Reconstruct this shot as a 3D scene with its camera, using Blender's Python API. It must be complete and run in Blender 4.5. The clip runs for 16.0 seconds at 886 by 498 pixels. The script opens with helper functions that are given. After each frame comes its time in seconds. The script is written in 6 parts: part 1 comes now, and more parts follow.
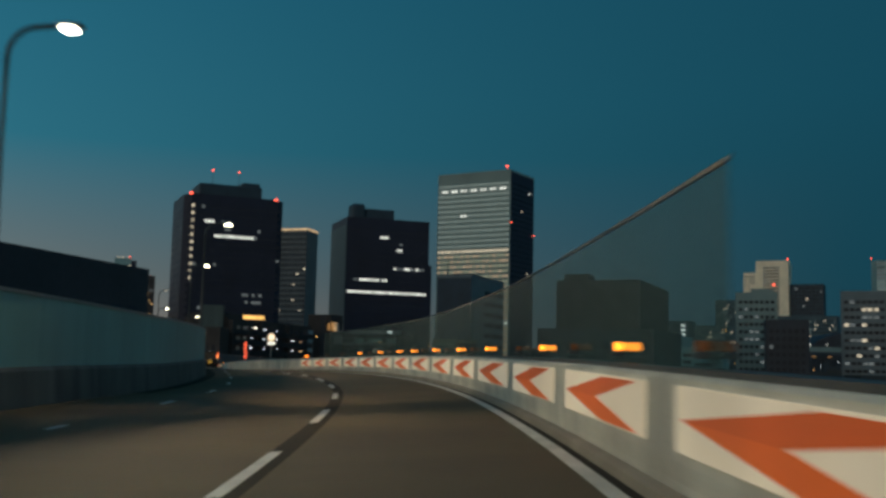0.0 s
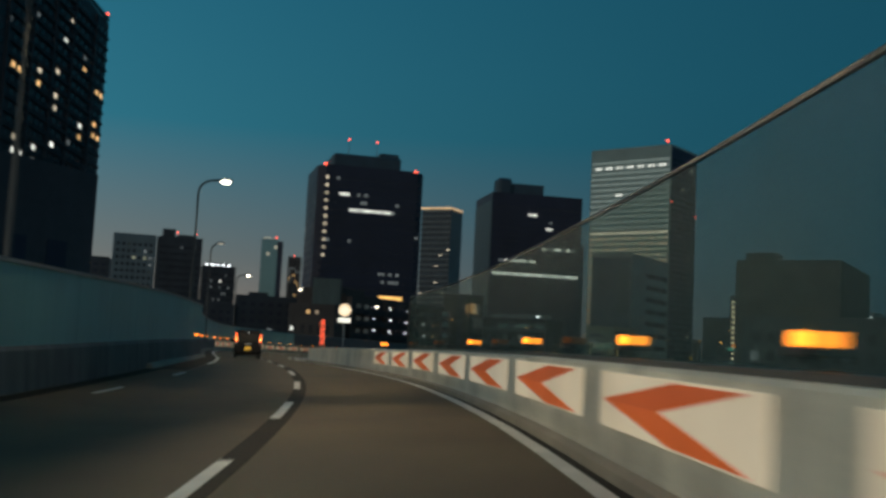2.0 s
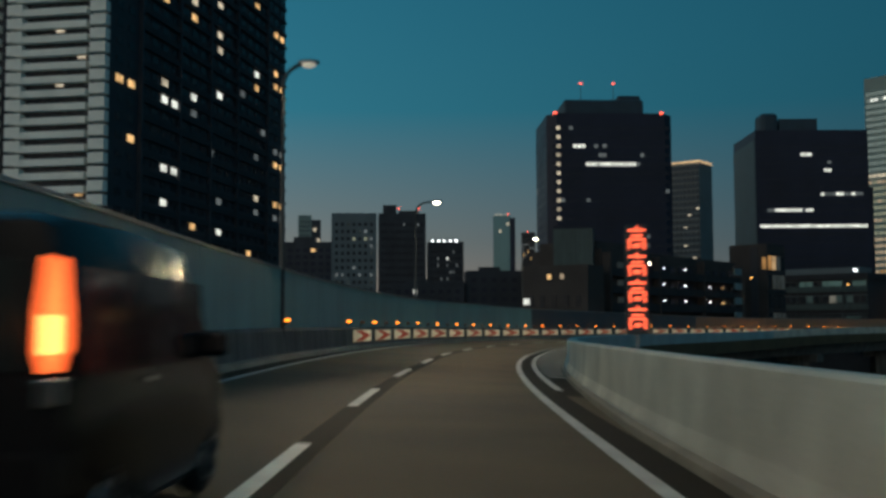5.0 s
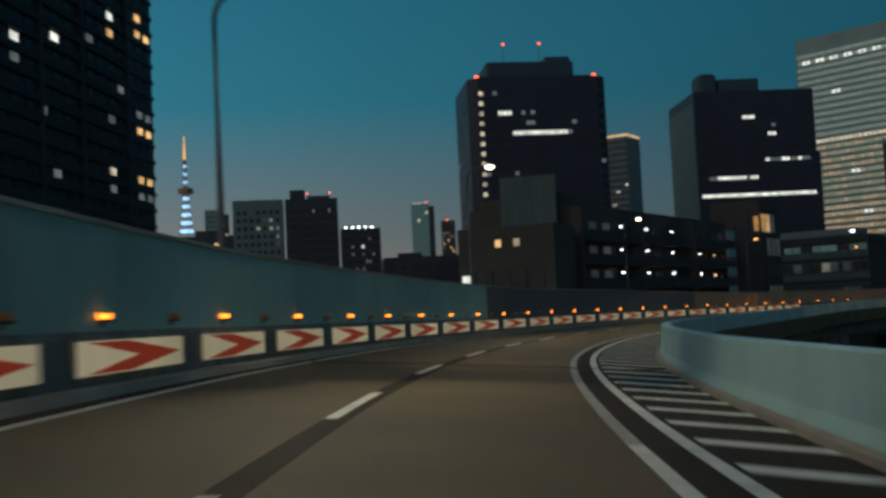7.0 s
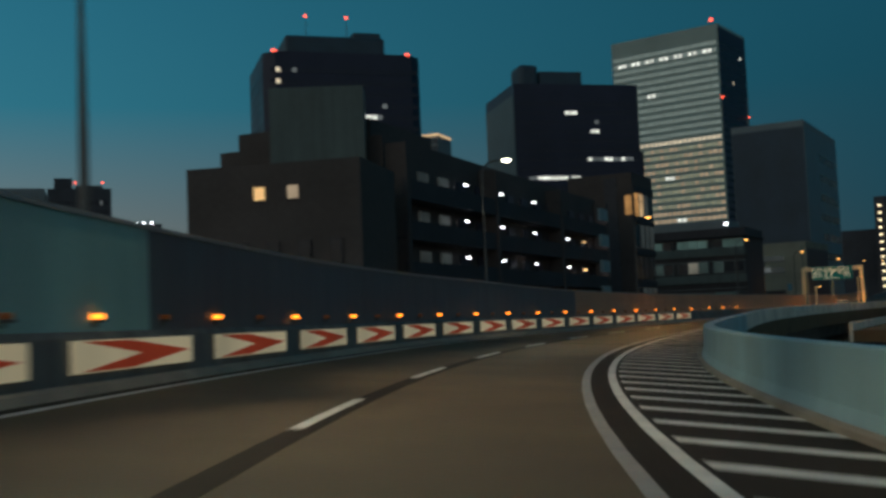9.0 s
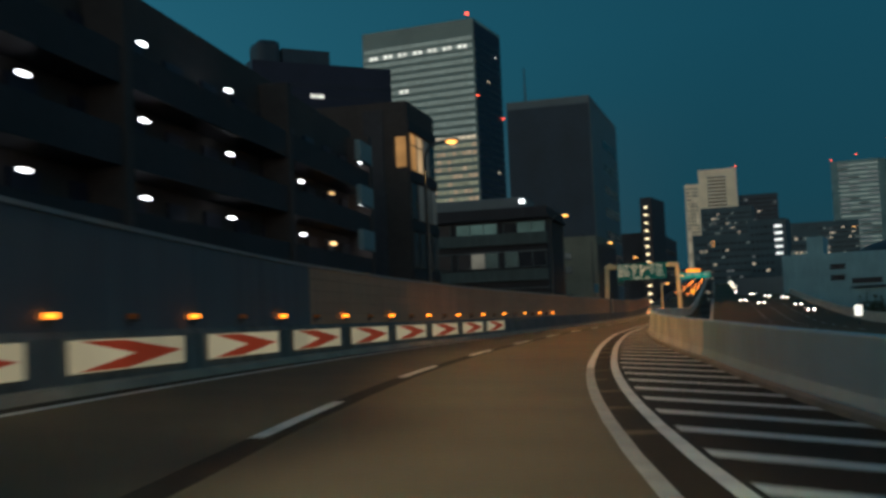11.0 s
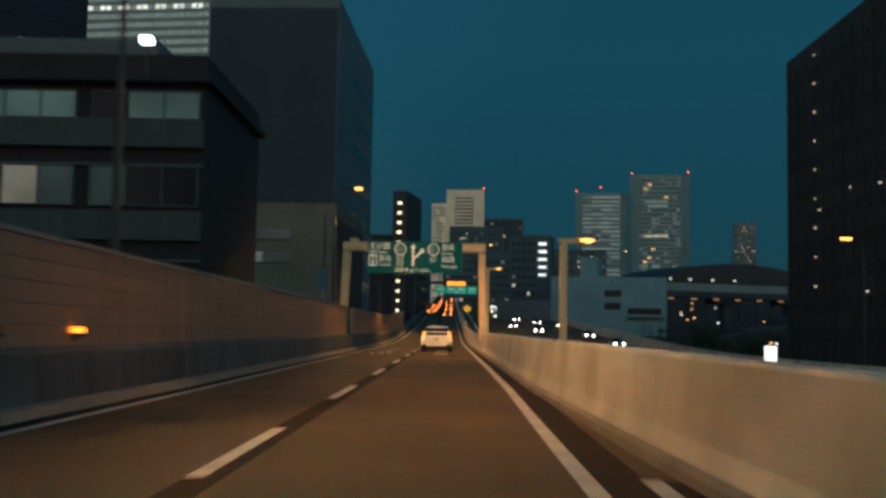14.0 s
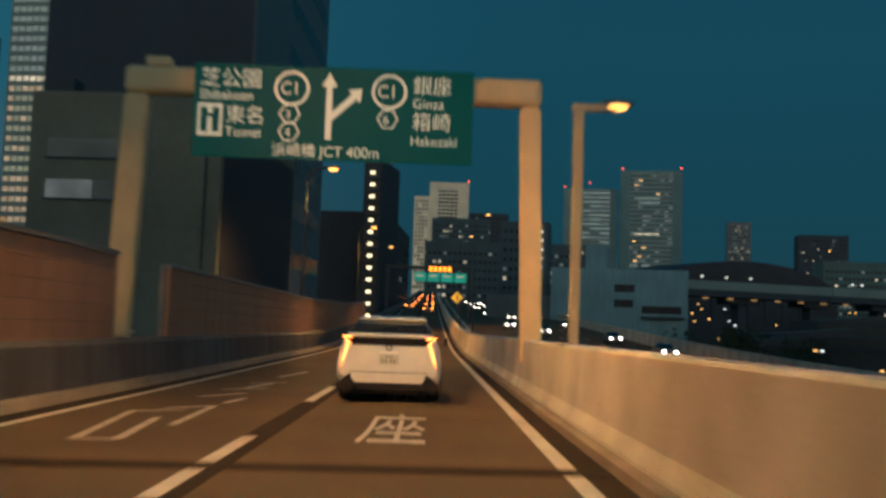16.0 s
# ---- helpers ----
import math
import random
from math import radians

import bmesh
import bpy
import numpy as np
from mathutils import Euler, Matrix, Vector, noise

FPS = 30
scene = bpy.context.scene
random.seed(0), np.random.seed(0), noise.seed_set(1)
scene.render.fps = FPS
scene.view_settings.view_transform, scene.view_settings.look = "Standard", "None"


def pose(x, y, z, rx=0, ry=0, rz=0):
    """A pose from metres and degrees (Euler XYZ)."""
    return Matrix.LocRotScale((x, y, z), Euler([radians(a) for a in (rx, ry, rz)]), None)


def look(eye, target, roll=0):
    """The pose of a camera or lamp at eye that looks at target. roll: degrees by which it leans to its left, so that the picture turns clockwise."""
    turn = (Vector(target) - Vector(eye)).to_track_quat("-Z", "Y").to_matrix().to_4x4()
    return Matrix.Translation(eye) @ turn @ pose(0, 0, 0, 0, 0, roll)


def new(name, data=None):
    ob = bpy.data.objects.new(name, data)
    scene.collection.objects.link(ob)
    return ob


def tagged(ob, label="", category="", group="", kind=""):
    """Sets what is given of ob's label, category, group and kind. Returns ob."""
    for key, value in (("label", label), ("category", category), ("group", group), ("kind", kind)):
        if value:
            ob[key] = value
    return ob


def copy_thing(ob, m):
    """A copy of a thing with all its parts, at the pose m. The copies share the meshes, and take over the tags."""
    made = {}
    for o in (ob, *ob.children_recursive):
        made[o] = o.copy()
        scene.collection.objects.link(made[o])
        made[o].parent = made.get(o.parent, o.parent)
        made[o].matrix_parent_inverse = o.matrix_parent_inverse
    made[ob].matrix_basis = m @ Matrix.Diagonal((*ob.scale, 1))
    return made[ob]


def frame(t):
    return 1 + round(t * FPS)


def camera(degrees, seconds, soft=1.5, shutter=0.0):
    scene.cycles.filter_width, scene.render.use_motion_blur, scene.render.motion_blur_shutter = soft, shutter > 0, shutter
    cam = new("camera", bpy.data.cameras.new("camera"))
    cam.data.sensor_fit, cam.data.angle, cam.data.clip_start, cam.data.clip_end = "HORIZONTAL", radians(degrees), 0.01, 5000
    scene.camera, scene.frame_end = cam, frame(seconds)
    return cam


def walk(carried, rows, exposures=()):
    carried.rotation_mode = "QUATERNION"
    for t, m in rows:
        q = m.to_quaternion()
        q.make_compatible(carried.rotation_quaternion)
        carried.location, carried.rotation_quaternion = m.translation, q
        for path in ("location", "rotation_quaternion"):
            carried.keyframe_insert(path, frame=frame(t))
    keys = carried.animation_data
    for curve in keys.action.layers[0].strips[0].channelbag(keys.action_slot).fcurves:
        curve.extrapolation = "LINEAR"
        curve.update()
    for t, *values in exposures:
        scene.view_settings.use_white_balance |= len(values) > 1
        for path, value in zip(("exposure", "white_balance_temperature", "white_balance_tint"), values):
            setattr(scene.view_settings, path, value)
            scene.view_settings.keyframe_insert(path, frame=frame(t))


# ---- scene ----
# Camera: carried by a car on an elevated urban expressway. t, x, y, yaw, pitch, roll
EYE = 1.25
CLIMB_S = [-40, -15, 0, 15, 30, 45, 60, 75, 90, 105, 120, 147, 175, 200, 220, 240, 260, 285, 300, 330]
CLIMB_Z = [-1.65, -1.17, -0.85, -0.53, -0.25, -0.035, 0.155, 0.255, 0.31, 0.33, 0.32, 0.27, 0.15, 0.03, -0.03, -0.05, 0.0, 0.11, 0.15, 0.18]


def climb(s):
    """The road's gentle grades: height of the deck at a station."""
    return float(np.interp(s, CLIMB_S, CLIMB_Z))


ROWS = [
    (0.0, -0, 0.98, 0, 6.62, 1.26), (0.5, -0.11, 11.9, 0.79, 6.26, 1.84), (1.0, -0.46, 22.76, 2.05, 5.97, 2.04),
    (1.5, -1.22, 33.57, 4.83, 5.78, 2.63), (2.0, -2.5, 44.25, 7.93, 5.65, 2.82), (2.5, -4.2, 54.24, 10.8, 5.31, 2.77),
    (3.0, -6.31, 63.95, 13.44, 4.92, 2.46), (3.5, -8.81, 73.44, 16, 4.59, 1.8), (4.0, -11.66, 82.77, 18.18, 4.49, 0.59),
    (4.5, -15.02, 92.71, 19.7, 4.3, 0.16), (5.0, -18.57, 102.6, 20.44, 4.15, -0.21), (5.5, -22.15, 112.46, 20.38, 4.03, -0.65),
    (6.0, -25.64, 122.37, 19.56, 3.92, -1.27), (6.5, -28.91, 132.35, 18.13, 3.79, -2.26), (7.0, -31.84, 142.43, 16.1, 3.67, -2.8),
    (7.5, -34.38, 152.62, 13.9, 3.5, -3.17), (8.0, -36.52, 162.9, 11.55, 3.4, -3.74), (8.5, -38.21, 173.26, 8.7, 3.61, -2.9),
    (9.0, -39.4, 183.69, 5.62, 3.75, -2.4), (9.5, -40.01, 194.17, 2.38, 3.86, -2.1), (10.0, -40.03, 204.67, -0.97, 3.94, -2.1),
    (10.5, -39.41, 215.15, -4.39, 4.01, -2.23), (11.0, -38.15, 225.57, -8, 3.73, -2.48), (11.5, -36.25, 235.9, -11.57, 4.86, -2.4),
    (12.0, -33.77, 246.1, -15.01, 5.07, -1.71), (12.5, -30.8, 256.17, -17.86, 4.94, -1.11), (13.0, -27.45, 266.12, -19.87, 4.79, -0.32),
    (13.5, -23.86, 275.99, -20.83, 4.6, 0.58), (14.0, -20.1, 285.79, -21.83, 4.37, 1.02), (14.5, -16.2, 295.54, -22.72, 4.25, 1.64),
    (15.0, -12.22, 305.25, -22.96, 4.15, 2.07), (15.5, -8.22, 314.96, -22.9, 4.27, 2), (16.0, -4.23, 324.68, -22.79, 4.3, 1.99)]


def station(t):
    """How far along the road the car is after t seconds."""
    return float(np.interp(t, (0, 1, 2, 3, 4, 16), (0.98, 22.77, 44.36, 64.43, 84.0, 336.0)))


def ride(t, x, y, yaw, pitch, roll):
    a, b = radians(yaw), radians(pitch)
    eye = Vector((x, y, EYE + climb(station(t))))
    return look(eye, eye + Vector((-math.sin(a) * math.cos(b), math.cos(a) * math.cos(b), math.sin(b))), roll)


cam = camera(45.1, 16.0, soft=3.1, shutter=0.5)
walk(cam, [(r[0], ride(*r)) for r in ROWS])

# ---- world: clear dusk sky, teal overhead, the last glow of the set sun low in the south-west, behind the ride ----
world = bpy.data.worlds.new("dusk")
scene.world = world
world.use_nodes = True
wn, wl = world.node_tree.nodes, world.node_tree.links
wn.clear()
w_out = wn.new("ShaderNodeOutputWorld")
w_bg = wn.new("ShaderNodeBackground")
w_tc = wn.new("ShaderNodeTexCoord")
w_sep = wn.new("ShaderNodeSeparateXYZ")
w_ramp = wn.new("ShaderNodeValToRGB")
w_glow = wn.new("ShaderNodeValToRGB")
w_dot = wn.new("ShaderNodeVectorMath")
w_dot.operation = "DOT_PRODUCT"
w_dot.inputs[1].default_value = (-0.65, -0.76, 0.0)
w_fac = wn.new("ShaderNodeValToRGB")
w_fac2 = wn.new("ShaderNodeValToRGB")
w_mid = wn.new("ShaderNodeValToRGB")
w_half = wn.new("ShaderNodeMath")
w_half.operation, w_half.inputs[1].default_value, w_half.inputs[2].default_value = "MULTIPLY_ADD", 0.5, 0.5
w_mix, w_mix2 = wn.new("ShaderNodeMix"), wn.new("ShaderNodeMix")
w_mix.data_type = w_mix2.data_type = "RGBA"


def ramp(node, stops):
    el = node.color_ramp.elements
    while len(el) < len(stops):
        el.new(0.5)
    for e, (p, c) in zip(el, stops):
        e.position, e.color = p, (*c, 1)


ramp(w_ramp, [(0.0, (0.012, 0.045, 0.062)), (0.10, (0.008, 0.054, 0.080)), (0.25, (0.007, 0.062, 0.097)), (1.0, (0.006, 0.045, 0.080))])
ramp(w_mid, [(0.0, (0.46, 0.32, 0.225)), (0.08, (0.235, 0.245, 0.226)), (0.20, (0.038, 0.220, 0.305)), (0.40, (0.016, 0.150, 0.245)), (1.0, (0.006, 0.048, 0.085))])
ramp(w_glow, [(0.0, (1.55, 1.15, 0.79)), (0.10, (1.12, 0.98, 0.78)), (0.30, (0.38, 0.52, 0.53)), (0.60, (0.045, 0.14, 0.19)), (1.0, (0.006, 0.048, 0.085))])
ramp(w_fac, [(0.03, (0, 0, 0)), (0.48, (1, 1, 1))])
ramp(w_fac2, [(0.50, (0, 0, 0)), (1.0, (1, 1, 1))])
wl.new(w_tc.outputs["Generated"], w_sep.inputs[0])
wl.new(w_tc.outputs["Generated"], w_dot.inputs[0])
wl.new(w_sep.outputs["Z"], w_ramp.inputs[0])
wl.new(w_sep.outputs["Z"], w_glow.inputs[0])
wl.new(w_sep.outputs["Z"], w_mid.inputs[0])
wl.new(w_dot.outputs["Value"], w_half.inputs[0])
wl.new(w_half.outputs[0], w_fac.inputs[0])
wl.new(w_half.outputs[0], w_fac2.inputs[0])
wl.new(w_fac.outputs[0], w_mix.inputs["Factor"])
wl.new(w_ramp.outputs[0], w_mix.inputs["A"])
wl.new(w_mid.outputs[0], w_mix.inputs["B"])
wl.new(w_fac2.outputs[0], w_mix2.inputs["Factor"])
wl.new(w_mix.outputs["Result"], w_mix2.inputs["A"])
wl.new(w_glow.outputs[0], w_mix2.inputs["B"])
wl.new(w_mix2.outputs["Result"], w_bg.inputs[0])
wl.new(w_bg.outputs[0], w_out.inputs[0])
SKY = 1.0
w_bg.inputs[1].default_value = SKY
scene.view_settings.exposure = 0.0

LED, SODIUM = (1.0, 0.83, 0.53), (1.0, 0.47, 0.145)
LED_WATTS, SODIUM_WATTS = 4400.0, 6200.0


# ---- materials ----
def mat(name, color, rough=0.6, metal=0.0, spread=0.25, scale=4.0, fine=40.0, bump=0.15, random_tint=0.0, spec=0.5, streak=0.0):
    """A surface with grain at two sizes, stains and fine relief."""
    m = bpy.data.materials.new(name)
    m.use_nodes = True
    n, l = m.node_tree.nodes, m.node_tree.links
    b = n["Principled BSDF"]
    tc = n.new("ShaderNodeTexCoord")
    big, small = n.new("ShaderNodeTexNoise"), n.new("ShaderNodeTexNoise")
    big.inputs["Scale"].default_value, big.inputs["Detail"].default_value = 1.0 / scale, 5
    small.inputs["Scale"].default_value, small.inputs["Detail"].default_value = fine, 3
    for k in (big, small):
        l.new(tc.outputs["Object"], k.inputs["Vector"])
    mix = n.new("ShaderNodeMath")
    mix.operation = "MULTIPLY_ADD"
    mix.inputs[1].default_value = 0.35
    l.new(small.outputs["Fac"], mix.inputs[0])
    l.new(big.outputs["Fac"], mix.inputs[2])
    r = n.new("ShaderNodeValToRGB")
    lo, hi = [c * (1 - spread) for c in color], [min(1, c * (1 + spread)) for c in color]
    ramp(r, [(0.42, lo), (0.92, hi)])
    l.new(mix.outputs[0], r.inputs[0])
    out = r.outputs[0]
    if streak:
        # rain streaks: noise drawn out along the vertical
        mp, st, sr, mu = n.new("ShaderNodeMapping"), n.new("ShaderNodeTexNoise"), n.new("ShaderNodeMapRange"), n.new("ShaderNodeHueSaturation")
        mp.inputs["Scale"].default_value = (2.2, 2.2, 0.16)
        st.inputs["Scale"].default_value, st.inputs["Detail"].default_value = 1.0, 6
        l.new(tc.outputs["Object"], mp.inputs["Vector"])
        l.new(mp.outputs[0], st.inputs["Vector"])
        sr.inputs["From Min"].default_value, sr.inputs["From Max"].default_value = 0.32, 0.68
        sr.inputs["To Min"].default_value, sr.inputs["To Max"].default_value = 1 - streak, 1 + streak * 0.6
        l.new(st.outputs["Fac"], sr.inputs["Value"])
        l.new(sr.outputs[0], mu.inputs["Value"])
        l.new(out, mu.inputs["Color"])
        out = mu.outputs[0]
    if random_tint:
        oi, hsv, mr = n.new("ShaderNodeObjectInfo"), n.new("ShaderNodeHueSaturation"), n.new("ShaderNodeMapRange")
        mr.inputs["To Min"].default_value, mr.inputs["To Max"].default_value = 1 - random_tint, 1 + random_tint
        l.new(oi.outputs["Random"], mr.inputs["Value"])
        l.new(mr.outputs[0], hsv.inputs["Value"])
        l.new(out, hsv.inputs["Color"])
        out = hsv.outputs[0]
    l.new(out, b.inputs["Base Color"])
    rr = n.new("ShaderNodeMapRange")
    rr.inputs["To Min"].default_value, rr.inputs["To Max"].default_value = max(0.02, rough - 0.12), min(1, rough + 0.12)
    l.new(big.outputs["Fac"], rr.inputs["Value"])
    l.new(rr.outputs[0], b.inputs["Roughness"])
    b.inputs["Metallic"].default_value = metal
    b.inputs["Specular IOR Level"].default_value = spec
    if bump:
        bp = n.new("ShaderNodeBump")
        bp.inputs["Strength"].default_value, bp.inputs["Distance"].default_value = bump, 0.02
        l.new(small.outputs["Fac"], bp.inputs["Height"])
        l.new(bp.outputs[0], b.inputs["Normal"])
    return m


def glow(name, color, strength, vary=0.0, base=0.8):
    """A glowing surface: lamp lens, light box, lit window, or a sign face or plate made to glow."""
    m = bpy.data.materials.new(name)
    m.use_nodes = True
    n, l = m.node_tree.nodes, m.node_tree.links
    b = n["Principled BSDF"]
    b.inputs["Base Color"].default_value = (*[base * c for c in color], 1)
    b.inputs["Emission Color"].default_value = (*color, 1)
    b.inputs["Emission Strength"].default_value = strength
    if vary:
        tc, no, mr = n.new("ShaderNodeTexCoord"), n.new("ShaderNodeTexNoise"), n.new("ShaderNodeMapRange")
        oi, ad = n.new("ShaderNodeObjectInfo"), n.new("ShaderNodeVectorMath")
        no.inputs["Scale"].default_value = 0.45
        l.new(tc.outputs["Object"], ad.inputs[0])
        l.new(oi.outputs["Location"], ad.inputs[1])
        l.new(ad.outputs[0], no.inputs["Vector"])
        mr.inputs["From Min"].default_value, mr.inputs["From Max"].default_value = 0.3, 0.7
        mr.inputs["To Min"].default_value, mr.inputs["To Max"].default_value = strength * (1 - vary), strength * (1 + vary)
        l.new(no.outputs["Fac"], mr.inputs["Value"])
        l.new(mr.outputs[0], b.inputs["Emission Strength"])
    return m


def sheet_glass(name, tint, clear, rough=0.15):
    """Weathered translucent barrier sheet: part clear, part milky."""
    m = bpy.data.materials.new(name)
    m.use_nodes = True
    n, l = m.node_tree.nodes, m.node_tree.links
    b = n["Principled BSDF"]
    b.inputs["Base Color"].default_value = (*tint, 1)
    b.inputs["Roughness"].default_value = rough
    b.inputs["Specular IOR Level"].default_value = 0.15
    tr, mx = n.new("ShaderNodeBsdfTransparent"), n.new("ShaderNodeMixShader")
    tr.inputs[0].default_value = (0.82, 0.88, 0.86, 1)
    tc, no, mr = n.new("ShaderNodeTexCoord"), n.new("ShaderNodeTexNoise"), n.new("ShaderNodeMapRange")
    no.inputs["Scale"].default_value = 0.5
    no.inputs["Detail"].default_value = 6
    mr.inputs["To Min"].default_value, mr.inputs["To Max"].default_value = clear - 0.1, clear + 0.1
    l.new(tc.outputs["Object"], no.inputs["Vector"])
    l.new(no.outputs["Fac"], mr.inputs["Value"])
    l.new(mr.outputs[0], mx.inputs[0])
    l.new(b.outputs[0], mx.inputs[1])
    l.new(tr.outputs[0], mx.inputs[2])
    l.new(mx.outputs[0], n["Material Output"].inputs[0])
    return m


ASPHALT = mat("asphalt", (0.108, 0.079, 0.046), 0.8, spread=0.3, scale=3.0, fine=60, bump=0.3, spec=0.22)
ASPHALT_DARK = mat("asphalt_dark_strip", (0.030, 0.024, 0.017), 0.8, spread=0.4, scale=1.5, fine=50, bump=0.3, spec=0.08)
PAINT = mat("road_paint", (0.58, 0.56, 0.51), 0.6, spread=0.3, scale=0.6, fine=30, bump=0.2)
PAINT_FADED = mat("faded_road_paint", (0.44, 0.41, 0.36), 0.6, spread=0.45, scale=0.4, fine=30, bump=0.25)
PAINT_WORN = mat("worn_road_paint", (0.24, 0.23, 0.21), 0.5, spread=0.5, scale=0.4, fine=30, bump=0.3)
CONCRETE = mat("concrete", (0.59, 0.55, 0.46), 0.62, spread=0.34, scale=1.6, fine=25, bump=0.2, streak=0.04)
# concrete again, with the teal skylight of one stretch put into its colour
CONCRETE_SKYLIT = mat("teal_painted_parapet", (0.27, 0.43, 0.45), 0.55, spread=0.2, scale=2.2, fine=20, bump=0.1, streak=0.05)
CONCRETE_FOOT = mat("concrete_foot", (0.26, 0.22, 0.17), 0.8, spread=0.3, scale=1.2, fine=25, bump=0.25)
# darkened concrete: the left parapet's shade put into the colour; the girder shares it
CONCRETE_SHADED = mat("grimy_concrete", (0.12, 0.122, 0.115), 0.85, spread=0.3, scale=1.8, fine=25, bump=0.25, streak=0.35)
SOUND_WALL = mat("sound_wall_panel", (0.215, 0.39, 0.365), 0.6, spread=0.16, scale=3.0, fine=14, bump=0.1, random_tint=0.05, streak=0.07)
# darker copy for the unlit stretch of wall, its dimness put into the colour
SOUND_WALL_DIM = mat("slate_wall_panel", (0.070, 0.092, 0.108), 0.6, spread=0.16, scale=3.0, fine=14, bump=0.1, random_tint=0.06, streak=0.14)
# ribbed panels under the orange lamps, part of that light put into their colour
SOUND_WALL_LAMPLIT = mat("ribbed_wall_panel", (0.36, 0.21, 0.135), 0.6, spread=0.16, scale=3.0, fine=14, bump=0.1, random_tint=0.06, streak=0.14)
POLE_PAINT = mat("dark_pole_paint", (0.040, 0.046, 0.05), 0.5, spread=0.2, scale=0.8)
STEEL = mat("galvanised_steel", (0.30, 0.31, 0.31), 0.45, 0.7, spread=0.2, scale=0.8)
CREAM = mat("cream_painted_steel", (0.72, 0.55, 0.31), 0.45, 0.0, spread=0.12, scale=0.9, fine=20, bump=0.05)
DARK_STEEL = mat("dark_steel", (0.05, 0.055, 0.06), 0.5, 0.3, spread=0.25)
GLASS = sheet_glass("barrier_sheet", (0.066, 0.160, 0.168), 0.78, 0.5)
# chevron sheets are no lamps: their glow stands in for reflected headlights
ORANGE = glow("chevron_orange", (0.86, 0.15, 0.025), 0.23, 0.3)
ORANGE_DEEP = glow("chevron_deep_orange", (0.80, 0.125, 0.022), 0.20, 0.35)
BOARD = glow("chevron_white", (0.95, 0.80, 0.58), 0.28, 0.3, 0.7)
# dimmer copies for the left boards, where less headlight would fall
ARROW_DIM = glow("chevron_red", (0.72, 0.075, 0.025), 0.14, 0.25)
BOARD_DIM = glow("chevron_dull_white", (0.95, 0.77, 0.48), 0.22, 0.25)
AMBER = glow("amber_lens", (1.0, 0.27, 0.02), 3.2)
AMBER_DIM = glow("amber_lens_dim", (0.9, 0.25, 0.02), 0.03, base=0.15)
LED_LENS = glow("led_lens", (1.0, 0.88, 0.62), 14.0)
LED_LENS_DIM = glow("led_lens_shaded", (1.0, 0.9, 0.7), 0.35)
SODIUM_LENS = glow("sodium_lens", (1.0, 0.44, 0.09), 3.6)
GROUND = mat("city_ground", (0.05, 0.05, 0.048), 0.8, spread=0.4, scale=30, fine=1.0)


# ---- mesh helpers ----
def part(name, bm, material, parent=None, label="", kind=""):
    me = bpy.data.meshes.new(name)
    bm.to_mesh(me)
    bm.free()
    me.materials.append(material)
    ob = new(name, me)
    if parent:
        ob.parent = parent
    return tagged(ob, label, kind=kind)


def again(ob, m=None, parent=None):
    """The same mesh once more, as an object of its own."""
    o = new(ob.name.split(".")[0], ob.data)
    o.parent = parent or ob.parent
    if m is not None:
        o.matrix_local = m
    return o


def box(bm, lo, hi, bevel=0.0, m=None):
    r = bmesh.ops.create_cube(bm, size=1)
    vs = r["verts"]
    for v in vs:
        v.co = Vector([lo[i] + (v.co[i] + 0.5) * (hi[i] - lo[i]) for i in range(3)])
    if bevel:
        es = {e for v in vs for e in v.link_edges}
        g = bmesh.ops.bevel(bm, geom=list(es), offset=bevel, segments=2, affect="EDGES", profile=0.5)
        vs = list({v for f in g["faces"] for v in f.verts} | {v for v in vs if v.is_valid})
    if m is not None:
        bmesh.ops.transform(bm, matrix=m, verts=vs)
    return bm


def boxes(*items, bevel=0.0):
    bm = bmesh.new()
    for lo, hi in items:
        box(bm, lo, hi, bevel)
    return bm


def rod(bm, a, b, r0, r1=None, n=10):
    a, b = Vector(a), Vector(b)
    d = b - a
    m = Matrix.Translation((a + b) / 2) @ d.to_track_quat("Z", "Y").to_matrix().to_4x4()
    bmesh.ops.create_cone(bm, cap_ends=True, segments=n, radius1=r0, radius2=r0 if r1 is None else r1, depth=d.length, matrix=m)
    return bm


def tube(bm, pts, r, n=8):
    """A bent pipe along pts; r may be a list."""
    pts = [Vector(p) for p in pts]
    rs = r if isinstance(r, (list, tuple)) else [r] * len(pts)
    rings = []
    for i, p in enumerate(pts):
        d = (pts[min(i + 1, len(pts) - 1)] - pts[max(i - 1, 0)]).normalized()
        q = d.to_track_quat("Z", "Y")
        rings.append([bm.verts.new(p + q @ Vector((rs[i] * math.cos(2 * math.pi * k / n), rs[i] * math.sin(2 * math.pi * k / n), 0))) for k in range(n)])
    for a, b in zip(rings, rings[1:]):
        for k in range(n):
            bm.faces.new((a[k], a[(k + 1) % n], b[(k + 1) % n], b[k]))
    bm.faces.new(rings[0][::-1])
    bm.faces.new(rings[-1])
    return bm


def prism(bm, outline, y0, y1):
    """An outline of (x, z) pushed from y0 to y1."""
    a = [bm.verts.new((x, y0, z)) for x, z in outline]
    b = [bm.verts.new((x, y1, z)) for x, z in outline]
    n = len(outline)
    for k in range(n):
        bm.faces.new((a[k], a[(k + 1) % n], b[(k + 1) % n], b[k]))
    bm.faces.new(a[::-1])
    bm.faces.new(b)
    bmesh.ops.recalc_face_normals(bm, faces=bm.faces)
    return bm


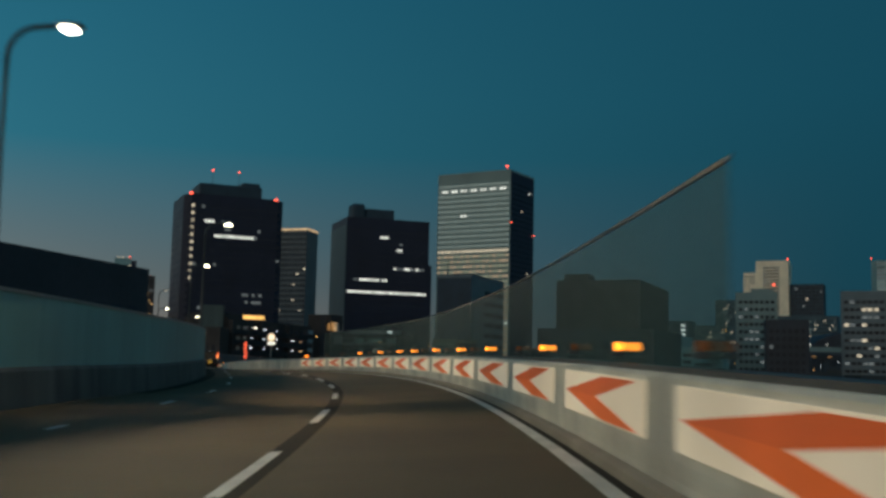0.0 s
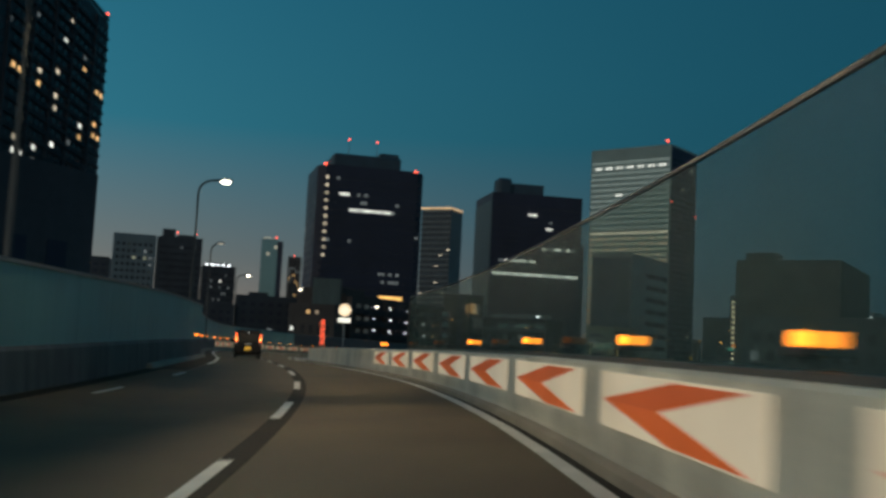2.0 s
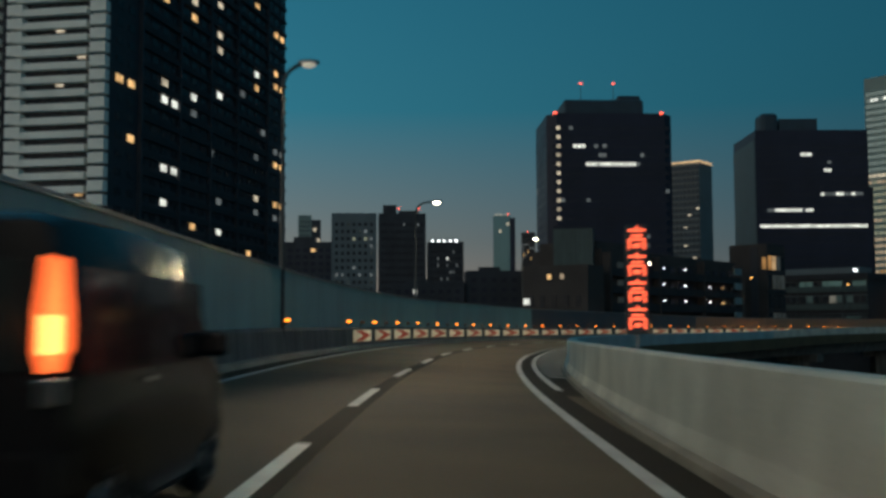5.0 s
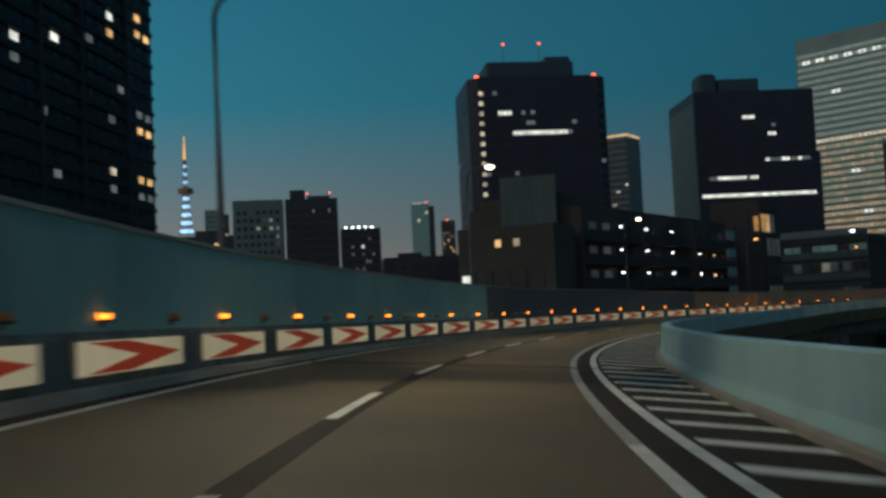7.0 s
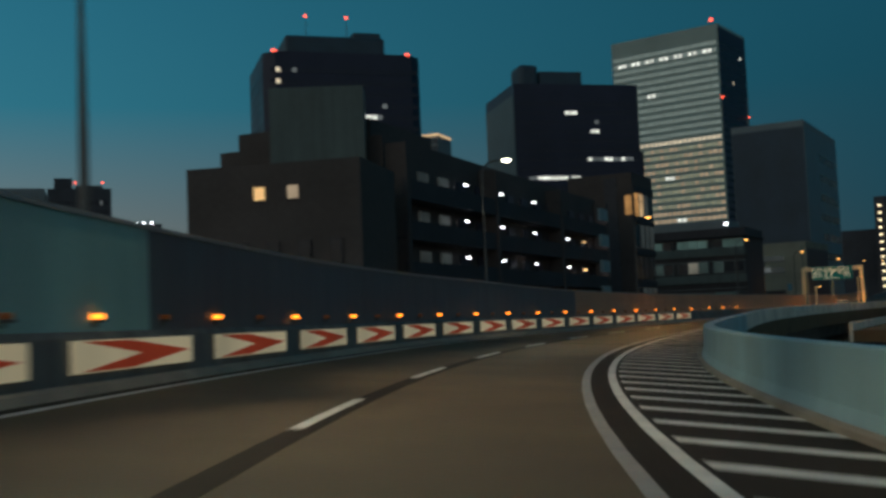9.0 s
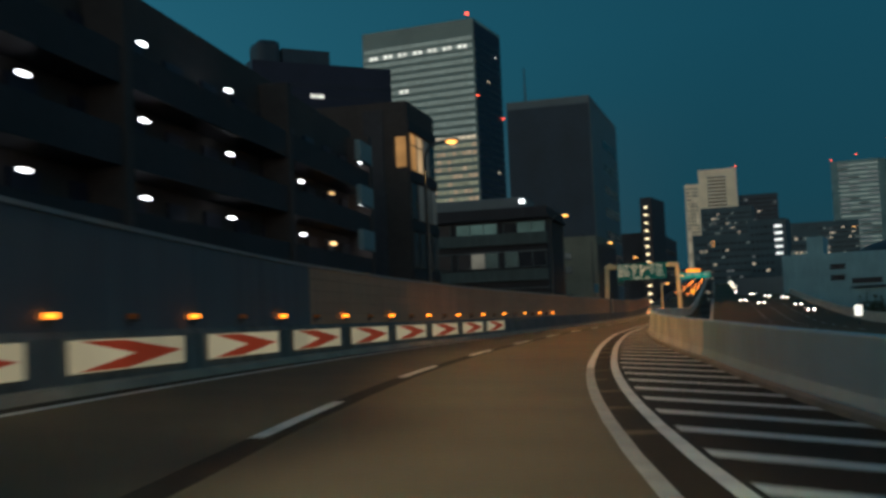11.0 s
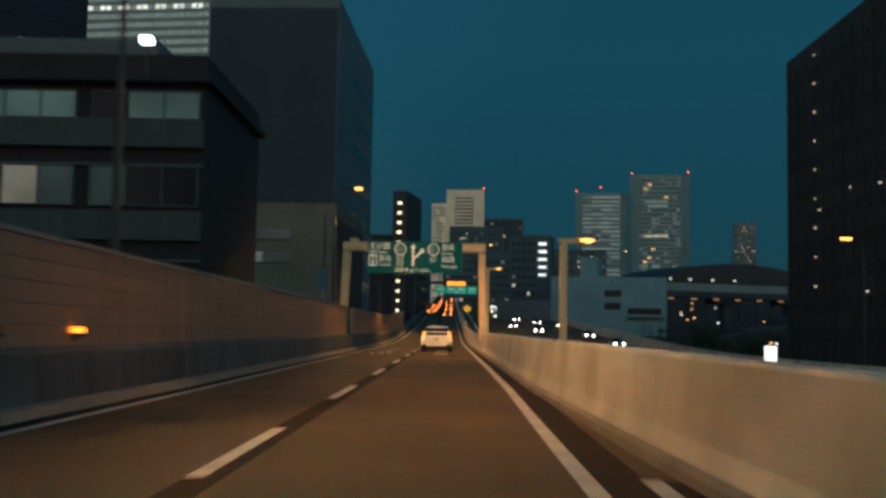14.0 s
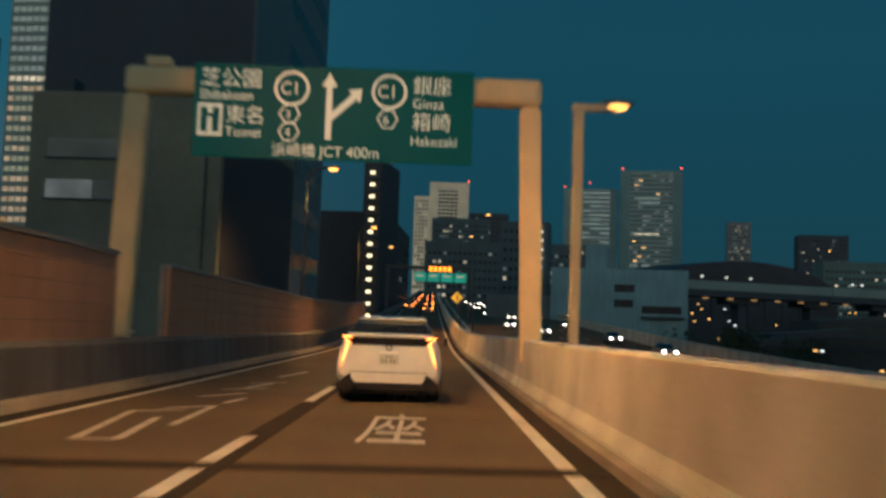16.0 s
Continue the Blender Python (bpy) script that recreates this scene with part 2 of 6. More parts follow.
def thing(name, label, category, m=None, group="", kind=""):
    e = new(name)
    e.empty_display_size = 0.2
    if m is not None:
        e.matrix_basis = m
    return tagged(e, label, category, group, kind)


# ---- the road's line: heading every 10.5 m, bank, and edges by station ----
STEP = 10.5
HEAD = [0.0, 0.92, 2.32, 4.82, 7.66, 10.45, 13.19, 15.81, 17.96, 19.41, 20.06, 19.89, 18.93, 17.28, 15.13, 12.9, 10.62, 7.95, 4.97,
        1.77, -1.61, -5.11, -8.7, -12.12, -15.22, -17.72, -19.47, -20.51, -21.45, -22.16, -22.38, -22.36, -22.28]
S0, S1 = -40.0, 900.0
_st = np.arange(S0, S1 + 0.25, 0.5)
_hd = np.radians(np.interp(_st, np.arange(len(HEAD)) * STEP, HEAD))
_dx, _dy = -np.sin((_hd[1:] + _hd[:-1]) / 2) * 0.5, np.cos((_hd[1:] + _hd[:-1]) / 2) * 0.5
_px, _py = np.concatenate([[0], np.cumsum(_dx)]), np.concatenate([[0], np.cumsum(_dy)])
_px, _py = _px - np.interp(0, _st, _px), _py - np.interp(0, _st, _py)
BANK_S = [-40, -15, 0, 15, 30, 45, 60, 75, 90, 105, 136, 168, 189, 220, 241, 262, 283, 294, 315, 360, 400]
BANK_D = [1.0, 1.6, 2.5, 3.4, 3.7, 4.4, 3.3, 2.15, 0.0, -1.3, -3.2, -4.0, -3.7, -3.3, -3.2, -2.1, -0.5, 0.0, 0.7, 0.7, 0.0]
SIDE_S = [-40, 0, 21, 42, 63, 84, 105, 136]
SIDE_D = [0.3, 0.3, 1.2, 1.7, 1.4, -0.4, -1.3, -3.2]


def rise(s):
    """The road rolls gently to the gantry and climbs in the distance."""
    u = max(0.0, s - 385.0)
    return climb(s) + 0.045 * u * u / (u + 60.0)


def heading(s):
    return float(np.interp(s, _st, _hd))


def at(s, d, z=0.0):
    """World place of station s, d metres to the right of the line, z above the road."""
    h = heading(s)
    x, y = float(np.interp(s, _st, _px)), float(np.interp(s, _st, _py))
    bank = float(np.interp(s, BANK_S, BANK_D))
    side = float(np.interp(s, SIDE_S, SIDE_D)) if s < 136 else bank
    # the outer lane gets its own, flatter tilt, fitted to the camera's view
    tilt = math.tan(radians(bank)) * max(-2.0, min(9.0, d)) + math.tan(radians(side)) * min(0.0, max(-9.0, d) + 2.0)
    return Vector((x + math.cos(h) * d, y + math.sin(h) * d, z + tilt + rise(s)))


def on(s, d, z=0.0, turn=0.0):
    """Pose at a station: local x to the right, y ahead."""
    return Matrix.Translation(at(s, d, z)) @ Matrix.Rotation(heading(s) + radians(turn), 4, "Z")


def table(rows):
    ss, vv = zip(*rows)
    return lambda s: float(np.interp(s, ss, vv))


line_dash = table([(-40, -1.86), (0, -1.89), (30, -1.94), (45, -1.88), (60, -1.75), (75, -1.6), (95, -1.48), (140, -1.6), (155, -1.95), (165, -2.08), (181, -2.15), (233, -2.43), (254, -2.4), (285, -2.15), (300, -2.0), (348, -1.98), (900, -1.98)])
line_right = table([(-40, 1.54), (15, 1.547), (30, 1.52), (45, 1.555), (60, 1.595), (75, 1.70), (95, 1.81), (125, 1.6), (148, 1.50), (165, 1.40), (181, 1.2), (233, 1.26), (262, 1.28), (285, 1.05), (300, 1.2), (316, 1.33), (348, 1.28), (900, 1.28)])
line_left = table([(-40, -6.3), (20, -6.3), (64, -6.1), (80, -5.2), (95, -4.5), (105, -4.3), (148, -5.0), (165, -5.35), (190, -5.8), (233, -6.1), (254, -5.75), (296, -4.95), (348, -5.03), (900, -5.03)])
foot_right = table([(-40, 1.96), (15, 1.967), (30, 1.94), (45, 1.975), (60, 2.015), (75, 2.12), (95, 2.2), (118, 2.42), (140, 3.15), (160, 3.65), (184, 4.0), (238, 4.6), (258, 4.3), (275, 3.1), (285, 2.62), (300, 2.3), (316, 1.95), (348, 1.86), (900, 1.86)])
foot_left = table([(-40, -9.2), (29, -8.95), (45, -8.2), (60, -7.5), (75, -6.85), (88, -6.2), (98, -5.6), (106, -5.2), (148, -5.75), (165, -6.0), (190, -6.4), (233, -6.75), (254, -6.45), (296, -5.6), (348, -5.75), (900, -5.75)])


def sweep(bm, s0, s1, profile, step=3.0, closed=True):
    """A cross-section of (d, z) pairs, or a function of s giving them, drawn along the road."""
    n = max(1, int(math.ceil((s1 - s0) / step)))
    rings = []
    for i in range(n + 1):
        s = s0 + (s1 - s0) * i / n
        rings.append([bm.verts.new(at(s, d, z)) for d, z in (profile(s) if callable(profile) else profile)])
    k = len(rings[0])
    for a, b in zip(rings, rings[1:]):
        for j in range(k if closed else k - 1):
            bm.faces.new((a[j], a[(j + 1) % k], b[(j + 1) % k], b[j]))
    if closed:
        bm.faces.new(rings[0])
        bm.faces.new(rings[-1][::-1])
    bmesh.ops.recalc_face_normals(bm, faces=bm.faces)
    return bm


def strip(bm, s0, s1, mid, width, z=0.004, step=3.0):
    """A flat stripe laid on the road."""
    f = mid if callable(mid) else (lambda s: mid)
    return sweep(bm, s0, s1, lambda s: [(f(s) - width / 2, z), (f(s) + width / 2, z), (f(s) + width / 2, z - 0.003), (f(s) - width / 2, z - 0.003)], step)


def smooth(ob, angle=40):
    for p in ob.data.polygons:
        p.use_smooth = True
    ob.data.set_sharp_from_angle(angle=radians(angle))
    return ob

# ---- ground, road and its edges ----
bm = bmesh.new()
bmesh.ops.create_grid(bm, x_segments=40, y_segments=40, size=4200, matrix=Matrix.Translation((0, 900, -13.0)))
tagged(part("ground", bm, GROUND), "dark city ground of streets and yards far below the road", "ground", kind="structure")

road = tagged(part("road", sweep(bmesh.new(), S0, S1, lambda s: [(foot_left(s) - 0.6, 0), (-2.0, 0), (foot_right(s) + 0.5, 0), (foot_right(s) + 0.5, -1.4), (foot_left(s) - 0.6, -1.4)], 3.0), ASPHALT),
              "worn brownish asphalt deck of an elevated two-lane expressway", "road", kind="structure")
part("seam_strip", strip(bmesh.new(), S0, S1, lambda s: line_dash(s) + 0.08, 0.32, 0.004), ASPHALT_DARK, road, "dark sealed seam between the lanes")
part("edge_strip", strip(bmesh.new(), S0, S1, lambda s: line_right(s) + 0.3, 0.42, 0.004), ASPHALT_DARK, road, "dark gutter strip beside the edge line")
part("edge_strip", sweep(bmesh.new(), 82, S1, lambda s: [(foot_left(s) + 0.02, 0.004), (line_left(s) - 0.10, 0.004), (line_left(s) - 0.10, 0.001), (foot_left(s) + 0.02, 0.001)], 3.0), ASPHALT_DARK, road, "dark gutter strip beside the edge line")
part("edge_strip", strip(bmesh.new(), S0, 82, lambda s: foot_left(s) + 0.3, 0.5, 0.004), ASPHALT_DARK, road)
part("edge_line", strip(bmesh.new(), S0, 158, line_right, 0.17, 0.008), PAINT, road, "solid white edge line")
part("edge_line", strip(bmesh.new(), 158, 256, line_right, 0.17, 0.008), PAINT_WORN, road, "worn grey edge line")
part("edge_line", strip(bmesh.new(), 256, S1, line_right, 0.17, 0.008), PAINT, road, "solid white edge line")
part("hatched_margin", sweep(bmesh.new(), 126, 303, lambda s: [(line_right(s) + 0.09, 0.0045), (foot_right(s) - 0.15, 0.0045), (foot_right(s) - 0.15, 0.002), (line_right(s) + 0.09, 0.002)], 2.0), ASPHALT_DARK, road, "dark asphalt margin under the white bars")
part("edge_line", strip(bmesh.new(), 90, S1, line_left, 0.15, 0.008), PAINT, road, "solid white edge line")
part("edge_line", strip(bmesh.new(), 128, 303, lambda s: line_right(s) + 0.55, 0.17, 0.009), PAINT, road, "solid white line of the hatched margin")
STARTS = [-9.8 + 10.2 * k for k in range(12)] + [111.7 + 9.55 * k for k in range(4)] + [149.9 + 10.2 * k for k in range(27)]
for s in STARTS:
    part("lane_dash", strip(bmesh.new(), s, s + 4.4, line_dash, 0.16, 0.008, 2.2), PAINT, road)
for k in range(7):
    s = 17.6 + 10.0 * k
    part("lane_dash", strip(bmesh.new(), s, s + 2.6, lambda q: line_left(q) + 0.1, 0.14, 0.008, 2.0), PAINT, road)
for k in range(75):
    s = 135.0 + 2.12 * k
    a, b = line_right(s) + 0.72, foot_right(s) - 0.12
    if b - a > 0.25:
        bm = bmesh.new()
        vs = [bm.verts.new(at(s + o, d, z)) for z in (0.008, 0.004) for d, o in ((a, 0.0), (b, -0.62 * (b - a)), (b, 0.52 - 0.62 * (b - a)), (a, 0.52))]
        for f in ((0, 1, 2, 3), (7, 6, 5, 4), (0, 4, 5, 1), (1, 5, 6, 2), (2, 6, 7, 3), (3, 7, 4, 0)):
            bm.faces.new([vs[i] for i in f])
        part("hatch_bar", bm, PAINT, road)
for s in (112.0, 174.5, 236.0, 291.0, 345.3):
    part("expansion_joint", sweep(bmesh.new(), s, s + 0.45, lambda q: [(foot_left(q) + 0.05, 0.010), (foot_right(q) - 0.05, 0.010), (foot_right(q) - 0.05, 0.006), (foot_left(q) + 0.05, 0.006)], 1.0), ASPHALT_DARK, road, "dark rubber expansion joint across the lanes")

# right parapet: sloped foot, upright wall, rounded top
bar = tagged(new("barrier_right"), "grey concrete parapet with a sloped foot beside the lane", "barrier", kind="structure")


def parapet_top(s):
    return float(np.interp(s, (80, 100, 150, 180, 240, 260, 285, 310, 340), (0.98, 1.02, 1.02, 1.06, 1.06, 1.04, 0.99, 1.04, 1.07)))


def parapet(s):
    f, h = foot_right(s), parapet_top(s)
    toe = 0.02 if s < 95 else 0.16 if s > 125 else 0.02 + 0.14 * (s - 95) / 30
    return [(f - toe / 2, 0), (f - toe / 2 + 0.02, 0.14), (f, 0.30), (f + 0.03, h - 0.03), (f + 0.06, h), (f + 0.36, h), (f + 0.39, h - 0.03), (f + 0.39, -1.2), (f, -1.2)]


def foot(s):
    f = foot_right(s)
    return [(f - 0.22, 0.0), (f - 0.21, 0.10), (f - 0.10, 0.13), (f - 0.10, 0.0)]


for a in np.arange(S0, 420, 20.0):
    # from 140 to 260 the parapet takes the sky-tinted copy
    part("parapet", sweep(bmesh.new(), a, a + 19.97, parapet, 2.5), CONCRETE_SKYLIT if 140 <= a < 260 else CONCRETE, bar)
part("parapet", sweep(bmesh.new(), 420, S1, parapet, 10), CONCRETE, bar)
part("kerb", sweep(bmesh.new(), S0, 430, foot, 3), CONCRETE_FOOT, bar, "low concrete kerb along the foot")


# box girder and piers that carry the deck
under = tagged(new("viaduct"), "concrete girder and piers under the road deck", "viaduct", kind="structure")
part("girder", sweep(bmesh.new(), S0, 700, lambda s: [(-4.6, -1.4), (1.4, -1.4), (0.8, -3.0), (-4.0, -3.0)], 6.0), CONCRETE_SHADED, under)
for s in range(-30, 700, 35):
    bm = bmesh.new()
    box(bm, (-2.6, -1.1, -14 - rise(s)), (-0.6, 1.1, -4.2), 0.1)
    box(bm, (-4.8, -1.2, -4.2), (1.6, 1.2, -3.0), 0.1)
    o = part("pier", bm, CONCRETE_SHADED, under)
    o.matrix_local = on(s, 0, 0)

# left parapet and sound wall
lbar = tagged(new("barrier_left"), "low concrete parapet under the sound wall", "barrier", kind="structure")


def parapet_l(s):
    f = foot_left(s)
    return [(f, 0), (f - 0.05, 0.85), (f - 0.12, 0.95), (f - 0.45, 0.95), (f - 0.45, -1.2), (f, -1.2)]


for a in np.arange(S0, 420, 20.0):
    part("parapet", sweep(bmesh.new(), a, a + 19.97, parapet_l, 2.5), CONCRETE_SHADED, lbar)
part("parapet", sweep(bmesh.new(), 420, S1, parapet_l, 10), CONCRETE_SHADED, lbar)
part("kerb", sweep(bmesh.new(), 82, 430, lambda s: [(foot_left(s) + 0.001, 0.0), (foot_left(s) + 0.001, 0.16), (foot_left(s) + 0.16, 0.13), (foot_left(s) + 0.24, 0.0)], 3), CONCRETE_FOOT, lbar, "low concrete kerb along the foot")
swall = tagged(new("wall_sound"), "grey-green metal sound wall on the parapet", "sound wall", kind="structure")


def wall_top(s):
    return float(np.interp(s, (30, 70, 90, 120, 150, 170, 190, 240, 258, 280, 345), (2.72, 2.70, 2.80, 2.93, 2.72, 2.68, 2.88, 2.88, 2.65, 2.57, 2.57)))


def wall_slab(s, n, z0, z1, d0, d1):
    return sweep(bmesh.new(), s, s + n, lambda q: [(foot_left(q) - d0, z0(q)), (foot_left(q) - d0, z1(q)), (foot_left(q) - d1, z1(q)), (foot_left(q) - d1, z0(q))], 2.0)


s, n = S0, 4.0
while s < 430:
    if not (355.6 < s < 358.5):
        if s < 260:
            part("panel", wall_slab(s, n - 0.02, lambda q: 0.95, lambda q: wall_top(q) - 0.08, 0.14, 0.24), SOUND_WALL if s < 206 else SOUND_WALL_DIM, swall)
        else:
            for k in range(5):
                part("panel", wall_slab(s, n - 0.02, lambda q: 0.95 + (wall_top(q) - 1.03) * k / 5, lambda q: 0.95 + (wall_top(q) - 1.03) * (k + 0.975) / 5, 0.14, 0.22), SOUND_WALL_LAMPLIT, swall)
            part("backing", wall_slab(s, n - 0.01, lambda q: 0.95, lambda q: wall_top(q) - 0.08, 0.22, 0.25), DARK_STEEL, swall)
        part("cap_rail", wall_slab(s, n - 0.01, lambda q: wall_top(q) - 0.08, wall_top, 0.10, 0.28), STEEL, swall)
        part("post", wall_slab(s - 0.05, 0.10, lambda q: 0.95, lambda q: wall_top(q) - 0.01, 0.25, 0.36), STEEL, swall)
    s += n

# translucent sheet screen on the right parapet
screen = tagged(new("wall_screen"), "tall translucent weathered sheet screen on the parapet with a steel top rail", "noise screen", kind="structure")
GS0, GS1 = 8.8, 81.7


def sheet_top(s):
    return float(np.interp(s, (10, 35, 49, 58, 74, 82), (2.62, 2.66, 2.62, 2.69, 2.78, 2.84)))


s = GS0
while s < GS1 - 0.5:
    e = min(s + 8.1, GS1)
    part("pane", sweep(bmesh.new(), s, e - 0.02, lambda q: [(foot_right(q) + 0.20, 0.99), (foot_right(q) + 0.20, sheet_top(q) - 0.03), (foot_right(q) + 0.215, sheet_top(q) - 0.03), (foot_right(q) + 0.215, 0.99)], 2.0), GLASS, screen)
    part("top_rail", sweep(bmesh.new(), s, e, lambda q: [(foot_right(q) + 0.19, sheet_top(q) - 0.03), (foot_right(q) + 0.19, sheet_top(q) + 0.005), (foot_right(q) + 0.225, sheet_top(q) + 0.005), (foot_right(q) + 0.225, sheet_top(q) - 0.03)], 2.0), POLE_PAINT, screen)
    s = e
for s in (GS1,):
    part("end_post", sweep(bmesh.new(), s - 0.03, s + 0.03, lambda q: [(foot_right(q) + 0.185, 1.0), (foot_right(q) + 0.185, sheet_top(q) + 0.02), (foot_right(q) + 0.23, sheet_top(q) + 0.02), (foot_right(q) + 0.23, 1.0)], 1.0), DARK_STEEL, screen)
part("base_rail", sweep(bmesh.new(), 4, GS1, lambda q: [(foot_right(q) + 0.13, parapet(q)[4][1]), (foot_right(q) + 0.13, parapet(q)[4][1] + 0.05), (foot_right(q) + 0.30, parapet(q)[4][1] + 0.05), (foot_right(q) + 0.30, parapet(q)[4][1])], 3.0), DARK_STEEL, screen, "dark base rail")


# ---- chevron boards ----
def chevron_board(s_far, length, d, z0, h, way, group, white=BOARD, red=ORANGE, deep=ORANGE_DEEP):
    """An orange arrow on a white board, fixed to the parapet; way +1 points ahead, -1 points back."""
    s_mid = s_far - length / 2
    p, q = at(s_far - length, d(s_far - length)), at(s_far, d(s_far))
    u = (q - p).normalized()
    side = 1 if d(s_mid) < 0 else -1
    up = Vector((0, 0, 1))
    nrm = u.cross(up) * side
    up = nrm.cross(u) * side
    m = Matrix.Translation(p + Vector((0, 0, z0))) @ Matrix((u, nrm, up)).transposed().to_4x4()
    t = thing("chevron_board", "white board with an orange-red chevron arrow on the parapet", "chevron board", m, group)
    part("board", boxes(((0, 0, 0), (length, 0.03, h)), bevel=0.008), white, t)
    L = length
    tip, sg = (0.96 * L, -1) if way > 0 else (0.04 * L, 1)
    up_arm = [(tip, h * 0.5), (tip + sg * 0.54 * L, h * 0.96), (tip + sg * 0.89 * L, h * 0.96), (tip + sg * 0.45 * L, h * 0.5)]
    lo_arm = [(tip, h * 0.5), (tip + sg * 0.45 * L, h * 0.5), (tip + sg * 0.90 * L, h * 0.04), (tip + sg * 0.52 * L, h * 0.04)]
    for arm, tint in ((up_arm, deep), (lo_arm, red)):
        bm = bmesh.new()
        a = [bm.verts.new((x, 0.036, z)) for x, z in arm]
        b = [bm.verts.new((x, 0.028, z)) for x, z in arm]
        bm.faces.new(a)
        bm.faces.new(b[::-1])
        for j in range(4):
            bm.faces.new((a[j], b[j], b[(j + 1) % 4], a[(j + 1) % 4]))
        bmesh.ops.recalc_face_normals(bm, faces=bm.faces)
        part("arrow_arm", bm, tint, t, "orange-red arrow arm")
    for x in (0.12 * L, 0.88 * L):
        part("bracket", boxes(((x - 0.04, -0.10, h * 0.2), (x + 0.04, 0.0, h * 0.8))), STEEL, t)
    return t


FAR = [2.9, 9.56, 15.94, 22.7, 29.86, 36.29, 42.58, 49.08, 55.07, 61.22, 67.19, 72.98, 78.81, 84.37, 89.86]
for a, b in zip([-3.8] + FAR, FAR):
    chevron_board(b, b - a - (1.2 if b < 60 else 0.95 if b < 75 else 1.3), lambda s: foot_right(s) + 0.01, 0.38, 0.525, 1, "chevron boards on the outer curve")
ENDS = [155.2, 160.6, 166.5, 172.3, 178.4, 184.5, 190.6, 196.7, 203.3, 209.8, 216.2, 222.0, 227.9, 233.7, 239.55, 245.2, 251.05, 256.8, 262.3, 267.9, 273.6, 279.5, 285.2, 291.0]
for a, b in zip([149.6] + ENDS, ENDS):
    chevron_board(b, b - a - 1.15, lambda s: foot_left(s) + 0.02, 0.31, 0.51, 1, "chevron boards under the sound wall", BOARD_DIM, ARROW_DIM, ARROW_DIM)

# ---- amber warning lamps ----
lamp0 = {}


def amber_lamp(m, group, lens=AMBER, label="small lit amber warning lamp on a short stem"):
    if lens.name not in lamp0:
        t = thing("warning_lamp", label, "warning lamp", m, group)
        part("lens", boxes(*[((x, -0.05, 0.125), (x + 0.066, 0.05, 0.215)) for x in (-0.15, -0.073, 0.004, 0.081)], bevel=0.02), lens, t, "row of four amber lenses")
        part("housing", boxes(((-0.17, -0.07, 0.07), (0.17, 0.07, 0.12)), ((-0.03, -0.03, 0.0), (0.03, 0.03, 0.07)), bevel=0.01), DARK_STEEL, t)
        lamp0[lens.name] = t
        return t
    c = copy_thing(lamp0[lens.name], m)
    return tagged(c, group=group)


GUIDE = [150.1 + 6.45 * k for k in range(5)] + [182.4 + 5.8 * k for k in range(10)] + [240.3 + 5.7 * k for k in range(10)] + [298.2, 304.4, 310.6]
for s, e in zip(GUIDE, GUIDE[1:]):
    q = (s + e) / 2
    amber_lamp(on(q, foot_left(q) - 0.10, 1.01 if q < 180 else 1.02), "warning lamps under the sound wall", AMBER_DIM, "small dark amber warning lamp, out between flashes")
for s in [101.0, 123.0, 138.0] + GUIDE:
    amber_lamp(on(s, foot_left(s) - 0.10, 1.01 if s < 180 else 1.02), "warning lamps under the sound wall")
for s in (13.0, 19.8, 29.4, 36.6, 43.6, 50.3, 54.9, 61.4, 68.6, 89.0):
    amber_lamp(on(s, foot_right(s) + 0.27, 1.035), "warning lamps behind the screen")
for s in (9.4, 16.3, 23.3, 33.0, 40.0, 47.0, 58.0, 65.0, 75.0, 80.8):
    amber_lamp(on(s, foot_right(s) + 0.27, 1.035), "warning lamps behind the screen", AMBER_DIM)


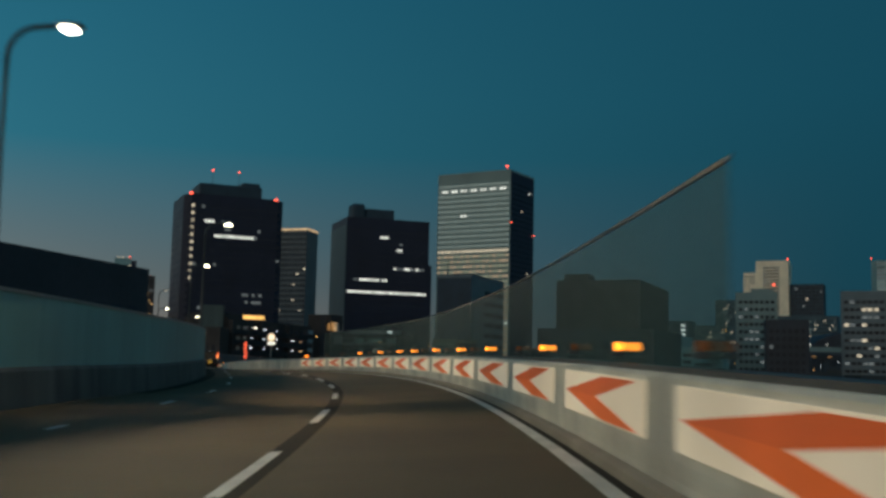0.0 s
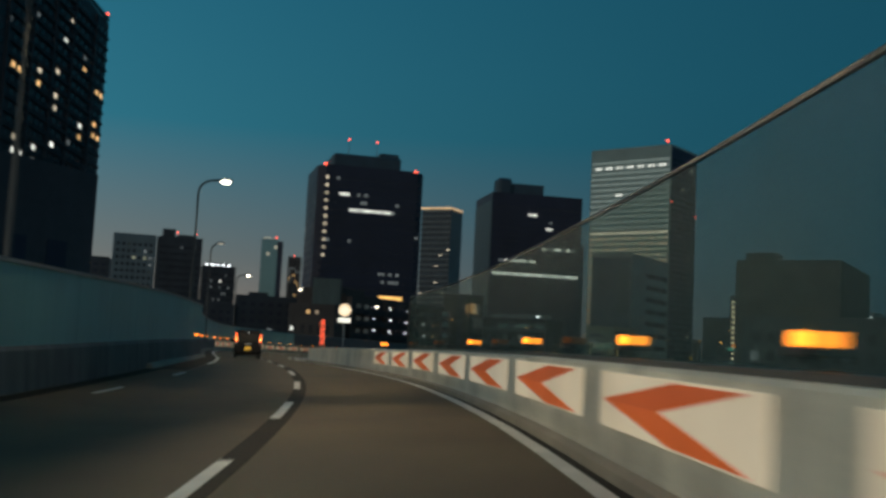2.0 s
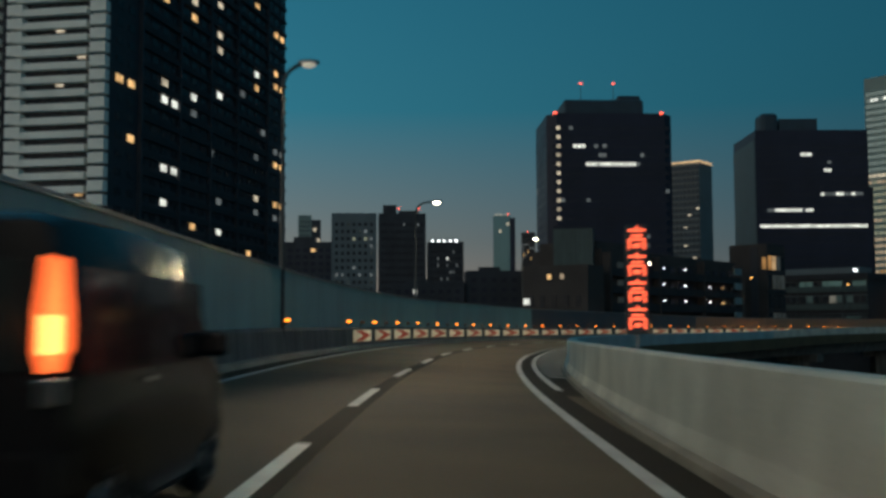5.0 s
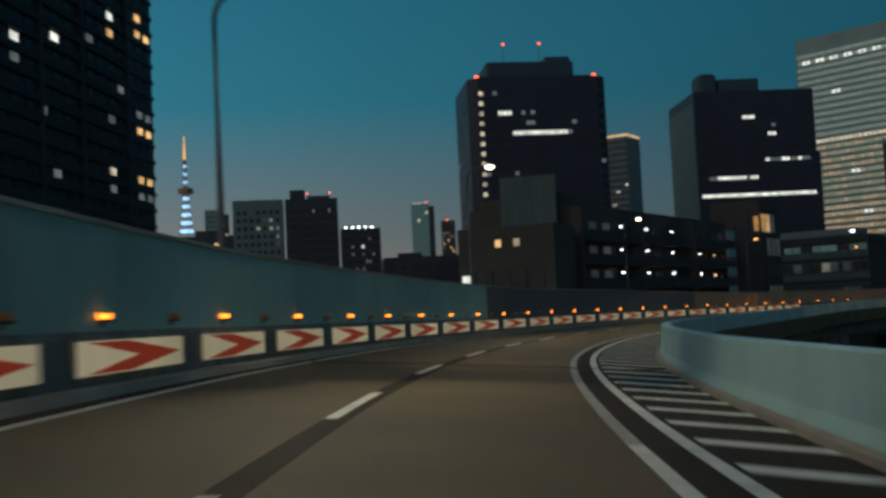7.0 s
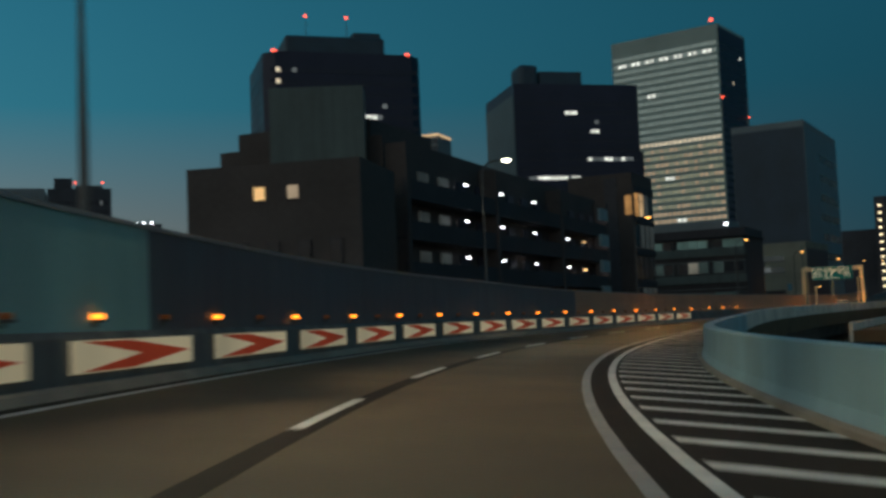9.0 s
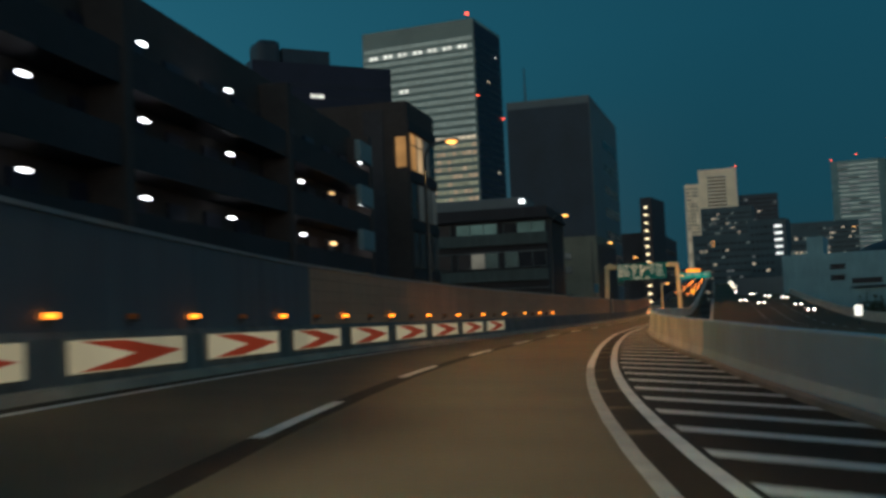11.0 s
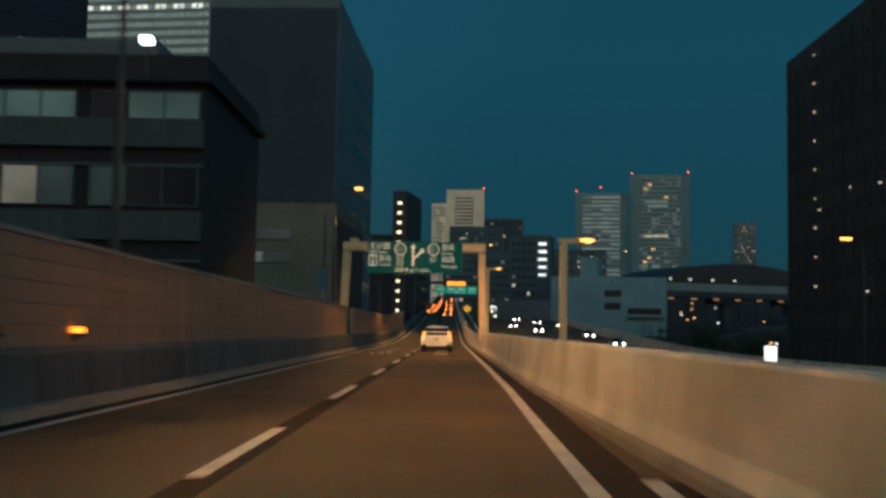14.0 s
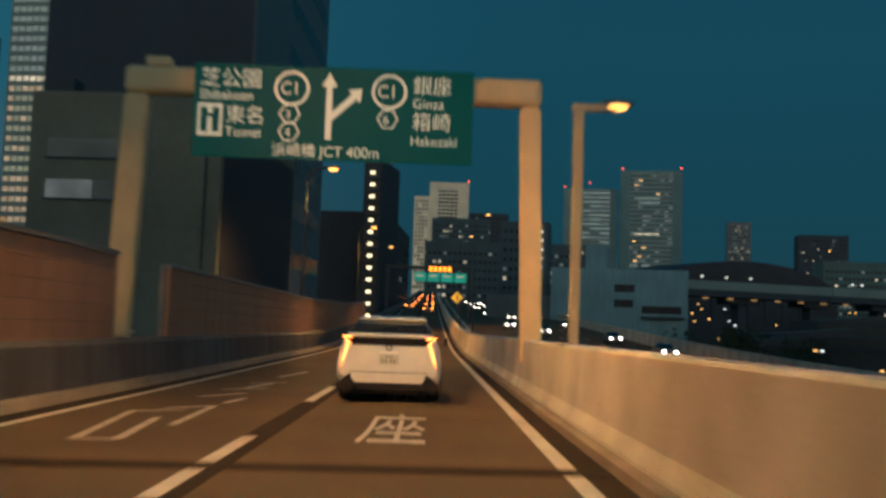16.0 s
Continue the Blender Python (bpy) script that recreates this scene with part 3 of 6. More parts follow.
# ---- street lamps ----
def street_lamp(s, d, z0, z1, reach, lens, color, watts, group, label, kind=0, paint=POLE_PAINT, turn=0.0, aim_across=0.5, aim_ahead=3.0, narrow=50.0, wide=60.0, spill=0.0):
    """A tapered pole with a bent arm over the lane and a lamp head."""
    m = on(s, d, z0, turn)
    h = z1 - z0
    t = thing("street_lamp", label, "street lamp", m, group)
    sg = 1 if reach > 0 else -1
    r, hs = abs(reach), 1.0 if kind == 0 else 0.72
    if kind == 0:
        pts = [(0, 0, 0), (0, 0, h * 0.5), (0, 0, h - 0.75)]
        for k in range(1, 7):
            a = math.pi / 2 * k / 6
            pts.append((sg * 0.7 * (1 - math.cos(a)), 0, h - 0.75 + 0.7 * math.sin(a)))
        pts.append((sg * (r - 0.25), 0, h))
        smooth(part("pole", tube(bmesh.new(), pts, [0.10, 0.085] + [0.06] * (len(pts) - 2), 10), paint, t))
    else:
        part("pole", boxes(((-0.07, -0.07, 0), (0.07, 0.07, h - 0.1)), bevel=0.02), CREAM, t)
        part("arm", boxes(((min(-0.1, sg * r), -0.07, h - 0.12), (max(0.1, sg * r), 0.07, h - 0.02)), bevel=0.02), CREAM, t)
    part("base_plate", boxes(((-0.2, -0.2, 0), (0.2, 0.2, 0.03)), bevel=0.005), STEEL, t)
    bm = bmesh.new()
    bmesh.ops.create_uvsphere(bm, u_segments=16, v_segments=10, radius=1, matrix=Matrix.Translation((sg * r, 0, h - 0.0)) @ Matrix.Diagonal((0.36 * hs, 0.16 * hs, 0.10 * hs, 1)))
    head = smooth(part("lamp_head", bm, STEEL, t))
    bm = bmesh.new()
    bmesh.ops.create_uvsphere(bm, u_segments=16, v_segments=10, radius=1, matrix=Matrix.Translation((sg * r, 0, h - 0.055 * hs)) @ Matrix.Diagonal((0.25 * hs, 0.16 * hs, (0.12 if kind == 0 else 0.08) * hs, 1)))
    smooth(part("lens", bm, lens, t, "glowing lens"))
    if watts:
        # two lobes up and down the road, flattened to the width of the near lane to stand in for the car's own
        # headlights, and a weak downward spill
        head_at = m @ Vector((sg * r, 0, h - 0.20))
        along_road = m.to_3x3() @ Vector((0, 1, 0))
        for way in (1, -1):
            ld = bpy.data.lights.new("lamp_light", "SPOT")
            ld.energy, ld.color, ld.spot_size, ld.spot_blend, ld.shadow_soft_size = watts, color, radians(2 * wide), 1.0, 0.15
            lo = new("lamp_light", ld)
            aim = (m @ Vector((aim_across, way * aim_ahead, 0)) - head_at).normalized()
            ax = aim.cross(along_road).normalized()
            turn = Matrix((ax, (-aim).cross(ax), -aim)).transposed().to_4x4()
            lo.matrix_basis = Matrix.Translation(head_at) @ turn @ Matrix.Diagonal((math.tan(radians(narrow)) / math.tan(radians(wide)), 1, 1, 1))
        if spill:
            ld = bpy.data.lights.new("lamp_light", "SPOT")
            ld.energy, ld.color, ld.spot_size, ld.spot_blend, ld.shadow_soft_size = watts * spill, color, radians(150 if spill > 0.3 else 115), 1.0, 0.15
            new("lamp_light", ld).matrix_basis = Matrix.Translation(head_at)
    return t


# aim and power brighten the near lane as the missing headlights would
# station, height, set-back, reach, power, aim from the centre line, aim ahead, spread across, spread along, spill
WHITE_LAMPS = ((-12.0, 9.0, 0.42, 1.35, 1.3, -0.4, 12.0, 20.0, 50.0, 0.06),
               (25.0, 8.7, 0.42, 1.35, 1.2, -0.4, 12.0, 20.0, 50.0, 0.06),
               (67.0, 9.1, 0.42, 1.35, 1.1, 0.7, 12.0, 14.0, 50.0, 0.06),
               (100.3, 9.15, 0.42, 1.35, 1.0, 0.7, 12.0, 14.0, 50.0, 0.06),
               # dark lens, but light is added from here to brighten the lane
               (137.5, 9.2, 0.12, 0.80, 1.0, 0.7, 12.0, 14.0, 50.0, 0.06),
               (170.6, 8.75, 0.42, 1.35, 1.0, 0.9, 12.0, 27.0, 50.0, 0.09),
               (206.0, 9.5, 0.42, 1.35, 0.9, 0.9, 8.0, 27.0, 45.0, 0.09),
               (243.5, 9.2, 0.42, 1.35, 1.0, 0.7, 8.0, 14.0, 45.0, 0.09))
for s, top, back, arm, power, aim, ahead, across, along_, spill in WHITE_LAMPS:
    d = foot_left(s) - back
    street_lamp(s, d, -1.0, top, arm, LED_LENS if arm > 1 else LED_LENS_DIM, LED, LED_WATTS * power, "white street lamps", "tall bent steel street lamp with a white light",
                aim_across=aim - d, aim_ahead=ahead, narrow=across, wide=along_, spill=spill)
# station, power, aim from the centre line, spread across, spread along, spill
ORANGE_LAMPS = ((276.0, 1.15, 0.8, 24.0, 46.0, 0.12), (313.0, 0.9, 1.4, 32.0, 49.0, 0.12), (349.5, 0.75, 1.4, 32.0, 49.0, 0.55),
                (386.0, 1.2, 1.4, 32.0, 49.0, 0.5), (422.0, 1.0, 1.4, 32.0, 49.0, 0.5), (458.0, 0.0, 1.4, 32.0, 49.0, 0.5))
for s, power, aim, across, along_, spill in ORANGE_LAMPS:
    d = foot_left(s) - 0.3
    street_lamp(s, d, 0.9, 8.7, 1.2, SODIUM_LENS, SODIUM, SODIUM_WATTS * power, "orange street lamps", "tall bent steel street lamp with an orange light",
                aim_across=aim - d, aim_ahead=8.0, narrow=across, wide=along_, spill=spill)
street_lamp(314.0, foot_right(314) + 0.2, 1.03, 2.98, 0.42, SODIUM_LENS, SODIUM, 60, "parapet lamps", "short cream post lamp with an orange light", 1, aim_ahead=2.0)
street_lamp(351.4, foot_right(351) + 0.2, 1.05, 4.6, 0.55, SODIUM_LENS, SODIUM, 400, "parapet lamps", "slim cream post lamp with an orange light", 1, aim_ahead=4.0)

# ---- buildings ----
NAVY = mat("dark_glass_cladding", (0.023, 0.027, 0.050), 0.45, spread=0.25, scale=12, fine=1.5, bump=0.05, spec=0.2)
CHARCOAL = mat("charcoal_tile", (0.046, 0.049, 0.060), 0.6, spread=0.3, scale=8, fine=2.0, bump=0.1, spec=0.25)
TEAL_GLASS = mat("teal_glass_cladding", (0.050, 0.120, 0.128), 0.4, spread=0.2, scale=12, fine=1.5, bump=0.05, spec=0.3)
TEAL_WALL = mat("teal_grey_render", (0.165, 0.25, 0.275), 0.75, spread=0.15, scale=6, fine=3.0, bump=0.1)
BROWN_TILE = mat("brown_tile", (0.056, 0.048, 0.047), 0.7, spread=0.35, scale=5, fine=3.0, bump=0.1, spec=0.25)
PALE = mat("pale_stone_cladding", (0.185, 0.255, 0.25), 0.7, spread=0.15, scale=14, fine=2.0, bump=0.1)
GREY = mat("grey_cladding", (0.125, 0.155, 0.17), 0.6, spread=0.2, scale=10, fine=2.0, bump=0.1)
MIDGREY = mat("mid_grey_concrete", (0.037, 0.055, 0.077), 0.75, spread=0.25, scale=6, fine=3.0, bump=0.15)
WAREHOUSE = mat("teal_white_render", (0.20, 0.36, 0.40), 0.75, spread=0.15, scale=6, fine=3.0, bump=0.1, streak=0.15)
# lighter teal for far dark blocks: distance haze put into the colour
FAR_HAZED = mat("far_slate_cladding", (0.055, 0.095, 0.115), 0.6, spread=0.25, scale=8, fine=2.0, bump=0.05, spec=0.3)
CREAM_TOWER = mat("cream_tower_render", (0.86, 0.74, 0.55), 0.75, spread=0.15, scale=10, fine=3.0, bump=0.05)
FAR_TOWER = mat("pale_teal_cladding", (0.16, 0.27, 0.28), 0.5, spread=0.15, scale=12, fine=1.5, bump=0.05, spec=0.3)
WHITEWALL = mat("white_render", (0.86, 0.85, 0.79), 0.75, spread=0.15, scale=6, fine=3.0, bump=0.1)
NAVY_PANE = mat("navy_glass", (0.022, 0.026, 0.044), 0.35, spread=0.25, scale=12, fine=1.0, bump=0.0, spec=0.2)
PANE = mat("window_glass", (0.032, 0.036, 0.044), 0.25, spread=0.3, scale=3, fine=1.0, bump=0.0, spec=0.12)
LIT_WARM = glow("window_warm", (1.0, 0.60, 0.24), 0.78, 0.5, base=0.06)
LIT_PALE = glow("window_pale", (1.0, 0.86, 0.62), 0.55, 0.5, base=0.06)
LIT_COOL = glow("window_cool", (0.93, 0.96, 0.86), 0.9, 0.4, base=0.06)
LIT_OFFICE = glow("window_office", (0.72, 0.92, 0.84), 0.18, 0.25, base=0.06)
LIT_AMBER = glow("window_amber", (1.0, 0.50, 0.16), 0.40, 0.5, base=0.06)
LIT_AMBER_PALE = glow("window_amber_pale", (1.0, 0.66, 0.34), 0.40, 0.5, base=0.06)
LIT_OFFICE_WARM = glow("window_office_warm", (1.0, 0.76, 0.50), 0.34, 0.4, base=0.06)
GREYGREEN = mat("grey_green_render", (0.17, 0.175, 0.14), 0.8, spread=0.25, scale=4, fine=3.0, bump=0.1)
LIT_FAINT = glow("window_faint", (0.75, 0.88, 0.84), 0.03, 0.4, base=0.06)
LIT_DIM = glow("window_dim", (0.75, 0.85, 0.85), 0.12, 0.5, base=0.06)
LIT_LOW_WARM = glow("window_low_warm", (1.0, 0.56, 0.22), 0.30, 0.4, base=0.06)
LIT_STAIR = glow("window_stair", (0.92, 0.98, 0.95), 1.3, 0.3, base=0.06)
LIT_TEAL = glow("window_teal", (0.42, 0.78, 0.70), 0.085, 0.4, base=0.06)
LIT_TEAL_DIM = glow("window_teal_dim", (0.42, 0.70, 0.66), 0.035, 0.4, base=0.06)
LIT_CREAM = glow("window_cream", (0.95, 0.92, 0.74), 0.13, 0.3, base=0.06)
LIT_GREENISH = glow("window_greenish", (0.86, 0.90, 0.62), 0.22, 0.35, base=0.06)
MIRROR_GLASS = mat("mirror_glass", (0.05, 0.11, 0.14), 0.16, metal=0.85, spread=0.15, scale=14, fine=1.0, bump=0.0)
DARK_TILE = mat("dark_grey_tile", (0.034, 0.034, 0.040), 0.7, spread=0.3, scale=4, fine=3.0, bump=0.1, spec=0.25)
SLATE = mat("slate_blue_metal", (0.030, 0.052, 0.072), 0.6, spread=0.25, scale=6, fine=2.0, bump=0.1, spec=0.3)
PALE_SLATE = mat("pale_slate_tile", (0.10, 0.135, 0.145), 0.6, spread=0.2, scale=8, fine=2.0, bump=0.1, spec=0.3)
SLOT_WALL = mat("slate_side_cladding", (0.105, 0.165, 0.195), 0.6, spread=0.2, scale=6, fine=2.0, bump=0.08)
SPANDREL = mat("grey_green_spandrel", (0.062, 0.088, 0.088), 0.7, spread=0.2, scale=3, fine=3.0, bump=0.1, streak=0.2)
RED_LENS = glow("red_beacon", (1.0, 0.10, 0.05), 3.0)
WHITE_LENS = glow("white_bulb", (0.92, 0.96, 1.0), 6.0)


def building(name, label, p0, p1, depth, top, material, z0=-13.0, chamfer=0.0, category="building", group=""):
    """A block with its front from p0 to p1, left to right as seen, and the given depth behind it."""
    p0, p1 = Vector((*p0, 0)), Vector((*p1, 0))
    u = (p1 - p0).normalized()
    m = Matrix.Translation(p0) @ Matrix((u, Vector((-u.y, u.x, 0)), Vector((0, 0, 1)))).transposed().to_4x4()
    t = thing(name, label, category, m, group)
    w = (p1 - p0).length
    bm = bmesh.new()
    c = chamfer
    out = [(c, 0), (w - c, 0), (w, c), (w, depth - c), (w - c, depth), (c, depth), (0, depth - c), (0, c)] if c else [(0, 0), (w, 0), (w, depth), (0, depth)]
    lo, hi = [bm.verts.new((x, y, z0)) for x, y in out], [bm.verts.new((x, y, top)) for x, y in out]
    n = len(out)
    for k in range(n):
        bm.faces.new((lo[k], lo[(k + 1) % n], hi[(k + 1) % n], hi[k]))
    bm.faces.new(hi)
    bm.faces.new(lo[::-1])
    part("wall", bm, material, t)
    t["w"], t["dp"], t["top"] = w, depth, top
    # roof parapet
    bm = bmesh.new()
    loops = [[bm.verts.new((x, y, z)) for x, y in ((c + k, c + k), (w - c - k, c + k), (w - c - k, depth - c - k), (c + k, depth - c - k))]
             for k, z in ((0.0, top), (0.0, top + 0.9), (0.4, top + 0.9), (0.4, top))]
    for a, b in zip(loops, loops[1:] + loops[:1]):
        for k in range(4):
            bm.faces.new((a[k], a[(k + 1) % 4], b[(k + 1) % 4], b[k]))
    bmesh.ops.recalc_face_normals(bm, faces=bm.faces)
    part("roof_parapet", bm, material, t)
    return t


def face_m(t, face, x, z, out=0.0):
    """Local pose on a face: x along it (left to right as seen), z up, outward -y."""
    w, dp = t["w"], t["dp"]
    if face == "front":
        return pose(x, -out, z)
    if face == "right":
        return pose(w + out, x, z, 0, 0, 90)
    return pose(-out, dp - x, z, 0, 0, -90)


def windows(t, face, x0, x1, z0, z1, cols, rows, fw=0.7, fh=0.6, lit=None, unlit=PANE, name="window", depth=0.12, limit=300):
    """A grid of windows: those that lit(col, row) gives a material are parts, the dark ones stand in one glazing part."""
    cw, rh = (x1 - x0) / cols, (z1 - z0) / rows
    pw, ph = cw * fw, rh * fh
    shared, made, rest, restlit = {}, 0, bmesh.new(), {}
    for r in range(rows):
        for c in range(cols):
            m = face_m(t, face, x0 + (c + 0.5) * cw, z0 + (r + 0.5) * rh)
            material = lit(c, r) if lit else None
            if material is None:
                if unlit:
                    box(rest, (-pw / 2, -depth, -ph / 2), (pw / 2, 0.02, ph / 2), m=m)
            elif made < limit:
                key = material.name
                if key not in shared:
                    shared[key] = part(name, boxes(((-pw / 2, -depth - 0.03, -ph / 2), (pw / 2, 0.02, ph / 2))), material, t)
                    shared[key].matrix_local = m
                else:
                    again(shared[key], m)
                made += 1
            else:
                box(restlit.setdefault(material, bmesh.new()), (-pw / 2, -depth - 0.03, -ph / 2), (pw / 2, 0.02, ph / 2), m=m)
    if len(rest.verts):
        part("glazing", rest, unlit, t, kind="stuff")
    else:
        rest.free()
    for material, bm in restlit.items():
        part("lit_glazing", bm, material, t, kind="stuff")


def bands(t, face, x0, x1, z0, z1, rows, height, material, out=0.5, name="balcony_band"):
    for r in range(rows):
        z = z0 + (z1 - z0) * r / rows
        bm = bmesh.new()
        box(bm, (x0, -out, z), (x1, 0.02, z + height), m=face_m(t, face, 0, 0))
        part(name, bm, material, t)


def roof_box(t, x0, x1, y0, y1, h, material, name="roof_plant", bevel=0.0):
    bm = bmesh.new()
    box(bm, (x0, y0, t["top"]), (x1, y1, t["top"] + h), bevel)
    return part(name, bm, material, t)


def beacon(t, x, y, z, r=0.5):
    bm = bmesh.new()
    bmesh.ops.create_uvsphere(bm, u_segments=10, v_segments=6, radius=r, matrix=Matrix.Translation((x, y, z)))
    part("beacon", bm, RED_LENS, t, "glowing red beacon")


def mast(t, x, y, z, h, r=0.15):
    part("mast", rod(bmesh.new(), (x, y, z), (x, y, z + h), r, r * 0.4, 6), DARK_STEEL, t)


rnd = random.Random(7)


def some(p, *mats):
    return lambda c, r: rnd.choice(mats) if rnd.random() < p else None


# dark office tower with lit strips
t = building("office_tower", "dark navy glass office tower with a few lit floors", (-114, 465), (-72.8, 482.5), 34, 76.5, NAVY, chamfer=3.0)
W = t["w"]


def lit_d(c, r):
    if c == 1 and r >= 12:
        return LIT_PALE if rnd.random() < 0.9 else None
    if r == 19 and 8 <= c <= 20:
        return LIT_COOL if rnd.random() < 0.85 else LIT_DIM
    if r == 21 and 5 <= c <= 7:
        return LIT_COOL
    if r == 21 and 8 <= c <= 13 or r == 20 and 10 <= c <= 22:
        return LIT_DIM if rnd.random() < 0.5 else None
    if r == 11 and 17 <= c <= 22 or r == 10 and 18 <= c <= 22:
        return LIT_DIM if rnd.random() < 0.8 else None
    return LIT_DIM if rnd.random() < 0.006 else None


windows(t, "front", 1.5, W - 1.5, -4, 73, 28, 24, 0.86, 0.40, lit_d, unlit=NAVY_PANE)
windows(t, "left", 3, 31, -4, 73, 14, 24, 0.8, 0.55, some(0.01, LIT_DIM), unlit=NAVY_PANE)
roof_box(t, 7, W - 9, 6, 26, 6.5, SLATE, bevel=0.8)
roof_box(t, W - 18, W - 9.5, 8, 24, 8.5, SLATE, bevel=0.8)
beacon(t, 3.2, 3.2, 77.2, 0.8)
beacon(t, W - 3.2, 3.2, 77.2, 0.8)
for x in (14, 26):
    mast(t, x, 12, 82, 8)
    beacon(t, x, 12, 90.2, 0.45)
bm = bmesh.new()
box(bm, (W * 0.62, -0.5, 22.2), (W * 0.84, 0.0, 24.0))
part("sign_band", bm, glow("amber_sign", (1.0, 0.55, 0.15), 1.1, 0.4), t, "lit amber sign band")

# slim pale tower behind
t = building("apartment_tower", "slim grey tower with a warmly lit crown", (-113, 731), (-93, 725), 18, 94.5, GREY)
W = t["w"]
bands(t, "front", 0, W, -4, 95, 28, 1.5, MIDGREY, 0.6, "floor_band")
windows(t, "front", 0, W, -4, 95, 8, 28, 0.7, 0.4, some(0.03, LIT_PALE))
bm = boxes(((-0.4, -0.9, 95.4), (W + 0.5, 0.0, 96.6)), ((W, 0, 95.4), (W + 0.6, 17, 96.6)))
part("lit_crown", bm, glow("crown_light", (1.0, 0.66, 0.35), 0.55, 0.4), t, "warm lit roof edge")

# second dark office tower
t = building("office_tower", "black office tower with lit floor strips and a pale side wall", (-48.0, 528.2), (-7.2, 542.5), 33, 76.0, NAVY)
W = t["w"]


def lit_e(c, r):
    if r == 12:
        return LIT_COOL
    if r == 14 and 2 <= c <= 13:
        return LIT_COOL if rnd.random() < 0.8 else LIT_DIM
    if r == 16 and 16 <= c <= 26:
        return LIT_COOL if rnd.random() < 0.6 else LIT_DIM
    if (r, c) in ((21, 11), (21, 12), (21, 13), (19, 17), (19, 18)):
        return LIT_COOL
    return LIT_DIM if rnd.random() < 0.008 else None


windows(t, "front", 1, W - 1, 1, 72, 28, 23, 0.9, 0.38, lit_e, unlit=NAVY_PANE)
part("side_wall", boxes(((-0.3, 0.5, -13), (0, 32.5, 73.2))), PALE_SLATE, t, "pale side wall")
roof_box(t, 4, 11, 6, 16, 9.0, SLATE, bevel=1.6)
roof_box(t, 11.2, 26, 6, 22, 6.5, SLATE)
part("step", boxes(((W, 4, -13), (W + 3.0, 30, 55))), NAVY, t)

# pale office tower, all floors glowing
t = building("office_tower", "tall pale office tower with a close grid of lit windows", (-4.0, 702.4), (42.4, 675.3), 35, 130.3, PALE)
W = t["w"]


def lit_g(c, r):
    if r == 37:
        return LIT_COOL if c % 3 else LIT_OFFICE
    if r == 25:
        return LIT_PALE
    if r == 11 and c > 16 or (r, c) in ((32, 7), (32, 8), (14, 12), (14, 13), (20, 10), (20, 11), (9, 17)):
        return LIT_COOL
    if r > 25:
        return LIT_OFFICE
    if r > 15:
        return LIT_GREENISH if rnd.random() < 0.65 else LIT_OFFICE_WARM
    return LIT_LOW_WARM if rnd.random() < 0.75 - 0.05 * r else LIT_OFFICE_WARM


windows(t, "front", 0.6, W - 0.6, -6, 124.3, 22, 39, 0.76, 0.50, lit_g, limit=300)
windows(t, "right", 1, 34, -6, 124.3, 18, 39, 0.7, 0.4, some(0.007, LIT_COOL, LIT_PALE), unlit=PANE)
# the tower's side away from the glow: shade painted as a navy skin
part("dark_side", boxes(((W + 0.01, 0.8, -13), (W + 0.09, 34.6, 129.8))), NAVY, t, "side wall darkened as if in shade")
beacon(t, W - 3, 1, 133.6, 0.8)
mast(t, W - 3, 1, 131, 2.6, 0.3)
beacon(t, W + 0.4, 1, 97, 0.5)
beacon(t, W + 0.4, 34, 92, 0.5)

# tall apartment tower with white balconies
t = building("apartment_tower", "tall apartment tower with white balcony bands and a dark side", (-121.3, 234.06), (-135.5, 314), 75, 86, CHARCOAL)
W = t["w"]


WARM_ROOMS = {(0, 22), (3, 23), (4, 23), (7, 23), (1, 17), (0, 17), (1, 14), (15, 21), (18, 23), (18, 22), (19, 22), (18, 16), (19, 16), (18, 13), (19, 13), (7, 10), (14, 9), (18, 26), (19, 26), (15, 27)}
PALE_ROOMS = {(7, 24), (10, 25), (10, 22), (4, 18), (10, 23), (15, 13), (3, 29), (12, 30)}
COOL_ROOMS = {(11, 28), (4, 17), (5, 17), (7, 18), (10, 19), (15, 22), (4, 13), (5, 13), (4, 11), (10, 10)}
DIM_ROOMS = {(15, 28), (7, 17), (18, 17), (19, 17), (15, 16), (10, 12), (15, 12), (18, 12), (19, 12), (13, 20), (2, 26), (6, 28), (16, 18), (9, 15)}


def lit_t(c, r):
    for rooms, m in ((WARM_ROOMS, LIT_WARM), (PALE_ROOMS, LIT_PALE), (COOL_ROOMS, LIT_COOL), (DIM_ROOMS, LIT_DIM)):
        if (c, r) in rooms:
            return m
    return None


windows(t, "front", 1.0, W - 0.4, -11, 85, 20, 33, 0.52, 0.40, lit_t, unlit=PANE)
bands(t, "front", 10.0, W - 13.0, -12.4, 85, 33, 0.95, DARK_TILE, 0.55)
bands(t, "front", W - 11.0, W, -12.4, 85, 33, 0.7, CHARCOAL, 0.35)
for x in (9.4, 24.0, 37.5, 51.0, W - 12.6):
    part("pilaster", boxes(((x, -0.7, -13), (x + 0.6, 0.0, 85.6))), CHARCOAL, t)
for a, b in ((3.2, 15.0), (18.0, 36.0), (38.5, 75)):
    bands(t, "left", 75 - b, 75 - a, -12, 85, 46, 1.05, WHITEWALL, 1.3)
    windows(t, "left", 75 - b + 0.5, 75 - a - 0.5, -10.9, 86.1, 6, 46, 0.7, 0.4, some(0.045, LIT_WARM, LIT_PALE))
shared = None
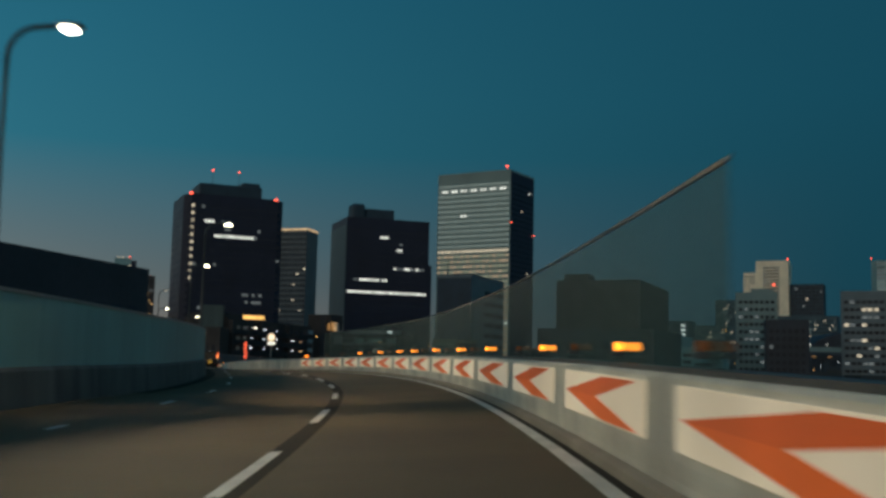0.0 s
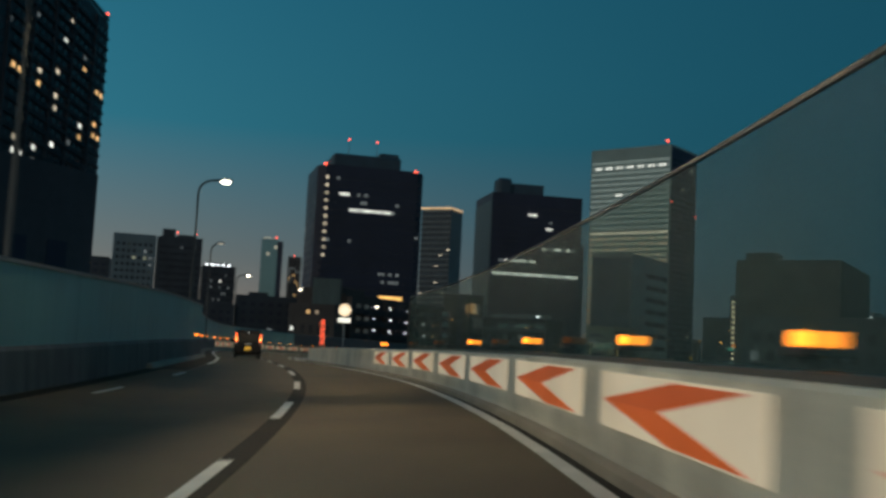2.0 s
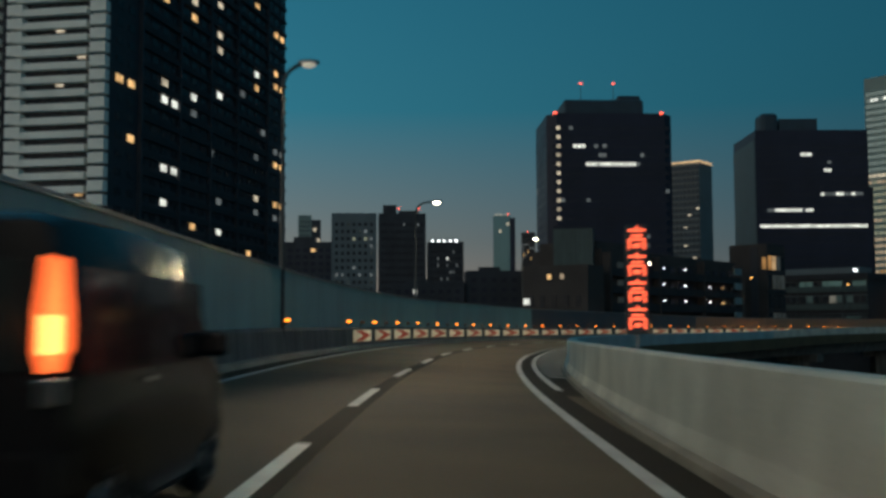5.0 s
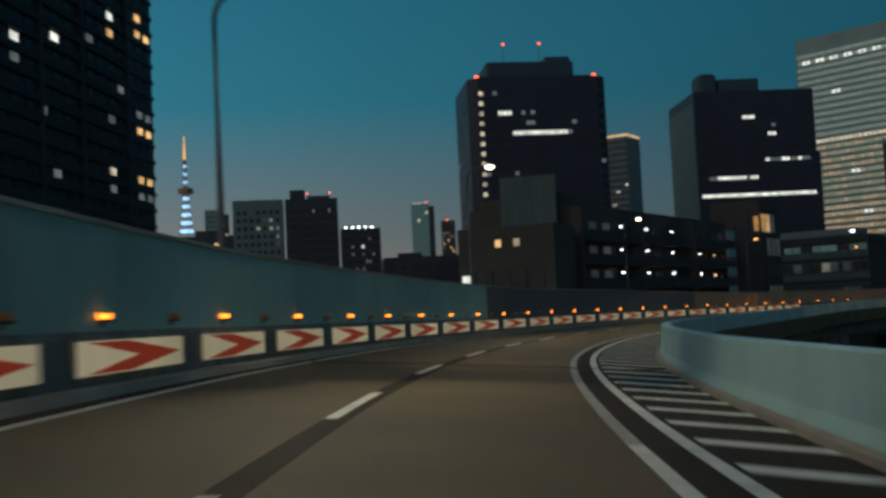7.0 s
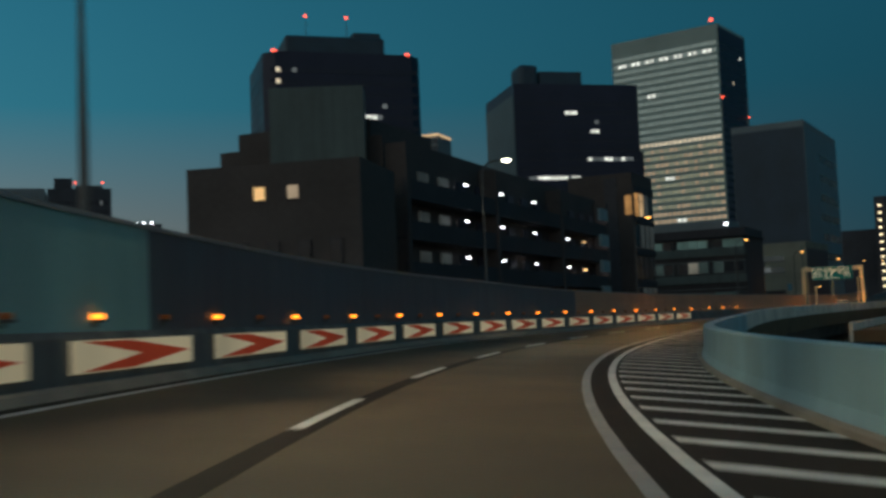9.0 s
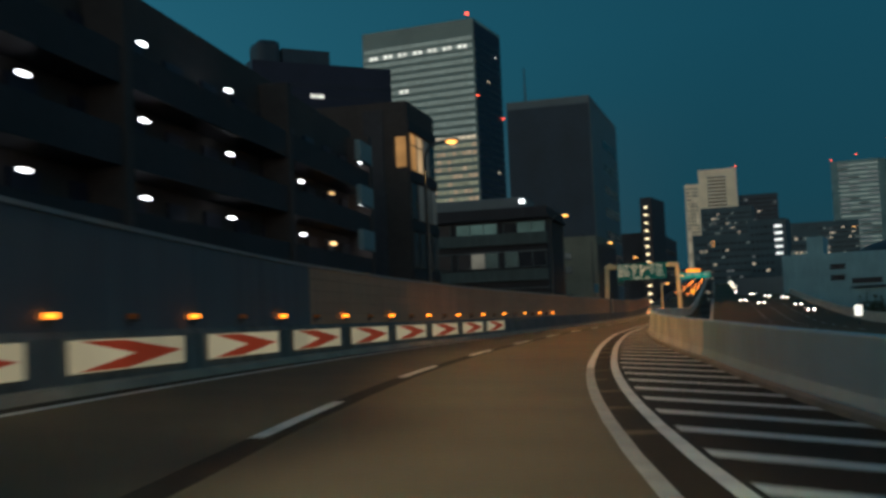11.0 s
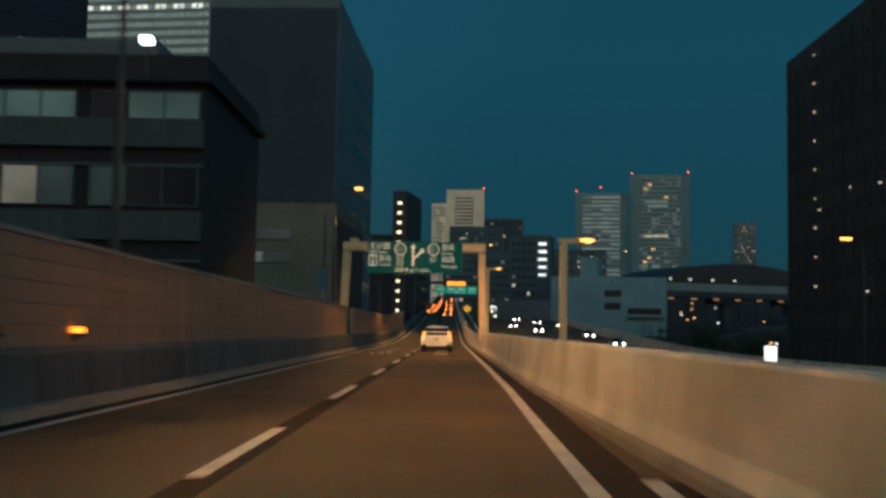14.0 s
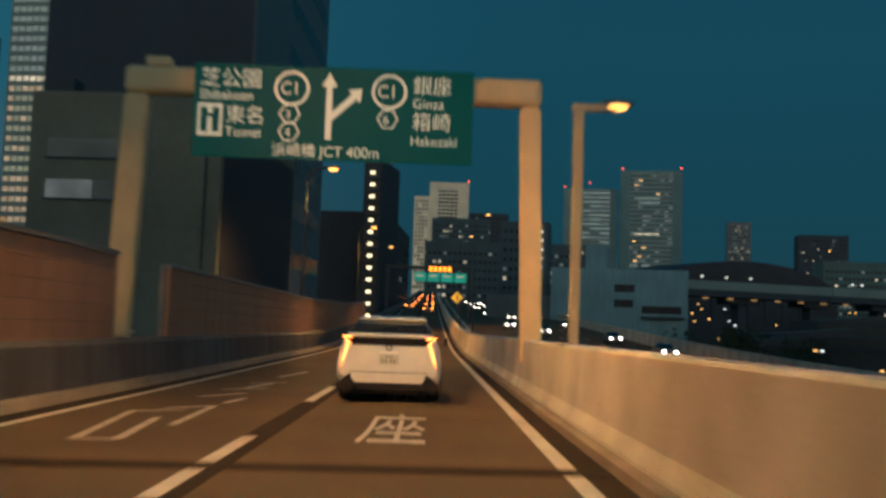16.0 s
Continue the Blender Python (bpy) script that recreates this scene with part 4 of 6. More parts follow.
for k in range(46):
    z = -11.8 + 97 * k / 46
    for y in (0.0, 13.8):
        if shared is None:
            shared = part("corner_panel", boxes(((-1.45, 0.0, 0), (-0.05, 2.6, 1.6))), WHITEWALL, t, "white square corner panel")
            shared.matrix_local = pose(0, y, z)
        else:
            again(shared, pose(0, y, z))
roof_box(t, 5, W - 4, 8, 40, 4, CHARCOAL)
part("roof_frame", boxes(((0, 0, 87.5), (W, 0.5, 88.7)), ((W - 0.5, 0, 87.5), (W, 40, 88.7))), DARK_STEEL, t)
beacon(t, W - 0.5, 0.5, 89.4, 0.5)

# blocks beyond the curve
t = building("office_block", "grey mid-rise block with small windows beyond the sound wall", (-227, 522), (-209, 530), 24, 50.5, GREY)
windows(t, "front", 1, t["w"] - 1, -6, 48, 7, 17, 0.5, 0.45, some(0.16, LIT_DIM, LIT_FAINT, LIT_DIM, LIT_GREENISH))
t = building("office_block", "dark stepped office block with rooftop plant and red beacons", (-208.5, 531), (-189.5, 539.5), 26, 50.5, CHARCOAL)
windows(t, "front", 1, t["w"] - 1, -6, 48, 12, 17, 0.5, 0.4, some(0.05, LIT_DIM, LIT_COOL, LIT_WARM, LIT_DIM))
roof_box(t, 2, 8, 4, 12, 5, CHARCOAL)
roof_box(t, 9, 18, 4, 14, 2.5, DARK_STEEL)
for x in (9, 18):
    beacon(t, x, 4, 54, 0.4)
t = building("office_block", "dark mid-rise block with a bright rooftop light", (-189, 541), (-174.5, 547), 22, 38, CHARCOAL)
windows(t, "front", 1, t["w"] - 1, -6, 36, 10, 14, 0.5, 0.4, some(0.10, LIT_COOL, LIT_DIM, LIT_DIM))
for k in range(5):
    bm = bmesh.new()
    bmesh.ops.create_uvsphere(bm, u_segments=8, v_segments=6, radius=0.4, matrix=Matrix.Translation((2 + 2.6 * k, 1, 39.4)))
    part("roof_light", bm, WHITE_LENS, t)
t = building("glass_tower", "far glass tower catching the last light with a dark side", (-394.7, 1278.6), (-376, 1284), 24, 129, MIRROR_GLASS)
windows(t, "front", 1, t["w"] - 1, 0, 126, 6, 30, 0.9, 0.8, some(0.03, LIT_PALE), unlit=MIRROR_GLASS)
for x in (3, 8, 14):
    part("roof_light", boxes(((x, 0.5, 130), (x + 2.5, 2, 131.5)), bevel=0.3), LIT_PALE, t)
beacon(t, t["w"] - 2, 2, 131.5, 0.9)
# unlit side of the glass tower, its shade put in as a navy block
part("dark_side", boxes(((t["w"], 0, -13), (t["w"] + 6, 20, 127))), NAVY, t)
t = building("brick_tower", "far brownish tower with a lit top", (-364, 1290), (-349, 1294), 20, 109, BROWN_TILE)
windows(t, "front", 1, t["w"] - 1, 0, 106, 5, 26, 0.6, 0.5, some(0.2, LIT_DIM, LIT_WARM))
beacon(t, 7, 5, 111, 0.9)

# lower roofs that fill the skyline
t = building("apartment_tower", "far slim tan tower with lit rooms", (-456, 918.6), (-446, 924), 14, 97, PALE)
windows(t, "front", 1, t["w"] - 1, 0, 94, 4, 24, 0.4, 0.5, some(0.05, LIT_WARM))
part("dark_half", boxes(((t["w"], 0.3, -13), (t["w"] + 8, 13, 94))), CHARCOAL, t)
for k in range(7):
    part("lit_room", boxes(((t["w"] + 1.5 + 3 * (k % 2), 0.0, 30 + 9 * k), (t["w"] + 4 + 3 * (k % 2), 0.32, 33 + 9 * k))), LIT_PALE, t)
t = building("office_block", "low dark block between the towers", (-332, 618), (-283, 638), 24, 48, CHARCOAL)
windows(t, "front", 1, t["w"] - 1, -6, 46, 12, 14, 0.6, 0.5, some(0.05, LIT_DIM, LIT_WARM), unlit=NAVY_PANE)
roof_box(t, 30, 42, 4, 14, 4, CHARCOAL)
for p0, p1, top in (((-176, 470), (-150, 478), 17.0), ((-150, 480), (-120, 492), 21.5), ((-205, 455), (-178, 466), 13.0)):
    t = building("office_block", "low dark roofs in front of the office tower", p0, p1, 18, top, CHARCOAL, group="low roofs before the tower")
    windows(t, "front", 1, t["w"] - 1, -8, top - 1, 8, 8, 0.5, 0.45, some(0.04, LIT_DIM, LIT_COOL), unlit=NAVY_PANE)
    roof_box(t, 5, 13, 3, 9, 2.4, CHARCOAL)

# lattice tower
t = thing("lattice_tower", "far lattice broadcasting tower lit blue with an orange tip", "tower", pose(-880, 1636, 0))
LATTICE = mat("tower_steel", (0.25, 0.12, 0.07), 0.6, spread=0.2)
BLUE_LIGHT = glow("tower_blue", (0.35, 0.65, 1.0), 1.5, 0.2)
TIP_LIGHT = glow("tower_tip", (1.0, 0.45, 0.10), 1.0, 0.2)


def half(z):
    return 1.6 + 34 * max(0.0, (270 - z) / 280) ** 2.0


bm = bmesh.new()
levels = [-13 + 283 * (k / 22) for k in range(23)]
for a, b in zip(levels, levels[1:]):
    ha, hb = half(a), half(b)
    for sx, sy in ((1, 1), (1, -1), (-1, -1), (-1, 1)):
        rod(bm, (sx * ha, sy * ha, a), (sx * hb, sy * hb, b), 0.6, 0.6, 5)
        rod(bm, (sx * ha, sy * ha, a), (-sy * hb, sx * hb, b), 0.35, 0.35, 4)
part("lattice", bm, LATTICE, t)
for z in levels[8:-1]:
    h = half(z) + 0.3
    part("light_ring", boxes(((-h, -h, z), (h, h, z + 4.2))), BLUE_LIGHT, t, "blue-lit ring")
part("deck", boxes(((-9, -9, 215), (9, 9, 224)), bevel=1.0), LATTICE, t)
bm = rod(bmesh.new(), (0, 0, 270), (0, 0, 307), 2.4, 0.5, 8)
part("antenna", bm, TIP_LIGHT, t, "orange-lit antenna")

# apartment houses hugging the outer curve
def along(sa, da, sb, db):
    return at(sa, da).to_2d(), at(sb, db).to_2d()


a, b = (-30.5, 64.0), (-24.0, 88.0)
t = building("apartment_house", "long low dark apartment block behind the sound wall", a, b, 12, 7.4, CHARCOAL, group="houses beside the curve")
windows(t, "front", 1, t["w"] - 1, -11, 6, 10, 6, 0.5, 0.4, some(0.0), unlit=NAVY_PANE, depth=0.03)
roof_box(t, 4, 10, 3, 9, 1.2, CHARCOAL)
t = building("apartment_house", "low brown tiled house just behind the sound wall", (-57.2, 235.2), (-48.2, 234), 6, 8.4, BROWN_TILE, group="houses beside the curve")
windows(t, "front", 0.5, t["w"] - 0.5, -6, 6.2, 5, 4, 0.4, 0.5, None)
for x, m_ in ((3.6, LIT_WARM), (5.35, LIT_OFFICE_WARM)):
    w = part("window", boxes(((x, -0.06, 7.5), (x + 0.55, 0.02, 8.15))), m_, t, "small warm lit window")
    part("sill", boxes(((x - 0.05, -0.1, 7.42), (x + 0.6, 0.0, 7.496))), DARK_TILE, w)
part("sign_box", boxes(((0.4, -0.3, 4.3), (1.2, 0.0, 5.1)), bevel=0.03), LIT_COOL, t, "small lit white sign box")
t = building("office_block", "plain grey windowless stair block behind the low house", (-54.4, 241.0), (-49.2, 241.6), 2.2, 13.6, SPANDREL)
a, b = along(245.5, -13.4, 288, -13.4)
t = building("apartment_house", "dark apartment block with open corridors lit by small lamps", a, b, 11, 11.0, BROWN_TILE, group="houses beside the curve")
W = t["w"]
for r in range(9):
    z = -12 + 2.35 * r + 1.6
    part("corridor_parapet", boxes(((0.2, -1.2, z), (W - 0.2, -1.05, z + 0.95))), DARK_TILE, t)
    part("corridor_slab", boxes(((0.2, -1.2, z - 0.16), (W - 0.2, 0.02, z - 0.002))), DARK_TILE, t)
windows(t, "front", 0.5, W - 0.5, -11, 10.6, 14, 9, 0.45, 0.7, lambda c, r: LIT_FAINT if c in (1, 2) and r > 5 else None, unlit=NAVY_PANE)
for x in (0.5, W / 3, 2 * W / 3, W - 0.7):
    part("pier", boxes(((x - 0.25, -1.3, -13), (x + 0.25, -0.02, 11.4))), BROWN_TILE, t)
for k in range(5):
    part("balcony_panel", boxes(((W - 3.8, -1.5, 0.3 + 2.35 * k), (W - 1.2, -1.22, 1.35 + 2.35 * k)), bevel=0.02), TEAL_WALL, t, "pale balcony panel")
bulb = None
for x in (0.6, 10.0, 16.5, 23.5, 32.0, W - 1.4):
    for z in (5.2, 7.55, 9.9):
        if x == 32.0 and z > 9:
            continue
        if bulb is None:
            bulb = part("corridor_lamp", boxes(((-0.16, -0.09, -0.05), (0.16, 0.09, 0.05)), bevel=0.03), WHITE_LENS, t, "small white corridor lamp")
            bulb.matrix_local = pose(x, -0.9, z)
        else:
            again(bulb, pose(x, -0.9, z))
for z in (5.0, 7.45):
    part("porch_lamp", boxes(((36.4, -1.1, z), (36.8, -0.85, z + 0.14)), bevel=0.05), glow("porch_light", (1.0, 0.6, 0.25), 2.5 if z < 6 else 0.9), t, "small orange porch lamp")
roof_box(t, 0.5, 9, 1, 10, 2.0, BROWN_TILE, "stair_head")
a, b = along(298.6, -13, 305.6, -13)
t = building("apartment_house", "dark narrow block with a glowing orange top floor", a, b, 7, 14.8, BROWN_TILE, group="houses beside the curve")
W = t["w"]
for r in range(6):
    z = -5.4 + 3.3 * r
    for k in range(4):
        x = 0.25 + k * (W - 0.4) / 4
        lit = (LIT_AMBER, LIT_AMBER_PALE, LIT_FAINT, None)[k] if r == 5 else LIT_FAINT if r in (4, 2) and k else None
        w = part("window", boxes(((x, -0.06, z + 0.1), (x + (W - 0.4) / 4 - 0.1, 0.02, z + 2.5))), lit or PANE, t, "glowing amber window" if lit in (LIT_AMBER, LIT_AMBER_PALE) else "")
        part("mullion", boxes(((x - 0.07, -0.12, z), (x - 0.004, 0.0, z + 2.6))), DARK_STEEL, w)
        if r == 5 and k < 2:
            part("transom", boxes(((x, -0.11, z + 1.7), (x + (W - 0.4) / 4 - 0.1, -0.064, z + 1.76))), DARK_STEEL, w)
    part("floor_band", boxes(((0, -0.14, z + 2.62), (W, 0.0, z + 3.25))), DARK_TILE, t)
part("side_window", boxes(((-0.05, 0.1, 11.3), (0.0, 0.8, 13.3))), LIT_AMBER, t, "glowing amber window")
part("corner_shaft", boxes(((-0.12, 1.6, -13), (0.0, 3.0, 15.2)), bevel=0.02), CHARCOAL, t)
roof_box(t, 1, W - 1, 1, 6, 0.5, BROWN_TILE, bevel=0.1)

# banded low office block facing down the road
t = building("office_block", "low dark office block with pale spandrel bands and strip windows", (-31.2, 334.0), (-13.6, 326.8), 11.4, 10.9, DARK_TILE)
W = t["w"]
for z in (-2.4, 1.1, 4.6, 8.15):
    part("spandrel", boxes(((0, -0.4, z), (W, 0.02, z + 1.1))), SPANDREL, t, "pale spandrel band")
OFFICE_LIT = {(3, 1, 0): LIT_TEAL, (3, 1, 1): LIT_TEAL, (3, 2, 0): LIT_TEAL, (3, 2, 1): LIT_TEAL, (3, 2, 2): LIT_TEAL, (3, 3, 1): LIT_TEAL, (3, 3, 2): LIT_TEAL, (2, 2, 1): LIT_CREAM, (2, 2, 2): LIT_TEAL_DIM, (2, 1, 1): LIT_TEAL_DIM, (2, 3, 0): LIT_TEAL_DIM, (1, 3, 0): LIT_TEAL_DIM, (1, 3, 1): LIT_TEAL_DIM}
for r, z in enumerate((-1.2, 2.3, 5.95, 9.3)):
    for g in range(4):
        for k in range(3):
            x = 0.5 + g * 4.75 + k * 1.38
            w = part("window", boxes(((x, -0.14, z), (x + 1.28, 0.02, z + (1.45 if r == 2 else 1.0)))), OFFICE_LIT.get((r, g, k), PANE), t)
            part("mullion", boxes(((x - 0.06, -0.2, z - 0.04), (x - 0.005, 0.0, z + (1.49 if r == 2 else 1.04)))), PALE_SLATE, w, "grey window bar")
    for g in range(4):
        x, zt = 0.5 + g * 4.75, z + (1.5 if r == 2 else 1.05)
        part("window_frame", boxes(((x - 0.06, -0.2, zt - 0.06), (x + 4.1, -0.005, zt)), ((x - 0.06, -0.2, z - 0.05), (x + 4.1, -0.005, z - 0.005)), ((x + 4.05, -0.2, z - 0.004), (x + 4.1, -0.006, zt - 0.061))), PALE_SLATE, t, "grey window frame")
        if r < 2:
            for k in (0, 2):
                part("sill_panel", boxes(((x + 1.38 * k, -0.22, z - 0.45), (x + 1.38 * k + 1.2, 0.0, z - 0.06))), GREY, t)
    part("lintel", boxes(((0, -0.25, z + 1.5), (W, -0.002, z + 1.56))), GREY, t)
roof_box(t, 1.0, W - 2.6, 2.5, 9, 2.2, GREY, bevel=0.08)
part("floodlight", boxes(((W - 2.6, -0.2, 12.2), (W - 2.1, 0.1, 12.5)), bevel=0.05), WHITE_LENS, t, "bright white floodlight")
part("floodlight_pole", rod(bmesh.new(), (W - 2.35, 0, 10.9), (W - 2.35, 0, 12.25), 0.04), DARK_STEEL, t)
part("roof_slab", boxes(((-0.1, -0.7, 10.62), (W + 0.35, 11.4, 10.88))), DARK_TILE, t)

# plain block beside the gantry
a, b = (-3.0, 379.6), (5.44, 375.4)
t = building("office_block", "plain grey-green block with strip windows and a dark side", a, b, 17, 11.4, GREYGREEN)
W = t["w"]
for x0, x1, z, m_ in ((0.9, 3.2, 7.1, LIT_DIM), (3.35, 5.6, 7.1, LIT_FAINT), (0.9, 5.6, 9.1, LIT_FAINT), (0.9, 5.6, 3.0, PANE), (0.9, 5.6, -1.8, PANE)):
    w = part("window", boxes(((x0, -0.03, z), (x1, 0.02, z + 0.9))), m_, t)
    part("sill", boxes(((x0 - 0.08, -0.1, z - 0.1), (x1 + 0.08, 0.0, z - 0.004))), MIDGREY, w)
part("rain_pipe", rod(bmesh.new(), (W - 0.7, -0.08, -12), (W - 0.7, -0.08, 11.4), 0.05), MIDGREY, t)
# shade of this side put into a thin charcoal skin
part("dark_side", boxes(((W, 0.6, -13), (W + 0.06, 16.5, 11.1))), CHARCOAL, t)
for k in range(5):
    roof_box(t, 0.6 + 1.4 * k, 1.6 + 1.4 * k, 1.0, 2.2, rnd.uniform(0.5, 1.8), MIDGREY)
mast(t, 5.0, 1.5, 11.8, 2.2, 0.05)

# tall slate block with a slanted end
t = building("office_tower", "tall slate-grey office block with dark slot windows at its edge", (-1.9, 399.8), (10.8, 394), 33, 36, GREY)
W = t["w"]
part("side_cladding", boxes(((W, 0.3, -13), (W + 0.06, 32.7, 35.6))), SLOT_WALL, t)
for z in range(6, 34, 4):
    part("slot_window", boxes(((W - 0.3, 13, z), (W + 0.075, 32, z + 1.5))), PANE, t, "dark slot window")
part("cladding", boxes(((0.1, -0.12, -13), (W - 0.1, 0.0, 35.6))), MIDGREY, t)
mast(t, 2.5, 4, 36.5, 7, 0.2)
roof_box(t, 3, 10, 8, 20, 2, MIDGREY)

# dark block on the other side
t = building("apartment_house", "tall black tiled apartment block with tiny lit lamps", (53.2, 373.8), (35.6, 331.3), 26, 28.8, BROWN_TILE)
W = t["w"]
windows(t, "front", 1, W - 6, -11, 28, 16, 14, 0.36, 0.42, None, unlit=DARK_TILE, depth=0.06)
for k in range(17):
    x = 1 + (W - 7) * k / 16
    part("pilaster", boxes(((x - 0.22, -0.16, -13), (x + 0.22, 0.0, 28.4))), BROWN_TILE, t)
lamp = None
for x, z in [(9.0, 28.2 - 2.76 * r) for r in range(9)] + [(10.2, 13.2), (18.0, 14.3), (24.4, 13.8), (31.7, 13.4), (21.5, 5.2), (29.0, 8.0)]:
    if lamp is None:
        lamp = part("balcony_lamp", boxes(((-0.10, -0.30, -0.08), (0.10, -0.10, 0.08)), bevel=0.03), LIT_PALE, t, "tiny balcony lamp")
        lamp.matrix_local = pose(x, 0, z)
    else:
        again(lamp, pose(x, 0, z))
part("stair_bay", boxes(((39.2, -0.9, -13), (43.4, 0.0, 29.4)), bevel=0.05), BROWN_TILE, t)
lamp = None
for r in range(13):
    if lamp is None:
        lamp = part("stair_lamp", boxes(((-0.25, -0.25, -0.18), (0.25, 0.0, 0.18)), bevel=0.06), LIT_PALE, t, "small stair lamp")
        lamp.matrix_local = pose(41.2, -0.92, 26.5 - 2.9 * r)
    else:
        again(lamp, pose(41.2, -0.92, 26.5 - 2.9 * r))
roof_box(t, W - 8.5, W - 1, 2, 10, 3.0, BROWN_TILE, bevel=0.3)

# slim block with a stair of lamps
t = building("apartment_house", "slim dark block with a vertical row of stair lamps", (56.5, 507.1), (59.2, 505.4), 16, 31, CHARCOAL)
W = t["w"]
for r in range(14):
    bm = boxes(((W - 2.0, -0.5, 1.0 + 2.15 * r), (W - 1.2, -0.05, 1.5 + 2.15 * r)), bevel=0.1)
    part("stair_lamp", bm, glow("stair_light", (1.0, 0.82, 0.5), 2.2) if r == 0 else bpy.data.materials["stair_light"], t, "warm stair lamp")
    part("landing", boxes(((W - 2.6, -1.0, 0.2 + 2.15 * r), (W, 0.0, 0.35 + 2.15 * r))), MIDGREY, t)

# far towers over the road's end
t = building("apartment_tower", "far white stepped tower block with a red beacon", (354, 1250), (400, 1229), 30, 124, CREAM_TOWER)
W = t["w"]
part("upper_wall", boxes(((14, 0.2, 123), (W, 29, 138.5))), CREAM_TOWER, t)
windows(t, "front", 22, W - 10, 20, 132, 5, 32, 0.85, 0.5, some(0.3, LIT_FAINT, LIT_DIM, LIT_FAINT))
windows(t, "front", 1, 13, 20, 122, 4, 28, 0.5, 0.45, some(0.25, LIT_PALE, LIT_OFFICE_WARM))
beacon(t, W - 0.5, 0, 140, 0.9)
t = building("office_block", "far dark block beside the white tower", (402, 1231), (436, 1216), 30, 110, SLATE)
windows(t, "front", 1, t["w"] - 1, 10, 108, 9, 24, 0.6, 0.5, some(0.05, LIT_PALE, LIT_DIM))
t = building("office_tower", "far rounded glass tower with bright floors", (479, 1190), (521, 1163), 36, 136, FAR_TOWER, chamfer=7)
W = t["w"]
windows(t, "front", 7, W - 7, 10, 134, 4, 30, 0.98, 0.4, lambda c, r: LIT_OFFICE if rnd.random() < 0.45 else (LIT_DIM if rnd.random() < 0.85 else LIT_FAINT))
beacon(t, 1, 2, 138, 0.8)
beacon(t, 24, 2, 142, 0.8)
t = building("apartment_tower", "far broad tower with a curved face and scattered lit flats", (522, 1161), (569, 1129.4), 36, 153, FAR_TOWER, chamfer=9)
W = t["w"]
windows(t, "front", 9, W - 9, 10, 150, 10, 34, 0.92, 0.42, lambda c, r: LIT_PALE if r == 20 and 1 <= c <= 6 else LIT_OFFICE if (r in (28, 27) and 2 <= c <= 6 or r in (12, 13) and c in (1, 3, 4)) else (LIT_WARM if rnd.random() < 0.025 else LIT_DIM if rnd.random() < 0.22 else LIT_FAINT if rnd.random() < 0.5 else None), unlit=TEAL_GLASS, limit=300)
beacon(t, 2, 2, 155, 0.8)
beacon(t, W - 2, 2, 155.5, 0.8)
t = building("white_warehouse", "low white building with dark strip windows beside the road", (106, 526.5), (130.2, 511), 22, 14.6, WAREHOUSE)
W = t["w"]
for z, x0, x1 in ((10.6, 13.4, 17.6), (7.4, 13.4, 17.4), (6.2, 19.2, 27.4)):
    part("window", boxes(((x0, -0.1, z), (x1, 0.02, z + 1.6))), PANE, t)
part("upper_wall", boxes(((7.2, 0.3, 14), (11.8, 18, 20.6))), WAREHOUSE, t)
part("side_wing", boxes(((-14, 2, -13), (-0.01, 16, 9.5))), GREY, t)
part("loading_canopy", boxes(((19, -1.6, 5.2), (28, -0.02, 5.6)), bevel=0.04), MIDGREY, t)

t = building("apartment_house", "dark block with a column of bright white stair windows", (122.5, 586), (133.5, 579), 12, 30.5, FAR_HAZED)
W = t["w"]
windows(t, "front", 0.6, W - 4.6, -6, 30, 5, 14, 0.5, 0.35, some(0.08, LIT_DIM, LIT_PALE))
for k in range(5):
    part("stair_window", boxes(((W - 4.0, -0.25, 18.7 + 2.4 * k), (W - 1.5, 0.02, 19.5 + 2.4 * k)), bevel=0.04), LIT_STAIR, t, "bright white stair window")

# blocks on the right beyond the screen
t = building("office_block", "pale mid-rise block with a red roof beacon", (118.9, 432.5), (134.6, 427.8), 16, 34.5, PALE)
windows(t, "front", 1, t["w"] - 1, -6, 33, 7, 13, 0.7, 0.4, some(0.15, LIT_DIM))
roof_box(t, 6, 15, 2, 10, 2.6, PALE)
beacon(t, 15, 1, 38.5, 0.5)
t = building("office_block", "dark low block in front of the pale one", (121, 400), (136, 396), 14, 22, CHARCOAL)
windows(t, "front", 1, t["w"] - 1, -6, 20, 6, 9, 0.6, 0.5, some(0.05, LIT_DIM))
t = building("office_block", "grey mid-rise block with lit floors", (157, 420.5), (173, 414), 16, 35, GREY)
windows(t, "front", 1, t["w"] - 1, -6, 33, 7, 13, 0.8, 0.4, some(0.2, LIT_DIM, LIT_DIM, LIT_PALE))
t = building("apartment_house", "dark house block seen through the screen", (22, 222), (42, 212), 22, 9, CHARCOAL)
windows(t, "front", 1, t["w"] - 1, -10, 8, 8, 6, 0.5, 0.5, some(0.05, LIT_PALE, LIT_DIM))

# ---- sign gantry ----
GS = 357.7
g = thing("sign_gantry", "cream steel gantry carrying a large green direction sign over the lanes", "gantry", on(GS, 0, 0))


def leg(outline, half_depth):
    """A gantry leg leaning slightly inward, its edges rounded."""
    bm = prism(bmesh.new(), outline, -half_depth, half_depth)
    bmesh.ops.bevel(bm, geom=list(bm.edges), offset=0.05, segments=2, affect="EDGES")
    return bm


